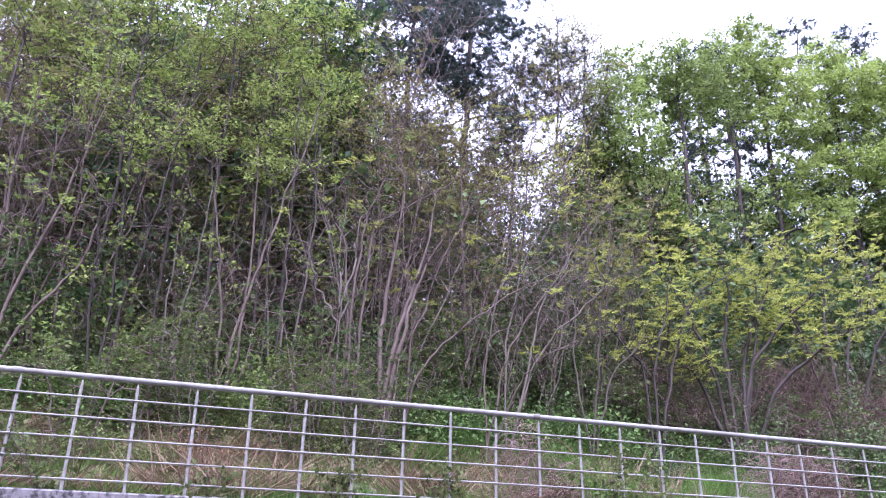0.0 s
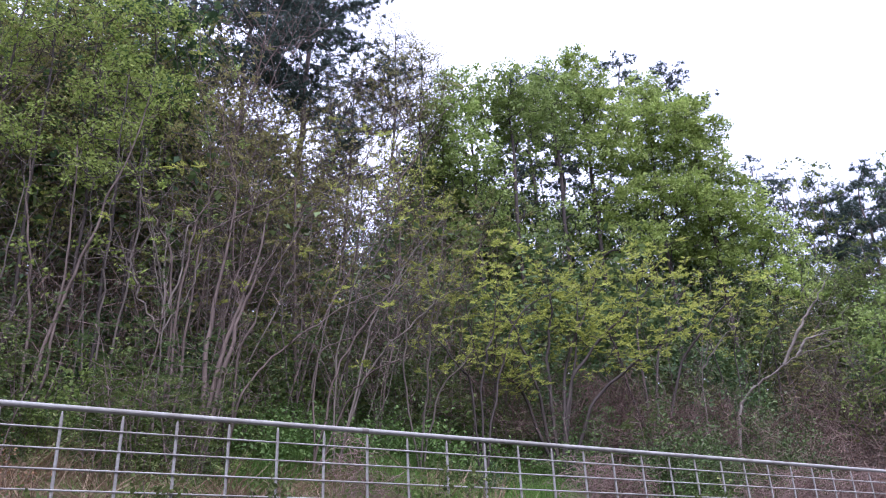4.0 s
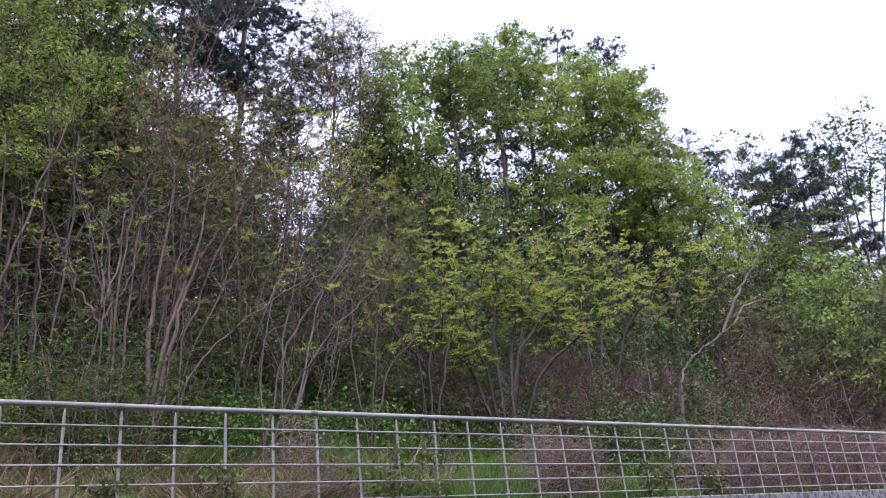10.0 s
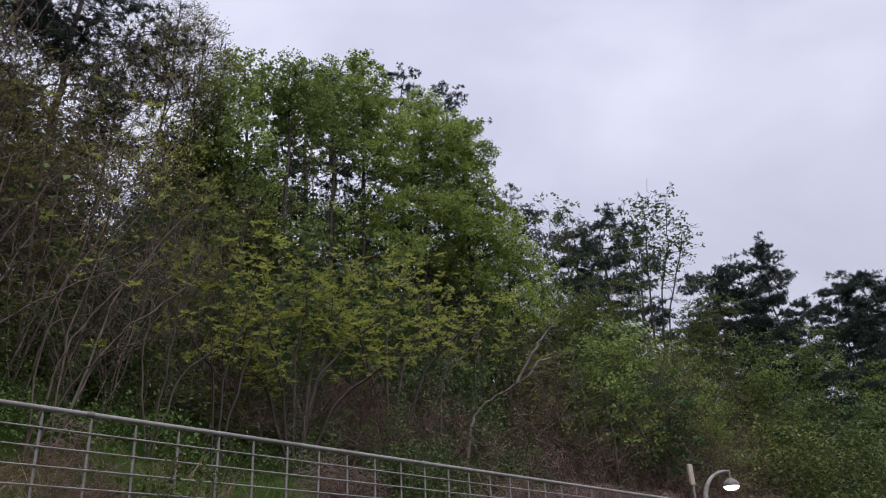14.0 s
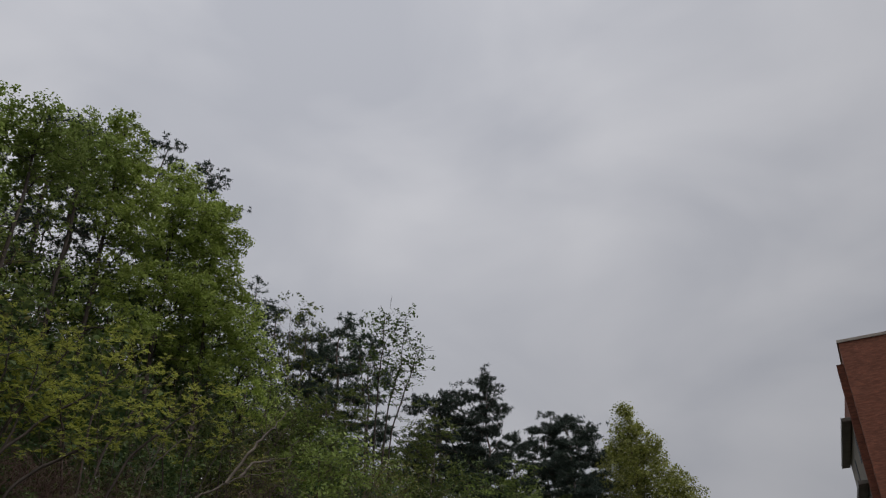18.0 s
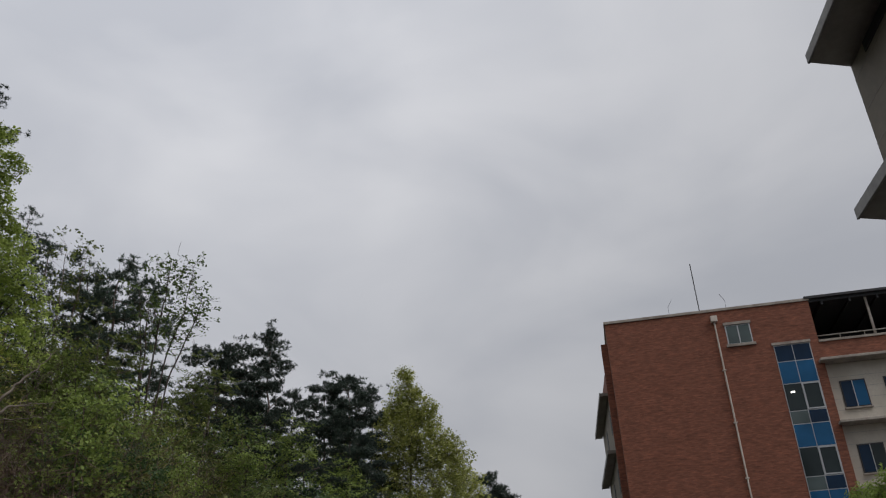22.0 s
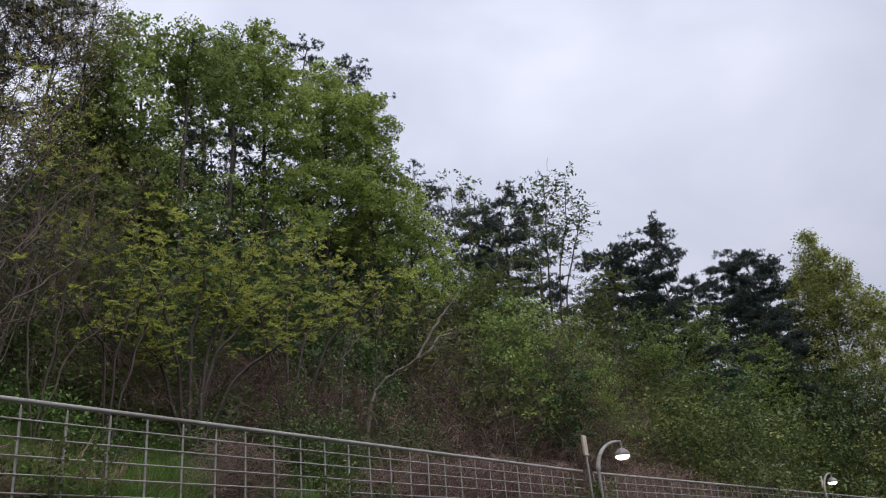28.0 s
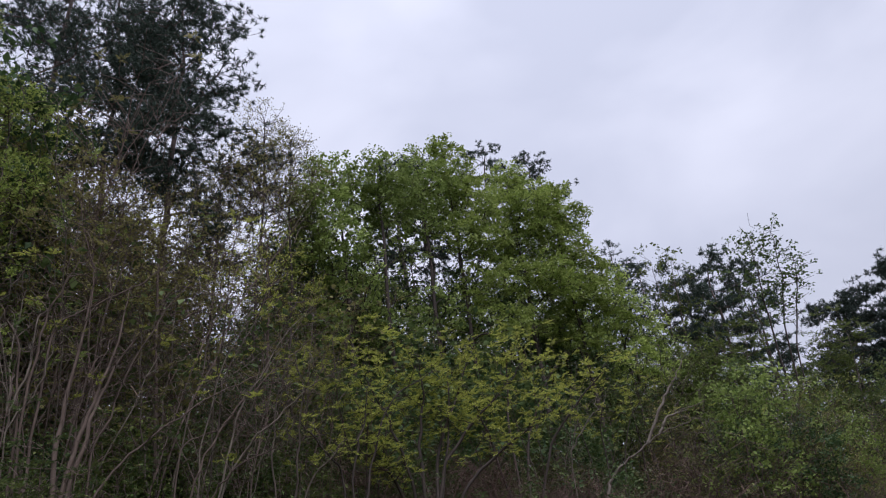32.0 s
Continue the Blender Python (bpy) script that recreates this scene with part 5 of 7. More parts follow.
# leafy trees along the wood's edge, lower towards the lamps
for k, (a, b, t, lo, w, lf) in enumerate([(55.6, 6.5, 17.6, 12.0, 1.8, LEAF_BUSH), (58.6, 6.0, 16.0, 11.0, 1.6, LEAF_OLIVE), (61.5, 6.0, 16.4, 10.5, 1.8, LEAF_POPLAR), (66.4, 4.4, 14.8, 9.0, 1.5, LEAF_FRESH), (68.8, 4.2, 16.4, 9.0, 2.0, LEAF_FRESH), (70.8, 3.8, 15.2, 8.0, 1.8, LEAF_FRESH), (72.9, 3.6, 14.0, 7.5, 1.7, LEAF_FRESH), (74.6, 3.6, 11.8, 7.0, 1.5, LEAF_BUSH), (67.4, 4.2, 12.8, 8.0, 1.4, LEAF_BUSH),
                                           (76.6, 3.4, 11.4, 6.5, 1.5, LEAF_BUSH), (79.0, 3.2, 10.6, 6.0, 1.5, LEAF_BUSH), (81.4, 3.4, 9.4, 5.5, 1.4, LEAF_BUSH), (83.6, 4.6, 8.6, 5.0, 1.2, LEAF_BUSH), (63.6, 7.0, 14.0, 9.0, 1.6, LEAF_POPLAR), (49.6, 7.0, 19.5, 14.5, 1.6, LEAF_BUSH), (52.0, 6.4, 17.4, 12.5, 1.6, LEAF_OLIVE), (60.0, 4.4, 13.0, 8.5, 1.5, LEAF_OLIVE), (72.0, 7.0, 16.4, 10.0, 1.6, LEAF_BUSH)]):
    open_edge = a < 66
    maple_at(780 + k, a, b, t, lo, w, 9, lf, 0.10 if open_edge else 0.12, 8 if open_edge else 14, 0.05, 26 if open_edge else 34, 1.0, 0.36, squash=0.75)


# ---- the wide yellow-green shrub and its neighbours ----
SHRUB_GROUP = "yellow-green shrubs on the bank"
SHRUB_WORDS = "wide spreading shrub with yellow-green young leaves"
drawn_tree(81, wall_distance(35.6, 4.4), [[(35.2, 12.5), (36.4, 16.0), (38.7, 18.4), (41.6, 20.6), (43.4, 22.2)], [(35.3, 12.5), (36.2, 17.0), (38.2, 20.6), (39.6, 23.4)], [(35.0, 12.5), (34.0, 16.4), (33.0, 19.6), (31.6, 22.4)], [(35.1, 12.5), (35.0, 17.4), (35.8, 21.0), (35.6, 23.4)], [(35.3, 12.5), (38.2, 15.0), (41.4, 17.0), (44.6, 18.6)], [(35.0, 12.5), (33.2, 15.6), (31.0, 17.6)], [(35.2, 12.5), (37.0, 17.6), (37.6, 21.6)]],
           SHRUB_WORDS, BARK_DARK, LEAF_YELLOW, 0.72, 64, 0.95, 0.046, "leafing_shrub", SHRUB_GROUP, 0.16, 6, low=0.42, category="shrub", depth=1.0)
drawn_tree(82, wall_distance(41.5, 5.4), [[(41.4, 13.0), (42.4, 17.0), (44.4, 20.4), (46.0, 22.0)], [(41.4, 13.0), (41.2, 17.4), (41.8, 21.4), (42.0, 23.4)], [(41.4, 13.0), (40.0, 17.0), (39.0, 20.6)], [(41.5, 13.0), (43.8, 16.4), (46.8, 19.2), (48.6, 20.4)]],
           SHRUB_WORDS, BARK_DARK, LEAF_YELLOW, 0.7, 60, 0.95, 0.042, "leafing_shrub", SHRUB_GROUP, 0.16, 6, low=0.42, category="shrub", depth=1.0)
drawn_tree(83, wall_distance(31.0, 5.8), [[(31.0, 14.0), (31.4, 18.0), (32.0, 22.0), (32.2, 24.6)], [(31.0, 14.0), (30.0, 19.0), (29.4, 23.4)], [(31.0, 14.0), (32.8, 18.6), (34.2, 21.8)]],
           SHRUB_WORDS, BARK_DARK, LEAF_YELLOW, 0.6, 58, 0.95, 0.025, "leafing_shrub", SHRUB_GROUP, 0.15, 6, low=0.4, category="shrub", depth=0.8)
drawn_tree(85, wall_distance(26.8, 6.6), [[(26.6, 15.0), (27.2, 20.0), (28.0, 24.6), (28.4, 27.4)], [(26.6, 15.0), (26.2, 21.0), (26.4, 26.0)], [(26.7, 15.0), (28.4, 20.0), (30.0, 24.0)]],
           "tall shrub with yellow-green leaf clusters", BARK_GREY, LEAF_YELLOW, 0.5, 54, 1.0, 0.025, "leafing_shrub", SHRUB_GROUP, 0.16, 6, low=0.45, category="shrub", depth=0.8)
drawn_tree(84, wall_distance(47.0, 6.2), [[(47.0, 13.0), (47.4, 17.0), (48.6, 20.4)], [(47.0, 13.0), (46.0, 17.4), (45.6, 20.6)], [(47.0, 13.0), (49.0, 16.4), (51.0, 18.8)]],
           SHRUB_WORDS, BARK_DARK, LEAF_YELLOW, 0.55, 54, 1.0, 0.025, "leafing_shrub", SHRUB_GROUP, 0.15, 6, low=0.4, category="shrub", depth=0.8)

# ---- the leaning and forking trees of the thicket ----
LEAN_WORDS = "slender leaning tree with long bare limbs"
drawn_tree(840, wall_distance(11.5, 3.6), [[(11.4, 13.8), (12.4, 17.4), (13.3, 20.6), (14.6, 24.6), (15.4, 28.6)], [(11.6, 13.8), (12.9, 18.0), (14.0, 22.0), (16.2, 26.0)], [(11.4, 13.8), (11.6, 18.6), (12.2, 23.6), (13.0, 29.4)]],
           "leaning brown tree with forked stems", BARK_BROWN, LEAF_YELLOW, 0.08, 30, 0.9, 0.055)
drawn_tree(841, wall_distance(8.6, 3.8), [[(8.6, 14.0), (8.6, 18.0), (8.6, 21.2), (7.6, 23.6), (7.2, 27.0)], [(8.6, 20.6), (9.4, 23.0), (9.7, 26.6)], [(8.6, 20.4), (8.3, 24.0), (8.6, 28.0)], [(8.6, 19.6), (10.2, 22.2), (10.9, 25.6)], [(8.6, 19.4), (6.8, 21.6), (6.0, 24.6)]],
           "pale bare tree forking like a candlestick", BARK_PALE, LEAF_MAPLE, 0.04, 20, 0.7, 0.028, low=0.55)
drawn_tree(843, wall_distance(20.3, 4.0), [[(20.2, 13.4), (21.8, 16.0), (23.6, 18.6), (26.4, 21.0), (29.0, 22.6)], [(20.3, 13.4), (22.0, 17.2), (23.0, 21.0), (25.6, 24.8), (28.4, 27.6)], [(20.2, 13.4), (20.4, 18.0), (21.4, 23.0), (23.8, 27.0)]],
           "pale tree with long limbs arching over the bank", BARK_PALE, LEAF_YELLOW, 0.16, 34, 0.95, 0.025)
drawn_tree(845, wall_distance(1.2, 4.4), [[(1.0, 14.4), (1.6, 18.6), (2.6, 22.4), (3.8, 26.8), (5.4, 31.4), (6.0, 35.0)], [(1.2, 14.4), (2.0, 19.4), (2.2, 25.0), (1.6, 31.0)], [(1.0, 14.4), (0.4, 20.0), (-0.8, 26.0), (-1.4, 31.0)]],
           "leaning brown tree with forked stems", BARK_BROWN, LEAF_MAPLE, 0.25, 30, 0.9, 0.037, form="spray", leaf_len=0.08, per=14)
drawn_tree(846, wall_distance(4.8, 4.8), [[(4.8, 14.4), (4.8, 20.0), (4.4, 26.0), (4.8, 32.0)], [(4.8, 14.4), (5.8, 20.0), (6.4, 26.0), (6.2, 31.0)], [(4.7, 14.4), (3.6, 20.0), (3.0, 25.0)]],
           LEAN_WORDS, BARK_GREY, LEAF_MAPLE, 0.15, 30, 0.9, 0.025, form="spray", leaf_len=0.08, per=12)
drawn_tree(847, wall_distance(-13.5, 4.2), [[(-13.6, 14.0), (-12.6, 19.0), (-11.0, 24.0), (-9.6, 30.0), (-8.6, 35.0)], [(-13.6, 14.0), (-13.8, 20.0), (-14.2, 27.0), (-13.8, 33.0)], [(-13.5, 14.0), (-11.4, 17.6), (-9.0, 21.0), (-8.0, 25.0)]],
           "leaning brown tree with forked stems", BARK_BROWN, LEAF_MAPLE, 0.3, 34, 0.95, 0.039, form="spray", leaf_len=0.08, per=14)
drawn_tree(848, wall_distance(-6.8, 4.6), [[(-6.8, 14.2), (-6.6, 20.0), (-7.0, 26.0), (-7.4, 33.0)], [(-6.8, 14.2), (-5.8, 20.0), (-4.6, 26.0), (-4.0, 32.0)], [(-6.9, 14.2), (-8.0, 20.0), (-8.4, 25.0)]],
           LEAN_WORDS, BARK_DARK, LEAF_MAPLE, 0.25, 34, 0.95, 0.025, form="spray", leaf_len=0.08, per=14)
drawn_tree(849, wall_distance(-2.6, 4.2), [[(-2.6, 14.2), (-2.2, 19.0), (-1.4, 24.0), (-1.2, 30.0)], [(-2.6, 14.2), (-3.2, 20.0), (-3.0, 26.0)], [(-2.5, 14.2), (-1.0, 18.4), (0.4, 22.6)]],
           LEAN_WORDS, BARK_GREY, LEAF_MAPLE, 0.12, 30, 0.9, 0.022, form="spray", leaf_len=0.08, per=12)
drawn_tree(851, wall_distance(17.8, 5.6), [[(17.8, 14.6), (17.8, 20.0), (18.4, 25.0), (18.4, 30.0)], [(17.8, 14.6), (16.6, 20.0), (16.2, 26.0)], [(17.9, 14.6), (19.4, 19.6), (20.8, 25.0), (21.6, 29.0)]],
           LEAN_WORDS, BARK_GREY, LEAF_OLIVE, 0.3, 36, 1.0, 0.023)
ARCH_WORDS = "slender brown tree arching sideways over the bank"
drawn_tree(852, wall_distance(18.8, 3.9), [[(18.8, 13.6), (19.9, 16.2), (21.4, 19.3), (23.4, 21.6), (27.0, 24.4), (29.5, 25.9)], [(19.0, 13.6), (18.9, 18.7), (21.7, 19.6), (24.5, 23.0)], [(18.8, 13.6), (21.0, 15.2), (22.4, 17.1), (25.8, 18.5)]],
           ARCH_WORDS, BARK_BROWN, LEAF_YELLOW, 0.06, 34, 0.95, 0.025)
drawn_tree(853, wall_distance(13.4, 3.7), [[(13.4, 14.0), (13.8, 15.7), (15.4, 17.5), (17.7, 19.7), (21.0, 21.8), (24.5, 23.0)], [(13.5, 14.0), (13.6, 18.0), (15.2, 22.4), (18.2, 27.9), (21.1, 30.3)], [(13.4, 14.0), (12.6, 17.0), (12.6, 21.0), (13.8, 25.0)]],
           ARCH_WORDS, BARK_BROWN, LEAF_OLIVE, 0.08, 34, 0.95, 0.025)
drawn_tree(854, wall_distance(9.6, 3.9), [[(9.4, 14.0), (9.5, 21.0), (9.9, 25.3), (10.4, 27.3), (11.9, 30.2)], [(9.6, 14.0), (10.2, 20.0), (10.6, 26.0), (13.2, 27.4), (16.5, 29.1), (18.8, 31.0)], [(9.4, 14.0), (8.9, 24.7), (7.2, 26.8), (6.8, 27.8)]],
           ARCH_WORDS, BARK_BROWN, LEAF_YELLOW, 0.05, 34, 0.95, 0.031)
drawn_tree(855, wall_distance(30.0, 4.0), [[(30.0, 13.4), (29.7, 16.4), (28.8, 17.6), (26.4, 20.5)], [(30.0, 13.4), (30.4, 17.0), (31.6, 20.0), (32.0, 22.6)], [(30.0, 13.4), (31.4, 16.0), (33.2, 20.6), (37.4, 22.7)]],
           ARCH_WORDS, BARK_DARK, LEAF_YELLOW, 0.4, 40, 0.95, 0.028)
drawn_tree(856, wall_distance(25.9, 3.9), [[(25.9, 13.4), (26.7, 17.1), (27.3, 21.6), (28.2, 23.3)], [(25.9, 13.4), (25.0, 17.0), (25.4, 21.0), (26.6, 25.0)], [(26.0, 13.4), (27.6, 16.2), (30.0, 18.4)]],
           ARCH_WORDS, BARK_GREY, LEAF_YELLOW, 0.25, 30, 0.95, 0.024)
# the pale tree that leans low over the bank with two long limbs
drawn_tree(91, wall_distance(48.0, 4.2), [[(46.2, 11.5), (46.9, 12.9), (47.7, 13.9), (48.7, 14.6), (50.1, 15.3), (51.2, 15.8), (52.8, 16.1), (54.1, 16.2)], [(50.2, 15.35), (51.5, 17.2), (52.4, 18.4), (53.3, 19.3), (54.1, 20.4)], [(51.1, 15.8), (51.9, 16.7), (53.4, 17.0)]],
           "pale-barked tree leaning low over the bank", BARK_ASH, LEAF_BUSH, 0.12, 22, 0.7, 0.06, low=0.5, depth=0.1)
drawn_tree(92, wall_distance(45.0, 5.0), [[(44.8, 12.0), (45.0, 15.2), (45.5, 16.5), (46.0, 18.1), (46.8, 19.6)], [(45.2, 15.8), (46.6, 17.4), (48.0, 18.4)]],
           "pale bare stem bent among the shrubs", BARK_ASH, LEAF_YELLOW, 0.2, 18, 0.7, 0.032, low=0.5, depth=0.1)

RED_TWIG = surface("reddish_twig", (0.105, 0.066, 0.054), (0.235, 0.155, 0.125), 14, (1, 1, 0.3), 0.9, 0, 0.3, 0.005)
for k, (a, b, t) in enumerate([(34.5, 5.6, 15.5), (37.5, 5.8, 17.0), (40.2, 5.6, 16.5), (43.2, 5.8, 15.5), (36.2, 6.2, 18.0), (30.0, 6.8, 21.0), (25.6, 7.0, 20.5), (33.0, 5.2, 17.0), (39.0, 5.6, 18.0), (41.8, 5.0, 17.0), (45.4, 4.8, 15.5)]):
    r = wall_distance(a, b)
    wood, crown = thin_shrub(870 + k, 7, height_to(a, r, t) * 0.95, 0.5, (9, 7), RED_TWIG, None, 0, 0.1, 0.012, -0.03, 0.0, 0.8, 0.26)
    plant("twiggy_shrub", at_az(a, distance=r), "dense tangle of bare reddish-brown twigs", "shrub", "reddish twig shrubs", wood, [], "stem")

dry_kinds = [thin_shrub(890 + s, 8, 2.0, 0.6, (6, 5), (RED_TWIG, TWIG)[s], LEAF_RUSSET, 4, 0.05, 0.010, -0.02, 0.12, 0.8, 0.24, 0.2) for s in range(2)]
for k in range(16):
    a = 51.0 + 24.0 * ((k * 0.618034) % 1.0)
    wood, crown = dry_kinds[k % 2]
    m = at_az(a, behind=0.7 + 2.6 * ((k * 0.37) % 1.0), turn=53.0 * k, scale=0.8 + 0.5 * ((k * 0.71) % 1.0))
    plant("dry_brush", m, "dead brown brush with withered leaves behind the fence", "shrub", "dry brush along the fence", wood, [crown], "stem", "leaf_spray")


# ---- bare thicket and undergrowth, by copies ----
def woods_line(az):
    """Elevation up to which the woods close the view, by compass angle."""
    return float(np.interp(az, [-20, 0, 8, 14, 18, 24, 30, 50, 56, 62, 70, 76, 80, 84, 88], [42, 41.5, 38.0, 34.0, 31.8, 30.4, 29.4, 26.0, 20.5, 18.0, 15.0, 12.5, 11.0, 9.0, 6.6]))


def fitted(az, behind, top, native, turn, low=0.35, high=2.2):
    """The pose of a copied plant, scaled so that it reaches the given elevation."""
    r = wall_distance(az, behind)
    s = min(max(height_to(az, r, top) / native, low), high)
    return at_az(az, distance=r, turn=turn, scale=s)


rng = np.random.default_rng(77)
bare_kinds = []
for s, (st, h, fan, bark, leaf, share) in enumerate([(5, 6.4, 0.5, TWIG, LEAF_OLIVE, 0.04), (5, 5.6, 0.65, BARK_GREY, LEAF_YELLOW, 0.05), (4, 7.2, 0.42, BARK_BROWN, LEAF_OLIVE, 0.12), (6, 4.6, 0.55, BARK_GREY, LEAF_BUSH, 0.4), (4, 6.0, 0.4, BARK_BROWN, LEAF_FRESH, 0.25), (4, 6.6, 0.7, BARK_PALE, LEAF_YELLOW, 0.03)]):
    wood, crown = thicket_meshes(100 + s, st, h, fan, 60, bark, leaf, share, reach=1.1, trunk_r=0.0135)
    bare_kinds.append((wood, crown, h * 1.02))
bare_words = ("bare grey-brown many-stemmed thicket shrub", "bare shrub with a few olive buds", "tall bare shrub with brownish young leaves", "low bare shrub with scattered green leaves",
              "slender shrub coming into green leaf", "bare shrub with pale arching stems")


def bare_at(kind, az, behind, top, turn):
    wood, crown, native = bare_kinds[kind]
    return plant("bare_shrub", fitted(az, behind, top, native, turn, 0.35, 1.6), bare_words[kind], "shrub", "bare shrubs of the thicket", wood, [crown] if crown else [], "stem", "leaf_spray")


for i in range(62):
    az = -18.0 + 46.0 * ((i * 0.618034) % 1.0)
    behind = 4.8 + 7.0 * rng.random()
    top = woods_line(az) + (5.0 if 6 < az < 26 else -3.0) - 14.0 * rng.random() ** 1.2
    bare_at((0, 2, 1, 4, 5, 2, 0, 5, 1, 4)[i % 10], az, behind, top, rng.uniform(0, 360))
for i in range(8):
    az = 11.0 + 19.0 * ((i * 0.618034) % 1.0)
    bare_at((2, 0, 5, 2, 1)[i % 5], az, 5.6 + 4.0 * rng.random(), woods_line(az) + 3.0 - 7.0 * rng.random(), rng.uniform(0, 360))
for i in range(30):
    az = 27.0 + 52.0 * ((i * 0.618034) % 1.0)
    behind = (5.5 if az < 52 else 2.5) + 6.0 * rng.random()
    if az < 52 and i % 2:
        continue
    bare_at(((0, 1, 2, 0, 1, 3) if az < 50 else (3, 4, 1, 3, 0, 4))[i % 6], az, behind, woods_line(az) - 2.5 - 6.0 * rng.random(), rng.uniform(0, 360))

for i in range(14):
    az = 54.0 + 14.0 * ((i * 0.618034) % 1.0)
    bare_at((4, 1, 2)[i % 3], az, 2.6 + 3.0 * rng.random(), woods_line(az) - 1.0 - 6.0 * rng.random(), rng.uniform(0, 360))

bush_kinds = [bush(200, 0.9, 1.0, 620, 0.08, LEAF_BUSH), bush(201, 1.3, 1.7, 900, 0.09, LEAF_DEEP), bush(202, 0.7, 0.7, 420, 0.075, LEAF_BUSH), bush(203, 1.2, 2.2, 900, 0.09, LEAF_BUSH),
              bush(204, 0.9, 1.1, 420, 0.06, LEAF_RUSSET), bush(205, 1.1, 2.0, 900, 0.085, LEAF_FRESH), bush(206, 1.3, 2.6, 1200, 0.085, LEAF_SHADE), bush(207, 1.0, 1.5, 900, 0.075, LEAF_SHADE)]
bush_words = ("leafy green bramble bush on the bank", "dark evergreen bush under the trees", "low leafy green bush among grass", "tall leafy green bush in the thicket", "dry russet bush with withered leaves", "tall fresh green bush", "tall shaded green bush among bare stems", "shaded green bush under bare stems")


def bush_at(kind, az, behind, turn, scale):
    wood, crown = bush_kinds[kind]
    return plant("bush", at_az(az, behind=behind, turn=turn, scale=scale), bush_words[kind], "bush", "bushes of the undergrowth", wood, [crown], "stem", "foliage")


def bushes(count, a0, a1, b0, b1, kinds, s0, s1):
    for i in range(count):
        az = a0 + (a1 - a0) * ((i * 0.618034 + 0.3) % 1.0)
        bush_at(kinds[i % len(kinds)], az, b0 + (b1 - b0) * rng.random(), rng.uniform(0, 360), rng.uniform(s0, s1))


bushes(26, -18, 14, 1.6, 4.5, (2, 0, 7, 4, 2, 0), 0.4, 0.7)
bushes(40, -18, 14, 4.0, 10.0, (3, 6, 0, 5, 3), 0.7, 1.15)
bushes(24, 12, 35, 4.8, 6.8, (7, 3, 2, 0, 6), 0.4, 0.8)
bushes(24, -2, 15, 3.0, 5.0, (7, 0, 3, 5, 0, 7), 0.35, 0.7)
bushes(14, 27, 37, 3.2, 4.8, (7, 1, 0, 7), 0.3, 0.5)
bushes(40, 12, 36, 6.6, 10.5, (6, 3, 6, 1, 5), 0.9, 1.4)
bushes(18, 24, 46, 4.6, 7.5, (1, 7, 1, 6), 0.5, 0.85)
bushes(30, 40, 56, 1.8, 5.0, (7, 1, 0, 6, 4, 7), 0.6, 1.05)
bushes(24, 52, 66, 0.8, 6.5, (1, 4, 0, 4, 3, 4, 2), 0.5, 0.9)
bushes(40, 65, 88, 0.8, 6.5, (0, 5, 1, 2, 4, 0, 3, 6), 0.6, 1.1)
bushes(10, 44, 49, 2.4, 3.8, (7, 6, 0, 7), 0.75, 1.1)
bushes(18, 50, 80, 5.5, 10.0, (6, 3, 1, 5), 0.9, 1.6)
bushes(26, 49, 70, 0.5, 2.6, (4, 4, 4, 7), 0.55, 1.0)


# dense growth on the slope behind, told apart nowhere
field_kinds = []
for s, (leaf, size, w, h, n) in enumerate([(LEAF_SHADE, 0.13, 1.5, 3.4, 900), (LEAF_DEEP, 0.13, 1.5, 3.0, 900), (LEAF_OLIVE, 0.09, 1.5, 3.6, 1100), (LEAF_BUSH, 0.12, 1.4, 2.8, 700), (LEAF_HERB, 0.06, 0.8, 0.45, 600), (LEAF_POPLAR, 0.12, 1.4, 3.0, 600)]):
    g = np.random.default_rng(950 + s)
    heads = np.stack([g.normal(0, w * 0.45, 45), g.normal(0, w * 0.45, 45), h * g.uniform(0.1, 1.0, 45)], axis=-1)
    v, f = sprays(g, heads, g.normal(0, 1, heads.shape) + np.array([0, 0, 0.5]), n // 45, 0.5, size)
    field_kinds.append((v, f, leaf))
# dead brush: fine crossing stalks
g = np.random.default_rng(970)
heads = np.stack([g.normal(0, 0.6, 60), g.normal(0, 0.6, 60), 2.4 * g.uniform(0.05, 1.0, 60) ** 1.2], axis=-1)
v, f = sprays(g, heads, g.normal(0, 0.6, heads.shape) + np.array([0, 0, 1.0]), 18, 0.6, 0.5, 0.1, 0.9, 0.024, 1.2)
field_kinds.append((v, f, DEAD_STALK))


def field(name, label, count, a0, a1, b0, b1, kinds, s0, s1):
    out = []
    for i in range(count):
        az = a0 + (a1 - a0) * ((i * 0.618034 + 0.15) % 1.0)
        out.append((kinds[i % len(kinds)], at_az(az, behind=b0 + (b1 - b0) * rng.random(), turn=rng.uniform(0, 360), scale=rng.uniform(s0, s1))))
    plant_field(name, label, "undergrowth", field_kinds, out)


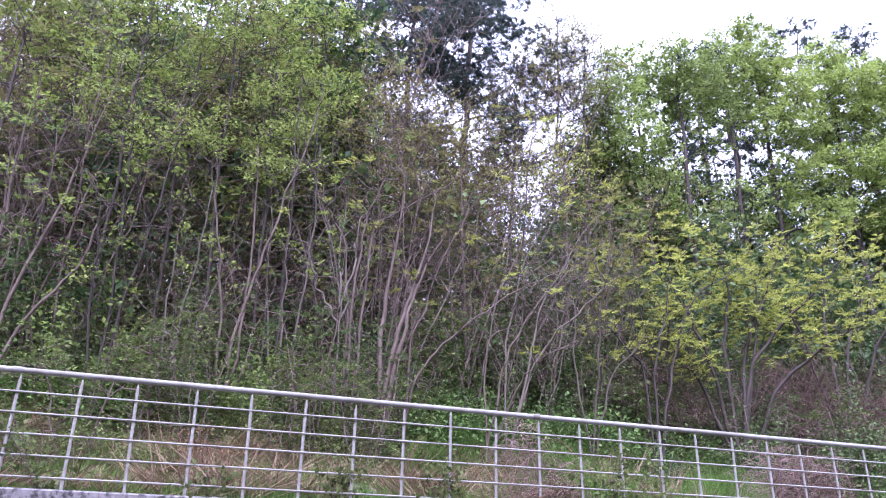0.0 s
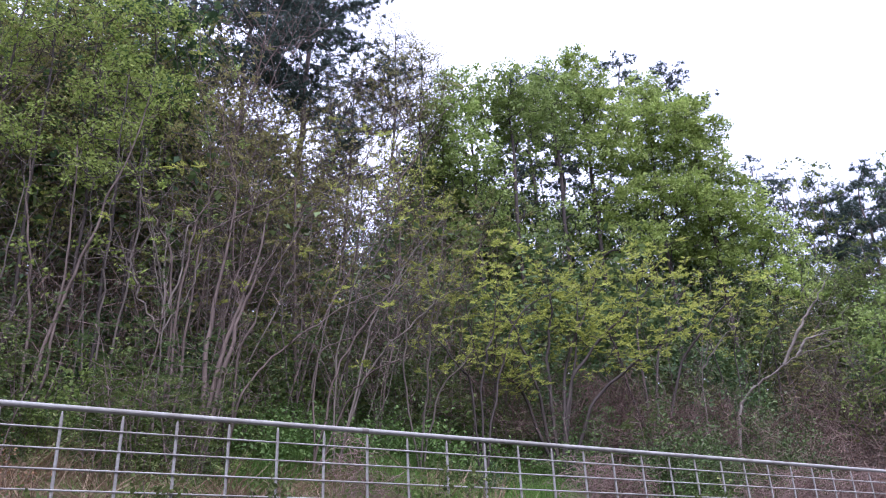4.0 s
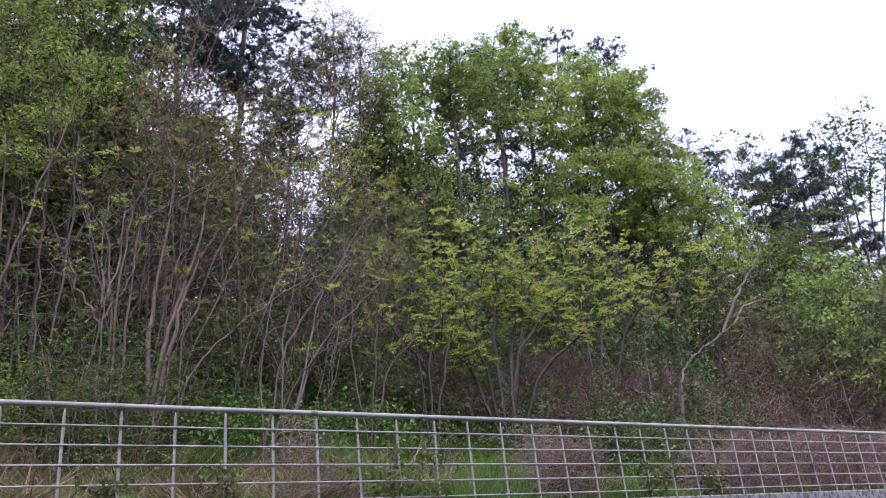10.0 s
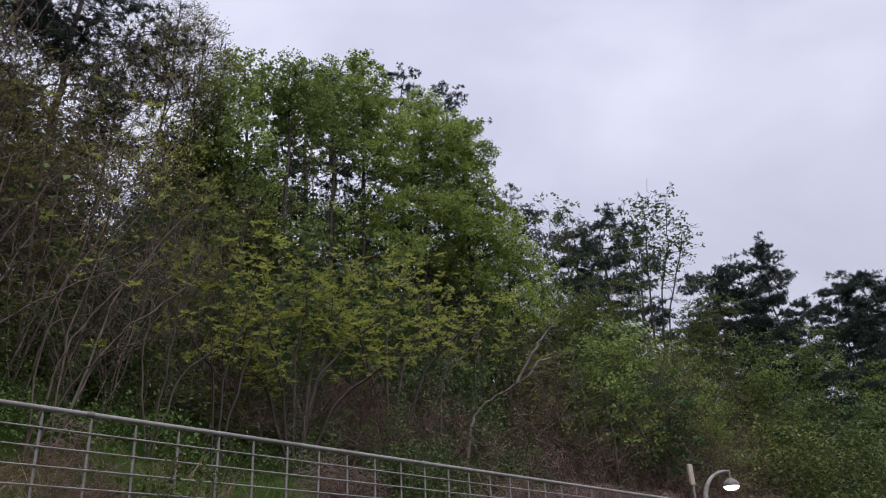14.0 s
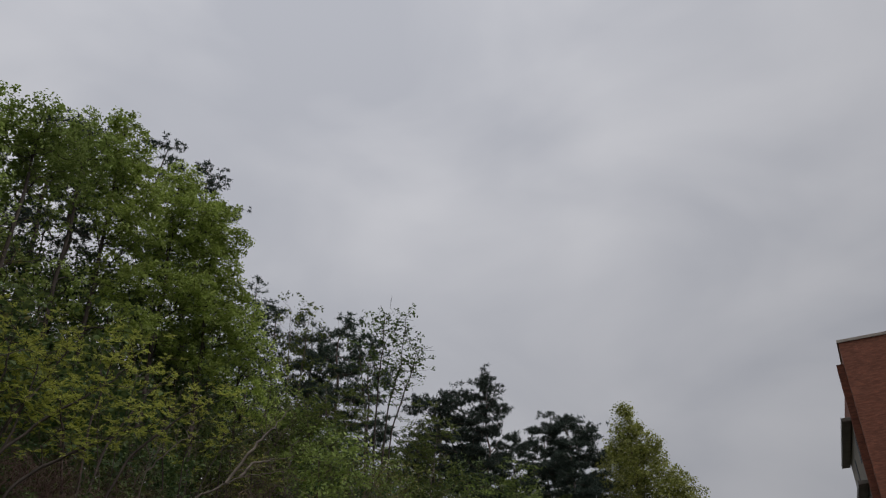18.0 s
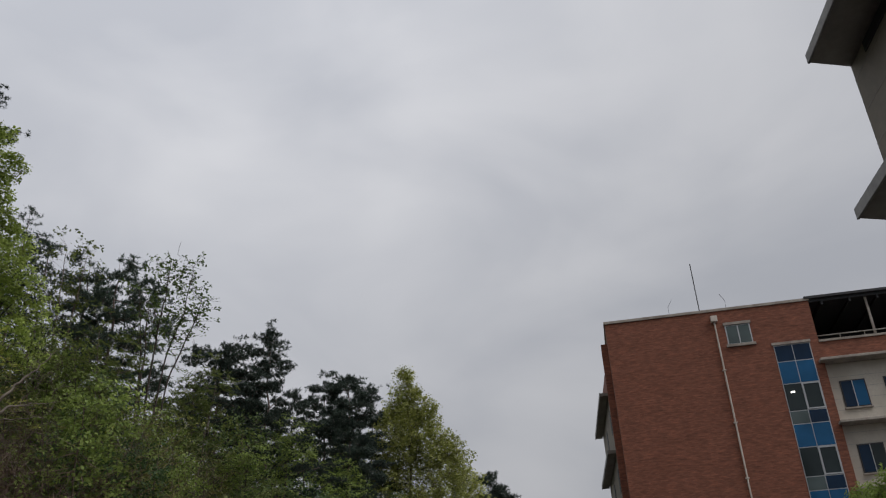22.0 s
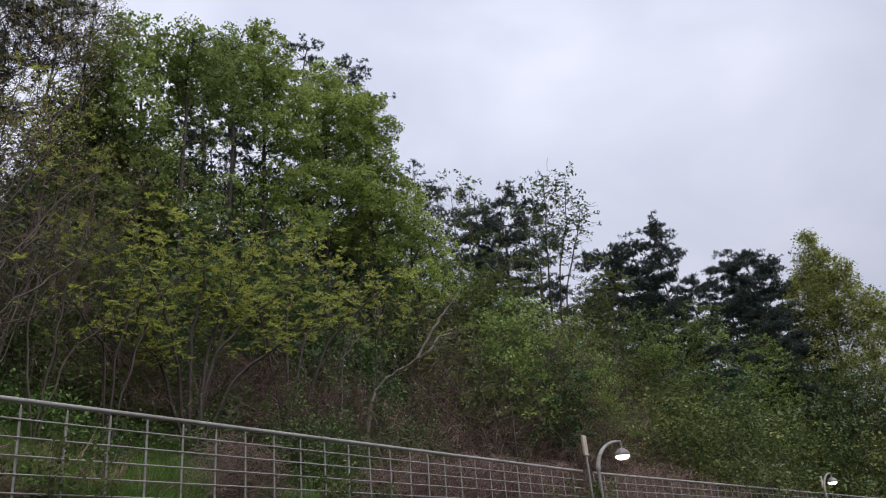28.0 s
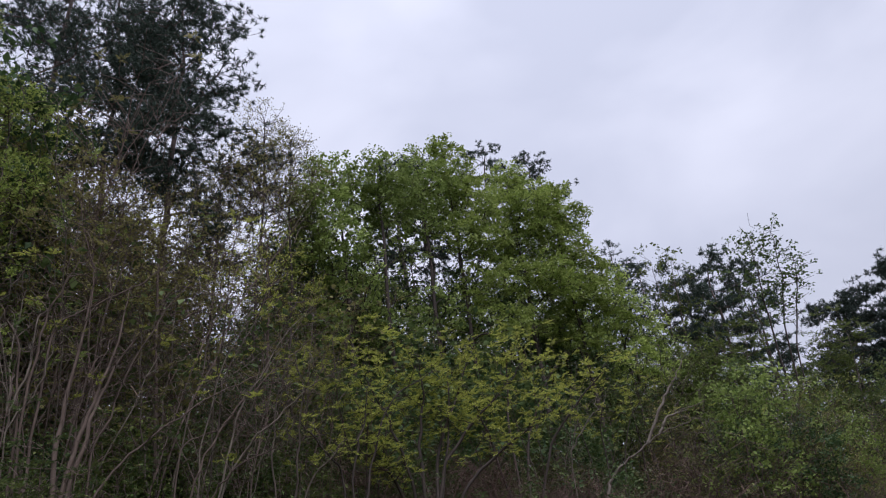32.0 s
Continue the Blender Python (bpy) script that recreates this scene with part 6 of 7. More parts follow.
field("undergrowth", "brown-green undergrowth on the slope behind the thicket", 70, -20, 31, 7.5, 14.0, (2, 0, 2, 1), 1.0, 1.8)
field("undergrowth", "deep green undergrowth below the tall trees", 60, 27, 60, 7.0, 14.0, (0, 1, 0, 3), 1.0, 1.7)
field("undergrowth", "green undergrowth along the end of the wood", 66, 60, 89, 2.0, 9.0, (3, 2, 5, 3, 2), 0.8, 1.4)
field("dead_brush", "brown dead brush among the young trees", 22, 50, 68, 2.2, 6.0, (6,), 0.9, 1.5)
field("undergrowth", "deep green growth on the crest", 46, 30, 54, 10.0, 17.0, (0, 1, 0, 3), 1.2, 1.9)
field("dead_brush", "brown dead brush under the yellow-green shrubs", 18, 33, 47, 5.0, 7.5, (6,), 0.6, 0.95)
field("dead_brush", "brown dead brush in the thicket", 24, -18, 31, 6.5, 10.0, (6,), 0.8, 1.4)
field("dead_brush", "brown dead brush along the fence", 20, 48, 78, 1.0, 4.0, (6,), 0.5, 0.9)
field("undergrowth", "deep green undergrowth between the bare stems", 44, -18, 31, 5.5, 9.0, (1, 0, 3, 1, 0), 0.5, 0.95)
field("low_herbs", "low bright green herbs on the bank", 90, -18, 37, 4.2, 6.8, (4,), 0.8, 1.5)
field("low_herbs", "low bright green herbs along the fence", 56, 36, 80, 1.2, 4.0, (4,), 0.6, 1.1)
field("undergrowth", "thick green growth round the foot of the pointed tree", 30, 75.5, 82.5, 0.8, 5.0, (3, 0, 5), 1.3, 1.9)
field("undergrowth", "dense green growth below the pointed tree", 76, 66, 88, 0.8, 5.0, (3, 0, 5, 3), 1.2, 1.7)


# slender leafy saplings between the bare stems
sapling_kinds = [thicket_meshes(240 + s, 3, h, fan, 22, TWIG, leaf, 0.6, 0.0, 0.12, "feather", 0.012, 0.15, 4, 0.45, 0.2)
                 for s, (h, leaf, fan) in enumerate([(2.2, LEAF_BUSH, 0.3), (2.8, LEAF_SHADE, 0.4), (1.6, LEAF_BUSH, 0.45)])]
for i in range(70):
    az = -18.0 + 62.0 * ((i * 0.618034) % 1.0)
    wood, crown = sapling_kinds[i % 3]
    m = at_az(az, behind=(2.0 if az < 13 else 4.5 if az < 36 else 2.5) + 6.0 * rng.random(), turn=rng.uniform(0, 360), scale=rng.uniform(0.7, 1.4))
    plant("sapling", m, "slender sapling with small green leaves", "sapling", "saplings of the undergrowth", wood, [crown], "stem", "leaf_spray")

# woods behind, up to the crest
back_kinds = []
for s, (h, leaf, n, per, size) in enumerate([(9.0, LEAF_DEEP, 110, 26, 0.18), (11.0, LEAF_SHADE, 110, 26, 0.18), (8.0, LEAF_FRESH, 110, 22, 0.16), (10.0, LEAF_OLIVE, 200, 3, 0.09), (9.0, LEAF_OLIVE, 150, 13, 0.105)]):
    g = np.random.default_rng(300 + s)
    sites = np.concatenate([np.array([0, 0, h * 0.76]) + ball(g, n // 2) * np.array([1.7, 1.7, h * 0.22]), np.array([0.3, 0, h * 0.46]) + ball(g, n // 2) * np.array([1.9, 1.9, h * 0.22])])
    stem = curved_stem(g, (0, 0, 0), (0.2, 0.1, h * 0.94), 10, 0.1)
    nodes, par, count = branch_out([stem], sites, 2, 0.3)
    wood = wood_mesh(nodes, par, count, 0.06, 0.007, BARK_BROWN, g, coarse=s != 3)
    v, f = sprays(g, sites, nodes[10:] - nodes[par[10:]], per, 0.5 if s < 3 else 0.4, size)
    back_kinds.append((wood, raw_mesh("crown", v, tris=f, material=leaf), h))
back_words = ("dark green woodland tree on the crest", "mid-green woodland tree on the crest", "fresh green woodland tree on the bank", "brownish half-bare woodland tree", "brownish-olive budding woodland tree")


def back_at(kind, az, behind, top):
    wood, crown, native = back_kinds[kind]
    return plant("woodland_tree", fitted(az, behind, top, native, rng.uniform(0, 360), 0.2, 1.7), back_words[kind], "tree", "woodland trees", wood, [crown])


for i in range(92):
    az = -18.0 + 47.0 * ((i * 0.618034) % 1.0)
    back_at((4, 3, 4, 0, 4, 3, 1, 4)[i % 8], az, 8.0 + 10.0 * rng.random(), woods_line(az) - 9.0 * rng.random())
for i in range(16):
    back_at((4, 3, 4, 0)[i % 4], -16.0 + 25.0 * ((i * 0.618034) % 1.0), 8.5 + 4.0 * rng.random(), 43.0 - 5.0 * rng.random())
for i in range(44):
    az = 24.0 + 33.0 * ((i * 0.618034) % 1.0)
    back_at((0, 1, 0, 3, 1)[i % 5], az, 9.5 + 9.0 * rng.random(), woods_line(az) - (1.2 if 31 < az < 43 else 0.4) - 4.5 * rng.random())
for i in range(72):
    az = 54.0 + 35.0 * ((i * 0.618034) % 1.0)
    back_at(((1, 3, 2, 0, 3, 1, 2, 0) if az < 76 else (1, 0, 1, 0, 2, 1, 1, 0))[i % 8], az, 1.5 + 7.5 * rng.random(), woods_line(az) - (6.5 if az < 76 else 4.0) * rng.random())


# ---- grass ----
def blades(seed, count, x0, x1, d0, d1, length, width, material, name, label, patch=0.0, thr=0.0, lay=0.45, up=1.0):
    rng = np.random.default_rng(seed)
    tufts = count // 28
    cx, cd = rng.uniform(x0, x1, tufts), rng.uniform(d0, d1, tufts)
    lean_t = rng.normal(0, lay, (tufts, 2))
    size_t = rng.uniform(0.5, 1.4, tufts)
    own = np.repeat(np.arange(tufts), 28)
    count = len(own)
    x = cx[own] + rng.normal(0, 0.10, count)
    d = np.maximum(cd[own] + rng.normal(0, 0.10, count), 0.12)
    if patch:
        keep = np.sin(x * patch + 1.3 * np.sin(d * 0.9)) + np.sin(d * patch * 1.7 + x * 0.8 + seed) > thr
        x, d, own = x[keep], d[keep], own[keep]
    y = bank_line(x) + d
    z = ground_height(x, y)
    n = len(x)
    o = np.stack([x, y, z - 0.02], axis=-1)
    dr = unit(np.concatenate([rng.normal(0, 0.35, (n, 2)) + lean_t[own], np.full((n, 1), up)], axis=1))
    sd = unit(np.cross(dr, rng.normal(0, 1, (n, 3)))) * width
    L = (length * size_t[own] * rng.uniform(0.6, 1.2, n))[:, None]
    V = np.stack([o - sd, o + sd, o + dr * L], axis=1).reshape(-1, 3)
    T = np.arange(n * 3).reshape(-1, 3)
    ob = new(name, raw_mesh(name, V, tris=T, material=material))
    tagged(ob, label, "grass", kind="stuff")


blades(401, 90000, -6, 45, 0.1, 11, 0.26, 0.008, GRASS, "grass", "fresh green grass on the bank", 0.7, -0.6)
blades(404, 90000, 2.5, 10.5, 0.1, 8, 0.24, 0.008, GRASS, "grass", "bright green grass of the clearing behind the fence")
blades(408, 30000, 5.2, 10.0, 0.15, 3.2, 0.34, 0.009, GRASS, "grass", "tall bright green grass behind the fence")
blades(409, 50000, 0.5, 9.0, 2.4, 7.5, 0.30, 0.009, GRASS, "grass", "green grass on the slope under the thicket")
blades(405, 16000, -7, 22, 0.08, 0.5, 0.20, 0.007, GRASS, "grass", "strip of green grass along the wall's coping")
blades(402, 22000, 10, 48, 0.3, 6, 0.45, 0.007, STRAW, "dry_grass", "tall dry straw-coloured grass behind the fence", 1.1, 0.0, 0.8)
blades(403, 30000, -7, 6.5, 0.35, 4.6, 0.50, 0.010, STRAW, "dry_grass", "matted dry straw-coloured grass under the thicket", 1.6, -0.4, 1.3, 0.7)
blades(406, 14000, -7, 8.0, 0.3, 3.6, 0.75, 0.011, STRAW, "dry_grass", "fallen golden grass stalks criss-crossing behind the fence", 1.9, 0.2, 1.6, 0.8)
blades(407, 40000, -7, 5.0, 0.1, 4.6, 0.20, 0.008, GRASS, "grass", "short green grass between the dry stalks", 1.3, -0.2)


# ---- dead vines hanging over the fence ----
def vine_tangle(seed, x, w, h, count, label, drop=0.0):
    rng = np.random.default_rng(seed)
    y, z = float(bank_line(x)), float(kerb_height(x))
    o = np.stack([rng.normal(0, w * 0.45, count), rng.uniform(0.0, 0.42, count), rng.uniform(0.1, h, count)], axis=-1)
    d = rng.normal(0, 1, (count, 3)) * np.array([1, 0.22, 0.55])
    g = grow(rng, o, d, rng.uniform(0.4, 1.3, count), rng.uniform(0.003, 0.006, count), 9, 0.5, -0.12, 0.5)
    g[0][:, :, 1] = np.abs(g[0][:, :, 1]) + 0.03
    g[0][:, :, 2] = np.minimum(g[0][:, :, 2], h + 0.12)
    v, q = tubes([g], 3)
    ob = new("dead_vine", raw_mesh("dead_vine", v, quads=q, material=VINE, smooth=True))
    ob.matrix_basis = pose(x, y, z, 0, 0, 5)
    tagged(ob, label, "vine", "dead vines on the fence", "stuff")


for k, (x, w, h, n) in enumerate([(8.3, 0.42, 1.05, 340), (8.9, 0.40, 0.95, 280), (4.1, 0.22, 1.1, 120), (4.5, 0.4, 0.6, 110), (12.0, 0.5, 0.8, 280), (13.2, 0.6, 1.1, 460), (14.3, 0.6, 1.05, 400), (15.6, 0.6, 1.2, 460), (16.8, 0.6, 1.25, 500), (18.2, 0.7, 1.2, 500), (19.6, 0.6, 1.3, 500), (22.6, 0.8, 1.2, 460), (23.9, 0.8, 1.4, 460), (25.4, 0.9, 1.6, 300), (27.2, 0.9, 1.5, 280), (29.4, 1.0, 1.4, 260), (32.0, 1.1, 1.3, 240)]):
    vine_tangle(500 + k, x, w, h, n, "tangle of dead pinkish-brown vines over the fence")


# green creepers that climb the fence
def creeper(seed, x, w, h, count, label="small leafy green creeper climbing the fence", out=0.0):
    rng = np.random.default_rng(seed)
    y, z = float(bank_line(x)), float(kerb_height(x))
    ob = thing("creeper", pose(x, y - out, z, 0, 0, 5), label, "creeper", "creepers on the fence")
    k = 7
    o = np.stack([rng.normal(0, w * 0.3, k), rng.uniform(-0.05, 0.12, k), np.full(k, -0.05)], axis=-1)
    g = grow(rng, o, np.stack([rng.normal(0, 0.4, k), np.zeros(k), np.ones(k)], axis=-1), h * rng.uniform(0.6, 1.1, k), np.full(k, 0.006), 7, 0.2, 0.1, 0.6)
    for i in range(k):
        v, q = tubes([(g[0][i:i + 1], g[1][i:i + 1])], 3)
        piece("stem", raw_mesh("stem", v, quads=q, material=TWIG, smooth=True), ob)
    sites = g[0][:, 1:].reshape(-1, 3)
    v, f3 = leaves(rng, sites, max(1, count // len(sites)), w * 0.42, 0.075, 0.3, squash=(1, 0.4, 0.7))
    tagged(piece("foliage", raw_mesh("foliage", v, tris=f3, material=LEAF_BUSH), ob), kind="stuff")


for k, (x, w, h, n) in enumerate([(-1.45, 0.22, 1.0, 170), (1.62, 0.26, 0.6, 260), (2.85, 0.3, 0.75, 260), (5.2, 0.3, 1.1, 420), (5.9, 0.3, 0.9, 260), (10.2, 0.3, 0.75, 260), (11.8, 0.35, 0.6, 320), (20.2, 0.45, 1.35, 420), (0.2, 0.3, 0.4, 160), (-3.0, 0.4, 0.8, 300), (18.3, 0.35, 0.8, 260)]):
    creeper(560 + k, x, w, h, n)
creeper(590, 20.66, 0.30, 1.25, 900, "leafy green creeper wrapped round the lamp pole", 0.36)
creeper(591, 20.45, 0.26, 0.9, 420, "leafy green creeper at the foot of the lamp pole", 0.34)


# ---- brick building ----
TAN_STONE = surface("tan_coping_stone", (0.30, 0.265, 0.225), (0.43, 0.385, 0.335), 6, (1, 1, 1), 0.85, 0, 0.3, 0.006, stain=(0.26, 0.22, 0.19), stain_scale=1.2)


def make_brick_building():
    X = 48.0
    b = thing("brick_building", pose(X, 0, 0), "red brick school building with a blue stair window and beige wing", "building")
    box("brick_wall", (0.0, -12.75, -0.2), (9.0, -1.22, 20.62), BRICK, b, "red brick end wall")
    box("coping", (-0.07, -12.80, 20.62), (9.0, -1.15, 20.77), TAN_STONE, b)
    box("brick_return", (1.2, -1.215, -0.2), (2.4, -0.85, 19.85), BRICK, b, "red brick return wall")
    # rain pipe
    p = piece("downpipe", tube_between("downpipe", (-0.10, -7.40, 0.2), (-0.10, -7.40, 19.95), 0.05, PIPE, 10), b, "cream rain pipe")
    box("hopper", (-0.30, -7.58, 19.92), (-0.002, -7.22, 20.28), PIPE, p, "", 0.02)
    for z in range(2, 20, 3):
        box("bracket", (-0.17, -7.50, z), (-0.002, -7.30, z + 0.06), PIPE, p)
    # small high window
    w = box("window", (-0.015, -9.31, 18.47), (0.0, -7.92, 19.70), ALU, b)
    box("sill", (-0.14, -9.42, 18.36), (-0.002, -7.82, 18.50), TAN_STONE, w)
    box("lintel", (-0.09, -9.38, 19.68), (-0.002, -7.86, 19.84), TAN_STONE, w)
    for ya, yb in ((-9.24, -8.65), (-8.58, -7.99)):
        box("pane", (-0.03, ya, 18.56), (-0.017, yb, 19.62), GLASS_PALE, w)
    # second rain pipe on the beige wing
    q = piece("downpipe", tube_between("downpipe", (0.24, -18.05, 0.2), (0.24, -18.05, 16.62), 0.05, PIPE, 10), b, "cream rain pipe")
    box("hopper", (0.08, -18.22, 16.58), (0.34, -17.88, 16.84), PIPE, q, "", 0.02)
    # stair window: stacked panes
    s = box("stair_window", (-0.02, -12.25, 3.0), (0.0, -10.30, 18.15), ALU, b, "tall stair window in blue and clear panes")
    box("stair_lintel", (-0.10, -12.30, 18.15), (-0.002, -10.22, 18.30), TAN_STONE, s)
    rows = [(17.16, 18.12, (GLASS_NAVY, GLASS_NAVY)), (15.88, 17.16, (GLASS_BLUE, GLASS_BLUE))]
    z = 15.88
    while z > 4:
        rows += [(z - 1.54, z, (GLASS_DARK, GLASS_DARK)), (z - 2.26, z - 1.54, (GLASS_PALE, GLASS_NAVY)), (z - 3.52, z - 2.26, (GLASS_BLUE, GLASS_BLUE))]
        z -= 3.52
    for za, zb, (ga, gb) in rows:
        box("pane", (-0.035, -11.25, za + 0.025), (-0.022, -10.34, zb - 0.025), ga, s)
        box("pane", (-0.035, -12.20, za + 0.025), (-0.022, -11.295, zb - 0.025), gb, s)
    lit = piece("stair_lamp", lathe("stair_lamp", [(0.0, 0.0), (0.10, 0.0), (0.13, -0.05), (0.0, -0.07)], LIT, (-0.06, -10.72, 15.42)), s, "lit round stair lamp")
    for zo in (15.88, 12.36, 8.84):
        fr = box("sash", (-0.06, -12.22, zo - 1.5), (-0.037, -11.28, zo - 1.43), ALU, s)
        for lo, hi in (((-0.06, -12.22, zo - 0.09), (-0.037, -11.28, zo - 0.03)), ((-0.06, -12.22, zo - 1.43), (-0.037, -12.15, zo - 0.09)), ((-0.06, -11.35, zo - 1.43), (-0.037, -11.28, zo - 0.09))):
            box("sash_bar", lo, hi, ALU, s)
    # beige wing
    box("beige_wall", (0.35, -34.0, -0.2), (9.0, -12.75, 16.85), CLADDING, b, "beige stone-clad wall")
    for zz in np.arange(1.2, 16.6, 0.62):
        box("joint", (0.342, -34.0, float(zz)), (0.352, -12.75, float(zz) + 0.014), FASCIA, b)
    for ye in (16.86, 13.36, 9.86, 6.36):
        box("ledge", (-0.55, -34.0, ye), (0.5, -12.45 if ye > 16 else -12.62, ye + 0.15), TAN_STONE, b, "projecting tan stone ledge", 0.02)
    box("brick_parapet", (0.05, -34.0, 17.08), (0.45, -12.75, 18.10), BRICK, b, "brick parapet")
    box("parapet_coping", (-0.03, -34.0, 18.10), (0.53, -12.75, 18.22), TAN_STONE, b)
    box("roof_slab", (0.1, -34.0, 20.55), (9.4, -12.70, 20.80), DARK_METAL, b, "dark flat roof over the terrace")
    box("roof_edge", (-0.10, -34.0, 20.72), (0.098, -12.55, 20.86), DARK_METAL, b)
    # rafters and back wall carry the terrace recess's shade in their dark colour
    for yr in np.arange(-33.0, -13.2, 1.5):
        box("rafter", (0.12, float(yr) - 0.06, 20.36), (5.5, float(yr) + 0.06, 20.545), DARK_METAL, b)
    box("terrace_back", (5.5, -34.0, 16.85), (5.8, -12.75, 20.55), DARK_METAL, b, "wall behind the terrace with the recess shade in its colour")
    for yc in (-15.9, -20.4, -24.9, -29.4):
        box("terrace_column", (0.30, yc - 0.06, 18.22), (0.42, yc + 0.06, 20.55), TAN_STONE, b)
    for yc in np.arange(-33.5, -12.9, 1.3):
        box("rail_post", (0.20, float(yc) - 0.02, 18.22), (0.24, float(yc) + 0.02, 18.50), STEEL_DULL, b)
    box("terrace_rail", (0.19, -34.0, 18.50), (0.25, -12.75, 18.55), STEEL_DULL, b)
    for zt in (15.85, 12.33, 8.81, 5.3):
        for k in range(8):
            ya = -13.30 - 2.28 * k
            wn = box("window", (0.30, ya - 1.33, zt - 1.53), (0.348, ya, zt), DARK_METAL, b)
            box("pane", (0.285, ya - 0.62, zt - 1.46), (0.298, ya - 0.07, zt - 0.07), GLASS_NAVY, wn)
            box("pane", (0.275, ya - 1.26, zt - 1.46), (0.298, ya - 0.66, zt - 0.07), GLASS_BLUE if zt > 15 or k % 2 else GLASS_DARK, wn)
            box("sash_bar", (0.265, ya - 0.66, zt - 1.50), (0.299, ya - 0.62, zt - 0.03), ALU, wn)
            box("sill", (0.20, ya - 1.38, zt - 1.60), (0.349, ya + 0.05, zt - 1.53), TAN_STONE, wn)
    # north face with deep eaves
    turn = pose(2.45, -0.90, 0, 0, 0, 3.6)
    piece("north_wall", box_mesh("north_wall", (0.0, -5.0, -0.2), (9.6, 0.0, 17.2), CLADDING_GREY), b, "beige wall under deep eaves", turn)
    piece("north_parapet", box_mesh("north_parapet", (0.0, -5.0, 17.2), (9.65, 0.03, 18.5), BRICK), b, "brick parapet", turn)
    for ze in (17.05, 13.6, 10.2, 6.7, 3.2):
        piece("eave", box_mesh("eave", (0.0, 0.032, ze), (9.9, 0.50, ze + 0.20), SOFFIT, 0.015), b, "dark projecting eave", turn)
        for k in range(2):
            piece("window", box_mesh("window", (0.5 + 4.6 * k, 0.004, ze - 2.1), (1.2 + 4.6 * k, 0.03, ze - 0.75), DARK_METAL), b, "", turn)
        piece("fascia", box_mesh("fascia", (-0.02, 0.502, ze - 0.02), (9.92, 0.54, ze + 0.22), FASCIA), b, "", turn)
    return b


make_brick_building()

# lightning rod and thin aerials on the roof
rod = thing("lightning_rod", pose(48.9, -6.85, 20.62), "thin steel lightning rod on the brick roof", "lightning rod")
piece("rod", tube_between("rod", (0, 0, 0), (0, 0, 3.65), 0.03, DARK_METAL, 6), rod)
for yy, lean in ((-1.55, 32), (1.75, -38)):
    piece("aerial", tube_between("aerial", (0, yy, 1.0), (0, yy + 0.45 * math.sin(radians(lean)), 1.45), 0.012, DARK_METAL, 5), rod)
    piece("aerial_mast", tube_between("aerial_mast", (0, yy, 0), (0, yy, 1.02), 0.008, DARK_METAL, 5), rod)
piece("rod_base", tube_between("rod_base", (0, 0, 0), (0, 0, 0.5), 0.06, DARK_METAL, 6), rod)


# ---- wing beside the camera, with deep eaves at each storey ----
def make_near_wing():
    w = thing("classroom_wing", pose(14.66, -5.85, 0, 0, 0, 4.5), "taupe-clad school wing with deep dark eaves", "building")
    tops = [5.17, 8.67, 12.17, 15.67]
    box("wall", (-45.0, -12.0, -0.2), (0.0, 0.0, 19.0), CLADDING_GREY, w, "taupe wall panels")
    for zz in np.arange(0.6, 18.9, 0.75):
        box("groove", (-45.0, -0.002, float(zz)), (0.003, 0.004, float(zz) + 0.018), SOFFIT, w)
        box("groove", (-0.002, -12.0, float(zz)), (0.004, -0.002, float(zz) + 0.018), SOFFIT, w)
    for zt in tops:
        V = [(-45, 0.006, zt + 0.02), (-0.02, 0.006, zt + 0.02), (-0.29, 0.86, zt + 0.02), (-45, 0.86, zt + 0.02),
             (-45, 0.006, zt + 0.20), (-0.02, 0.006, zt + 0.20), (-0.29, 0.86, zt + 0.20), (-45, 0.86, zt + 0.20)]
        Q = [(0, 3, 2, 1), (4, 5, 6, 7), (0, 1, 5, 4), (1, 2, 6, 5), (2, 3, 7, 6), (3, 0, 4, 7)]
        e = piece("eave", raw_mesh("eave", V, quads=Q, material=SOFFIT), w, "dark soffit")
        box("fascia", (-45.0, 0.862, zt), (-0.28, 0.91, zt + 0.22), FASCIA, e, "grey fascia board", 0.008)
        # thin dark strip along the wall, just below each eave
        box("eave_strip", (-45.0, 0.006, zt - 0.22), (-0.75, 0.03, zt + 0.0), DARK_METAL, w, "dark strip along the wall just below the eave")
    box("roof_edge", (-45.2, -12.2, 19.0), (0.2, 0.25, 19.3), FASCIA, w)


make_near_wing()

# round-headed trees in front of the brick building
crowned_tree(601, 106.4, 0, [(106.4, 9.0, 0.9, 70), (105.4, 8.2, 0.9, 60), (107.4, 8.2, 1.0, 60), (106.4, 6.8, 1.2, 60)], "leafy green tree standing before the brick building", "yard_tree", "yard trees", 0.1, BARK_BROWN, LEAF_FRESH, 0.11, 36, 0.26, 0.9, dist=31.0)
crowned_tree(602, 109.4, 0, [(109.6, 10.4, 1.1, 90), (108.4, 9.4, 1.1, 80), (110.8, 9.6, 1.2, 80), (109.4, 7.6, 1.4, 80)], "leafy green tree standing before the brick building", "yard_tree", "yard trees", 0.12, BARK_BROWN, LEAF_FRESH, 0.11, 36, 0.26, 0.9, dist=30.0)


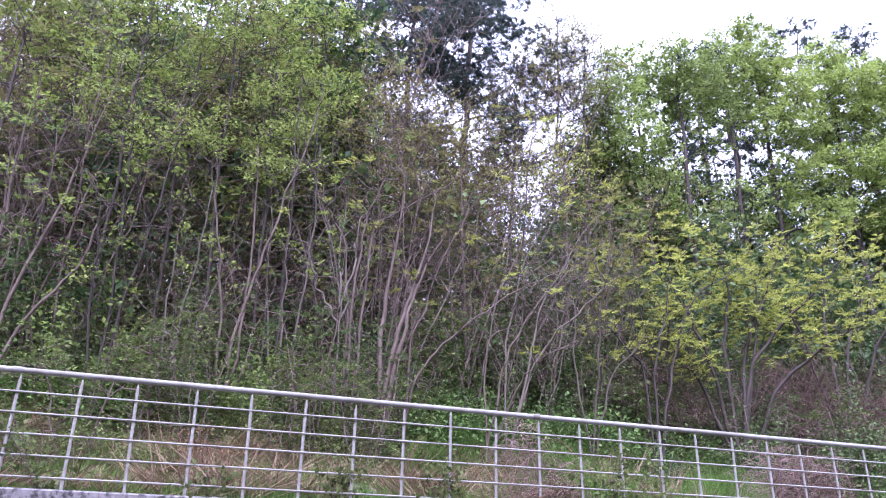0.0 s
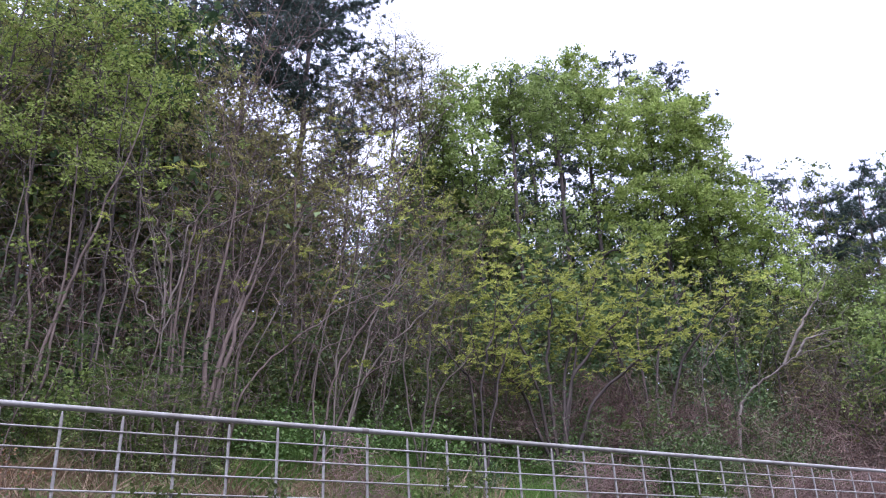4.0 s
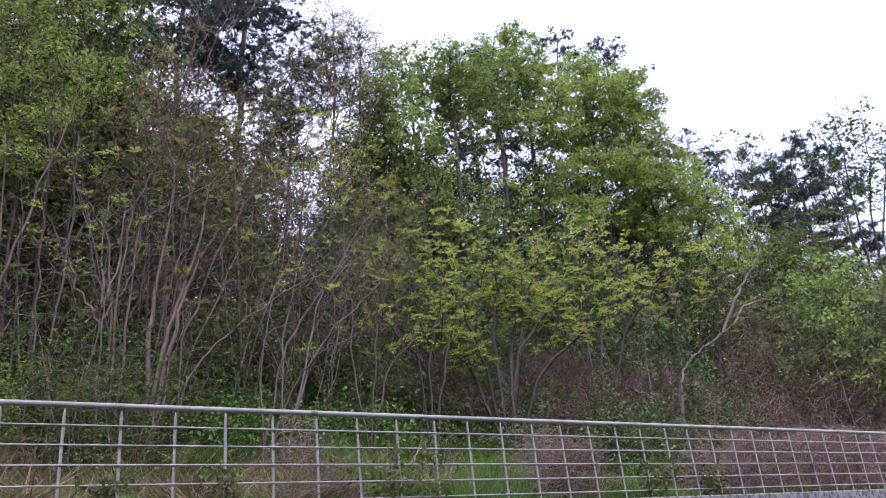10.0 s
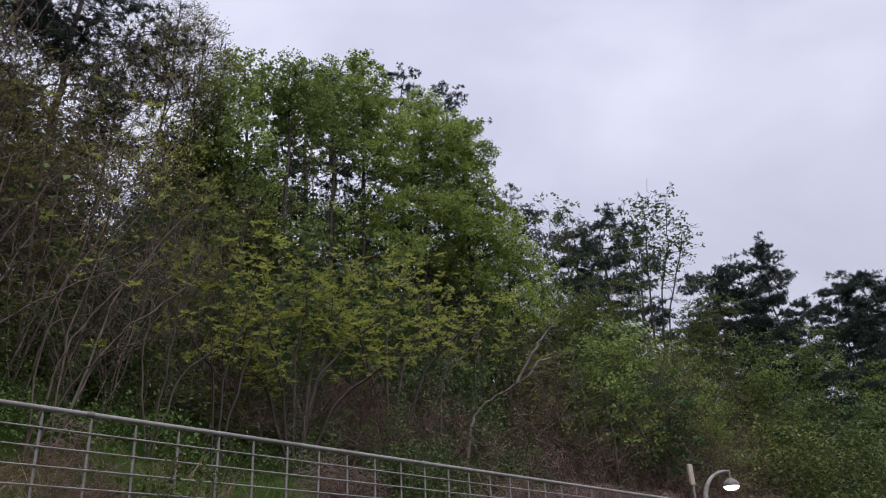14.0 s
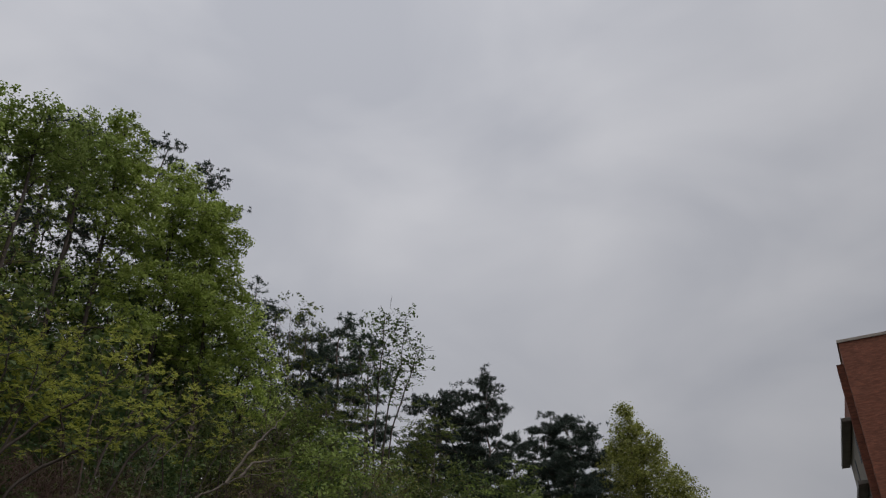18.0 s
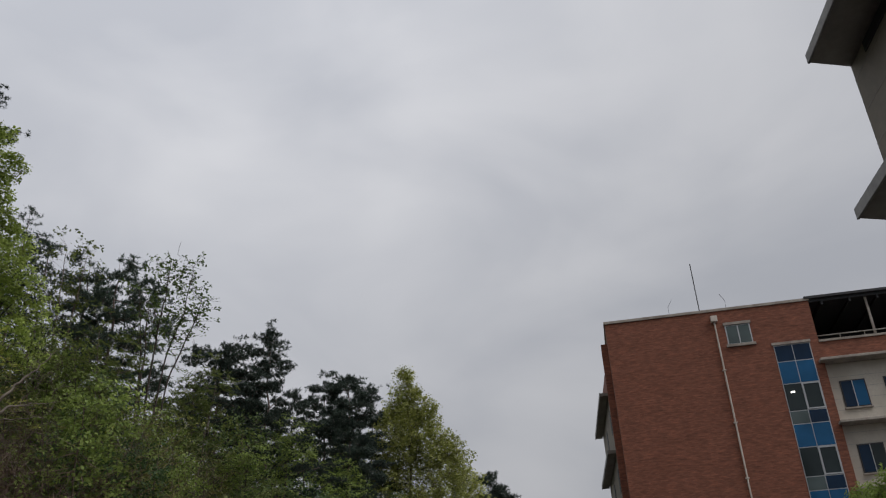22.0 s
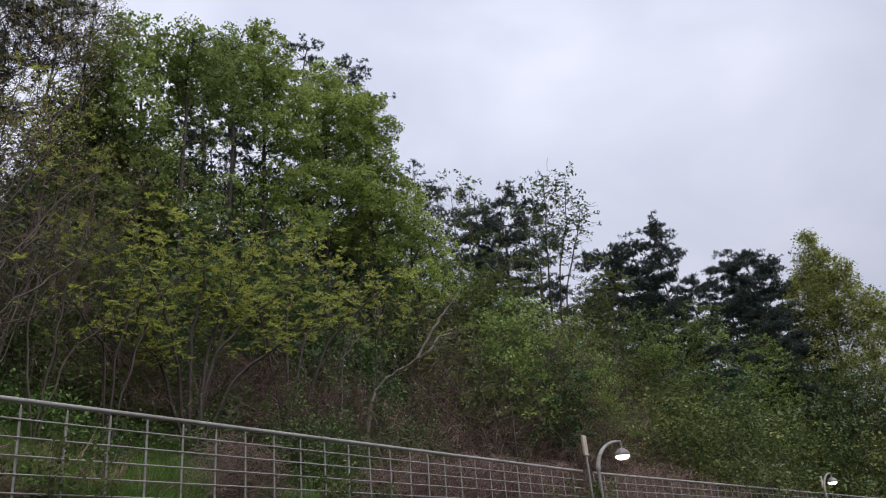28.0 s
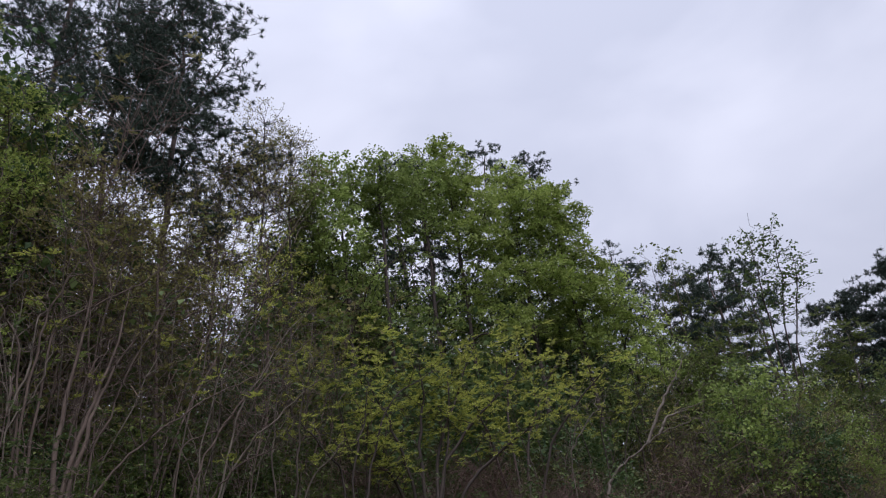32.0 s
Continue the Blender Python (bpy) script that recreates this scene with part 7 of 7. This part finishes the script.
# ---- far end: painted gate, small house, lamp pole and cables ----
RED_PAINT = surface("faded_red_paint", (0.21, 0.065, 0.07), (0.30, 0.10, 0.105), 7, (1, 1, 1), 0.7, 0, 0.1, 0.003, stain=(0.24, 0.12, 0.12), stain_scale=1.4)
gz = float(ground_height(70.0, 2.0))
gate = thing("gate", pose(70.0, 2.1, gz), "faded red painted timber gate frame", "gate")
for yy in (0.0, -2.3):
    piece("post", box_mesh("post", (-0.14, yy - 0.14, -0.3), (0.14, yy + 0.14, 11.15 - gz), RED_PAINT, 0.02), gate)
piece("beam", box_mesh("beam", (-0.2, -2.75, 11.15 - gz), (0.2, 0.6, 11.42 - gz), RED_PAINT, 0.03), gate)
piece("lower_beam", box_mesh("lower_beam", (-0.1, -2.15, 10.55 - gz), (0.1, -0.15, 10.68 - gz), RED_PAINT, 0.02), gate)

hz = float(ground_height(80.0, 1.0))
house = thing("house", pose(80.0, 0.0, hz), "small grey flat-roofed house behind the gate", "house")
box("wall", (0, -3.0, -0.3), (6.0, 2.6, 11.75 - hz), CLADDING, house)
box("roof", (-0.4, -3.3, 11.75 - hz), (6.4, 3.0, 12.05 - hz), FASCIA, house)
hw = box("window", (-0.03, -2.2, 9.6 - hz), (0.0, 0.9, 11.0 - hz), ALU, house)
box("pane", (-0.05, -2.1, 9.68 - hz), (-0.032, -0.7, 10.92 - hz), GLASS_DARK, hw)
box("pane", (-0.05, -0.6, 9.68 - hz), (-0.032, 0.8, 10.92 - hz), GLASS_DARK, hw)

px, py = 69.0, 1.2
pz = float(ground_height(px, py))
pole = thing("lamp_pole", pose(px, py, pz), "grey steel pole with a short bracket", "pole")
piece("pole", tube_between("pole", (0, 0, -0.2), (0, 0, 11.45 - pz), 0.06, STEEL_DULL, 8), pole)
piece("bracket", tube_between("bracket", (0, 0, 11.42 - pz), (0, 0.55, 11.62 - pz), 0.04, STEEL_DULL, 6), pole)


def cable(a, b, sag):
    t = np.linspace(0, 1, 14)
    pts = np.array(a)[None] + t[:, None] * (np.array(b) - np.array(a))[None]
    pts[:, 2] -= sag * 4 * t * (1 - t)
    v, q = tubes([(pts[None], np.full((1, 14), 0.022))], 5)
    tagged(new("overhead_cable", raw_mesh("overhead_cable", v, quads=q, material=DARK_METAL, smooth=True)), "thin black overhead cable strung past the trees", "cable", "overhead cables")


cable((69.0, 1.2, 11.2), (72.0, 9.5, 12.3), 0.25)
cable((69.0, 1.2, 10.9), (72.0, 9.5, 12.0), 0.25)
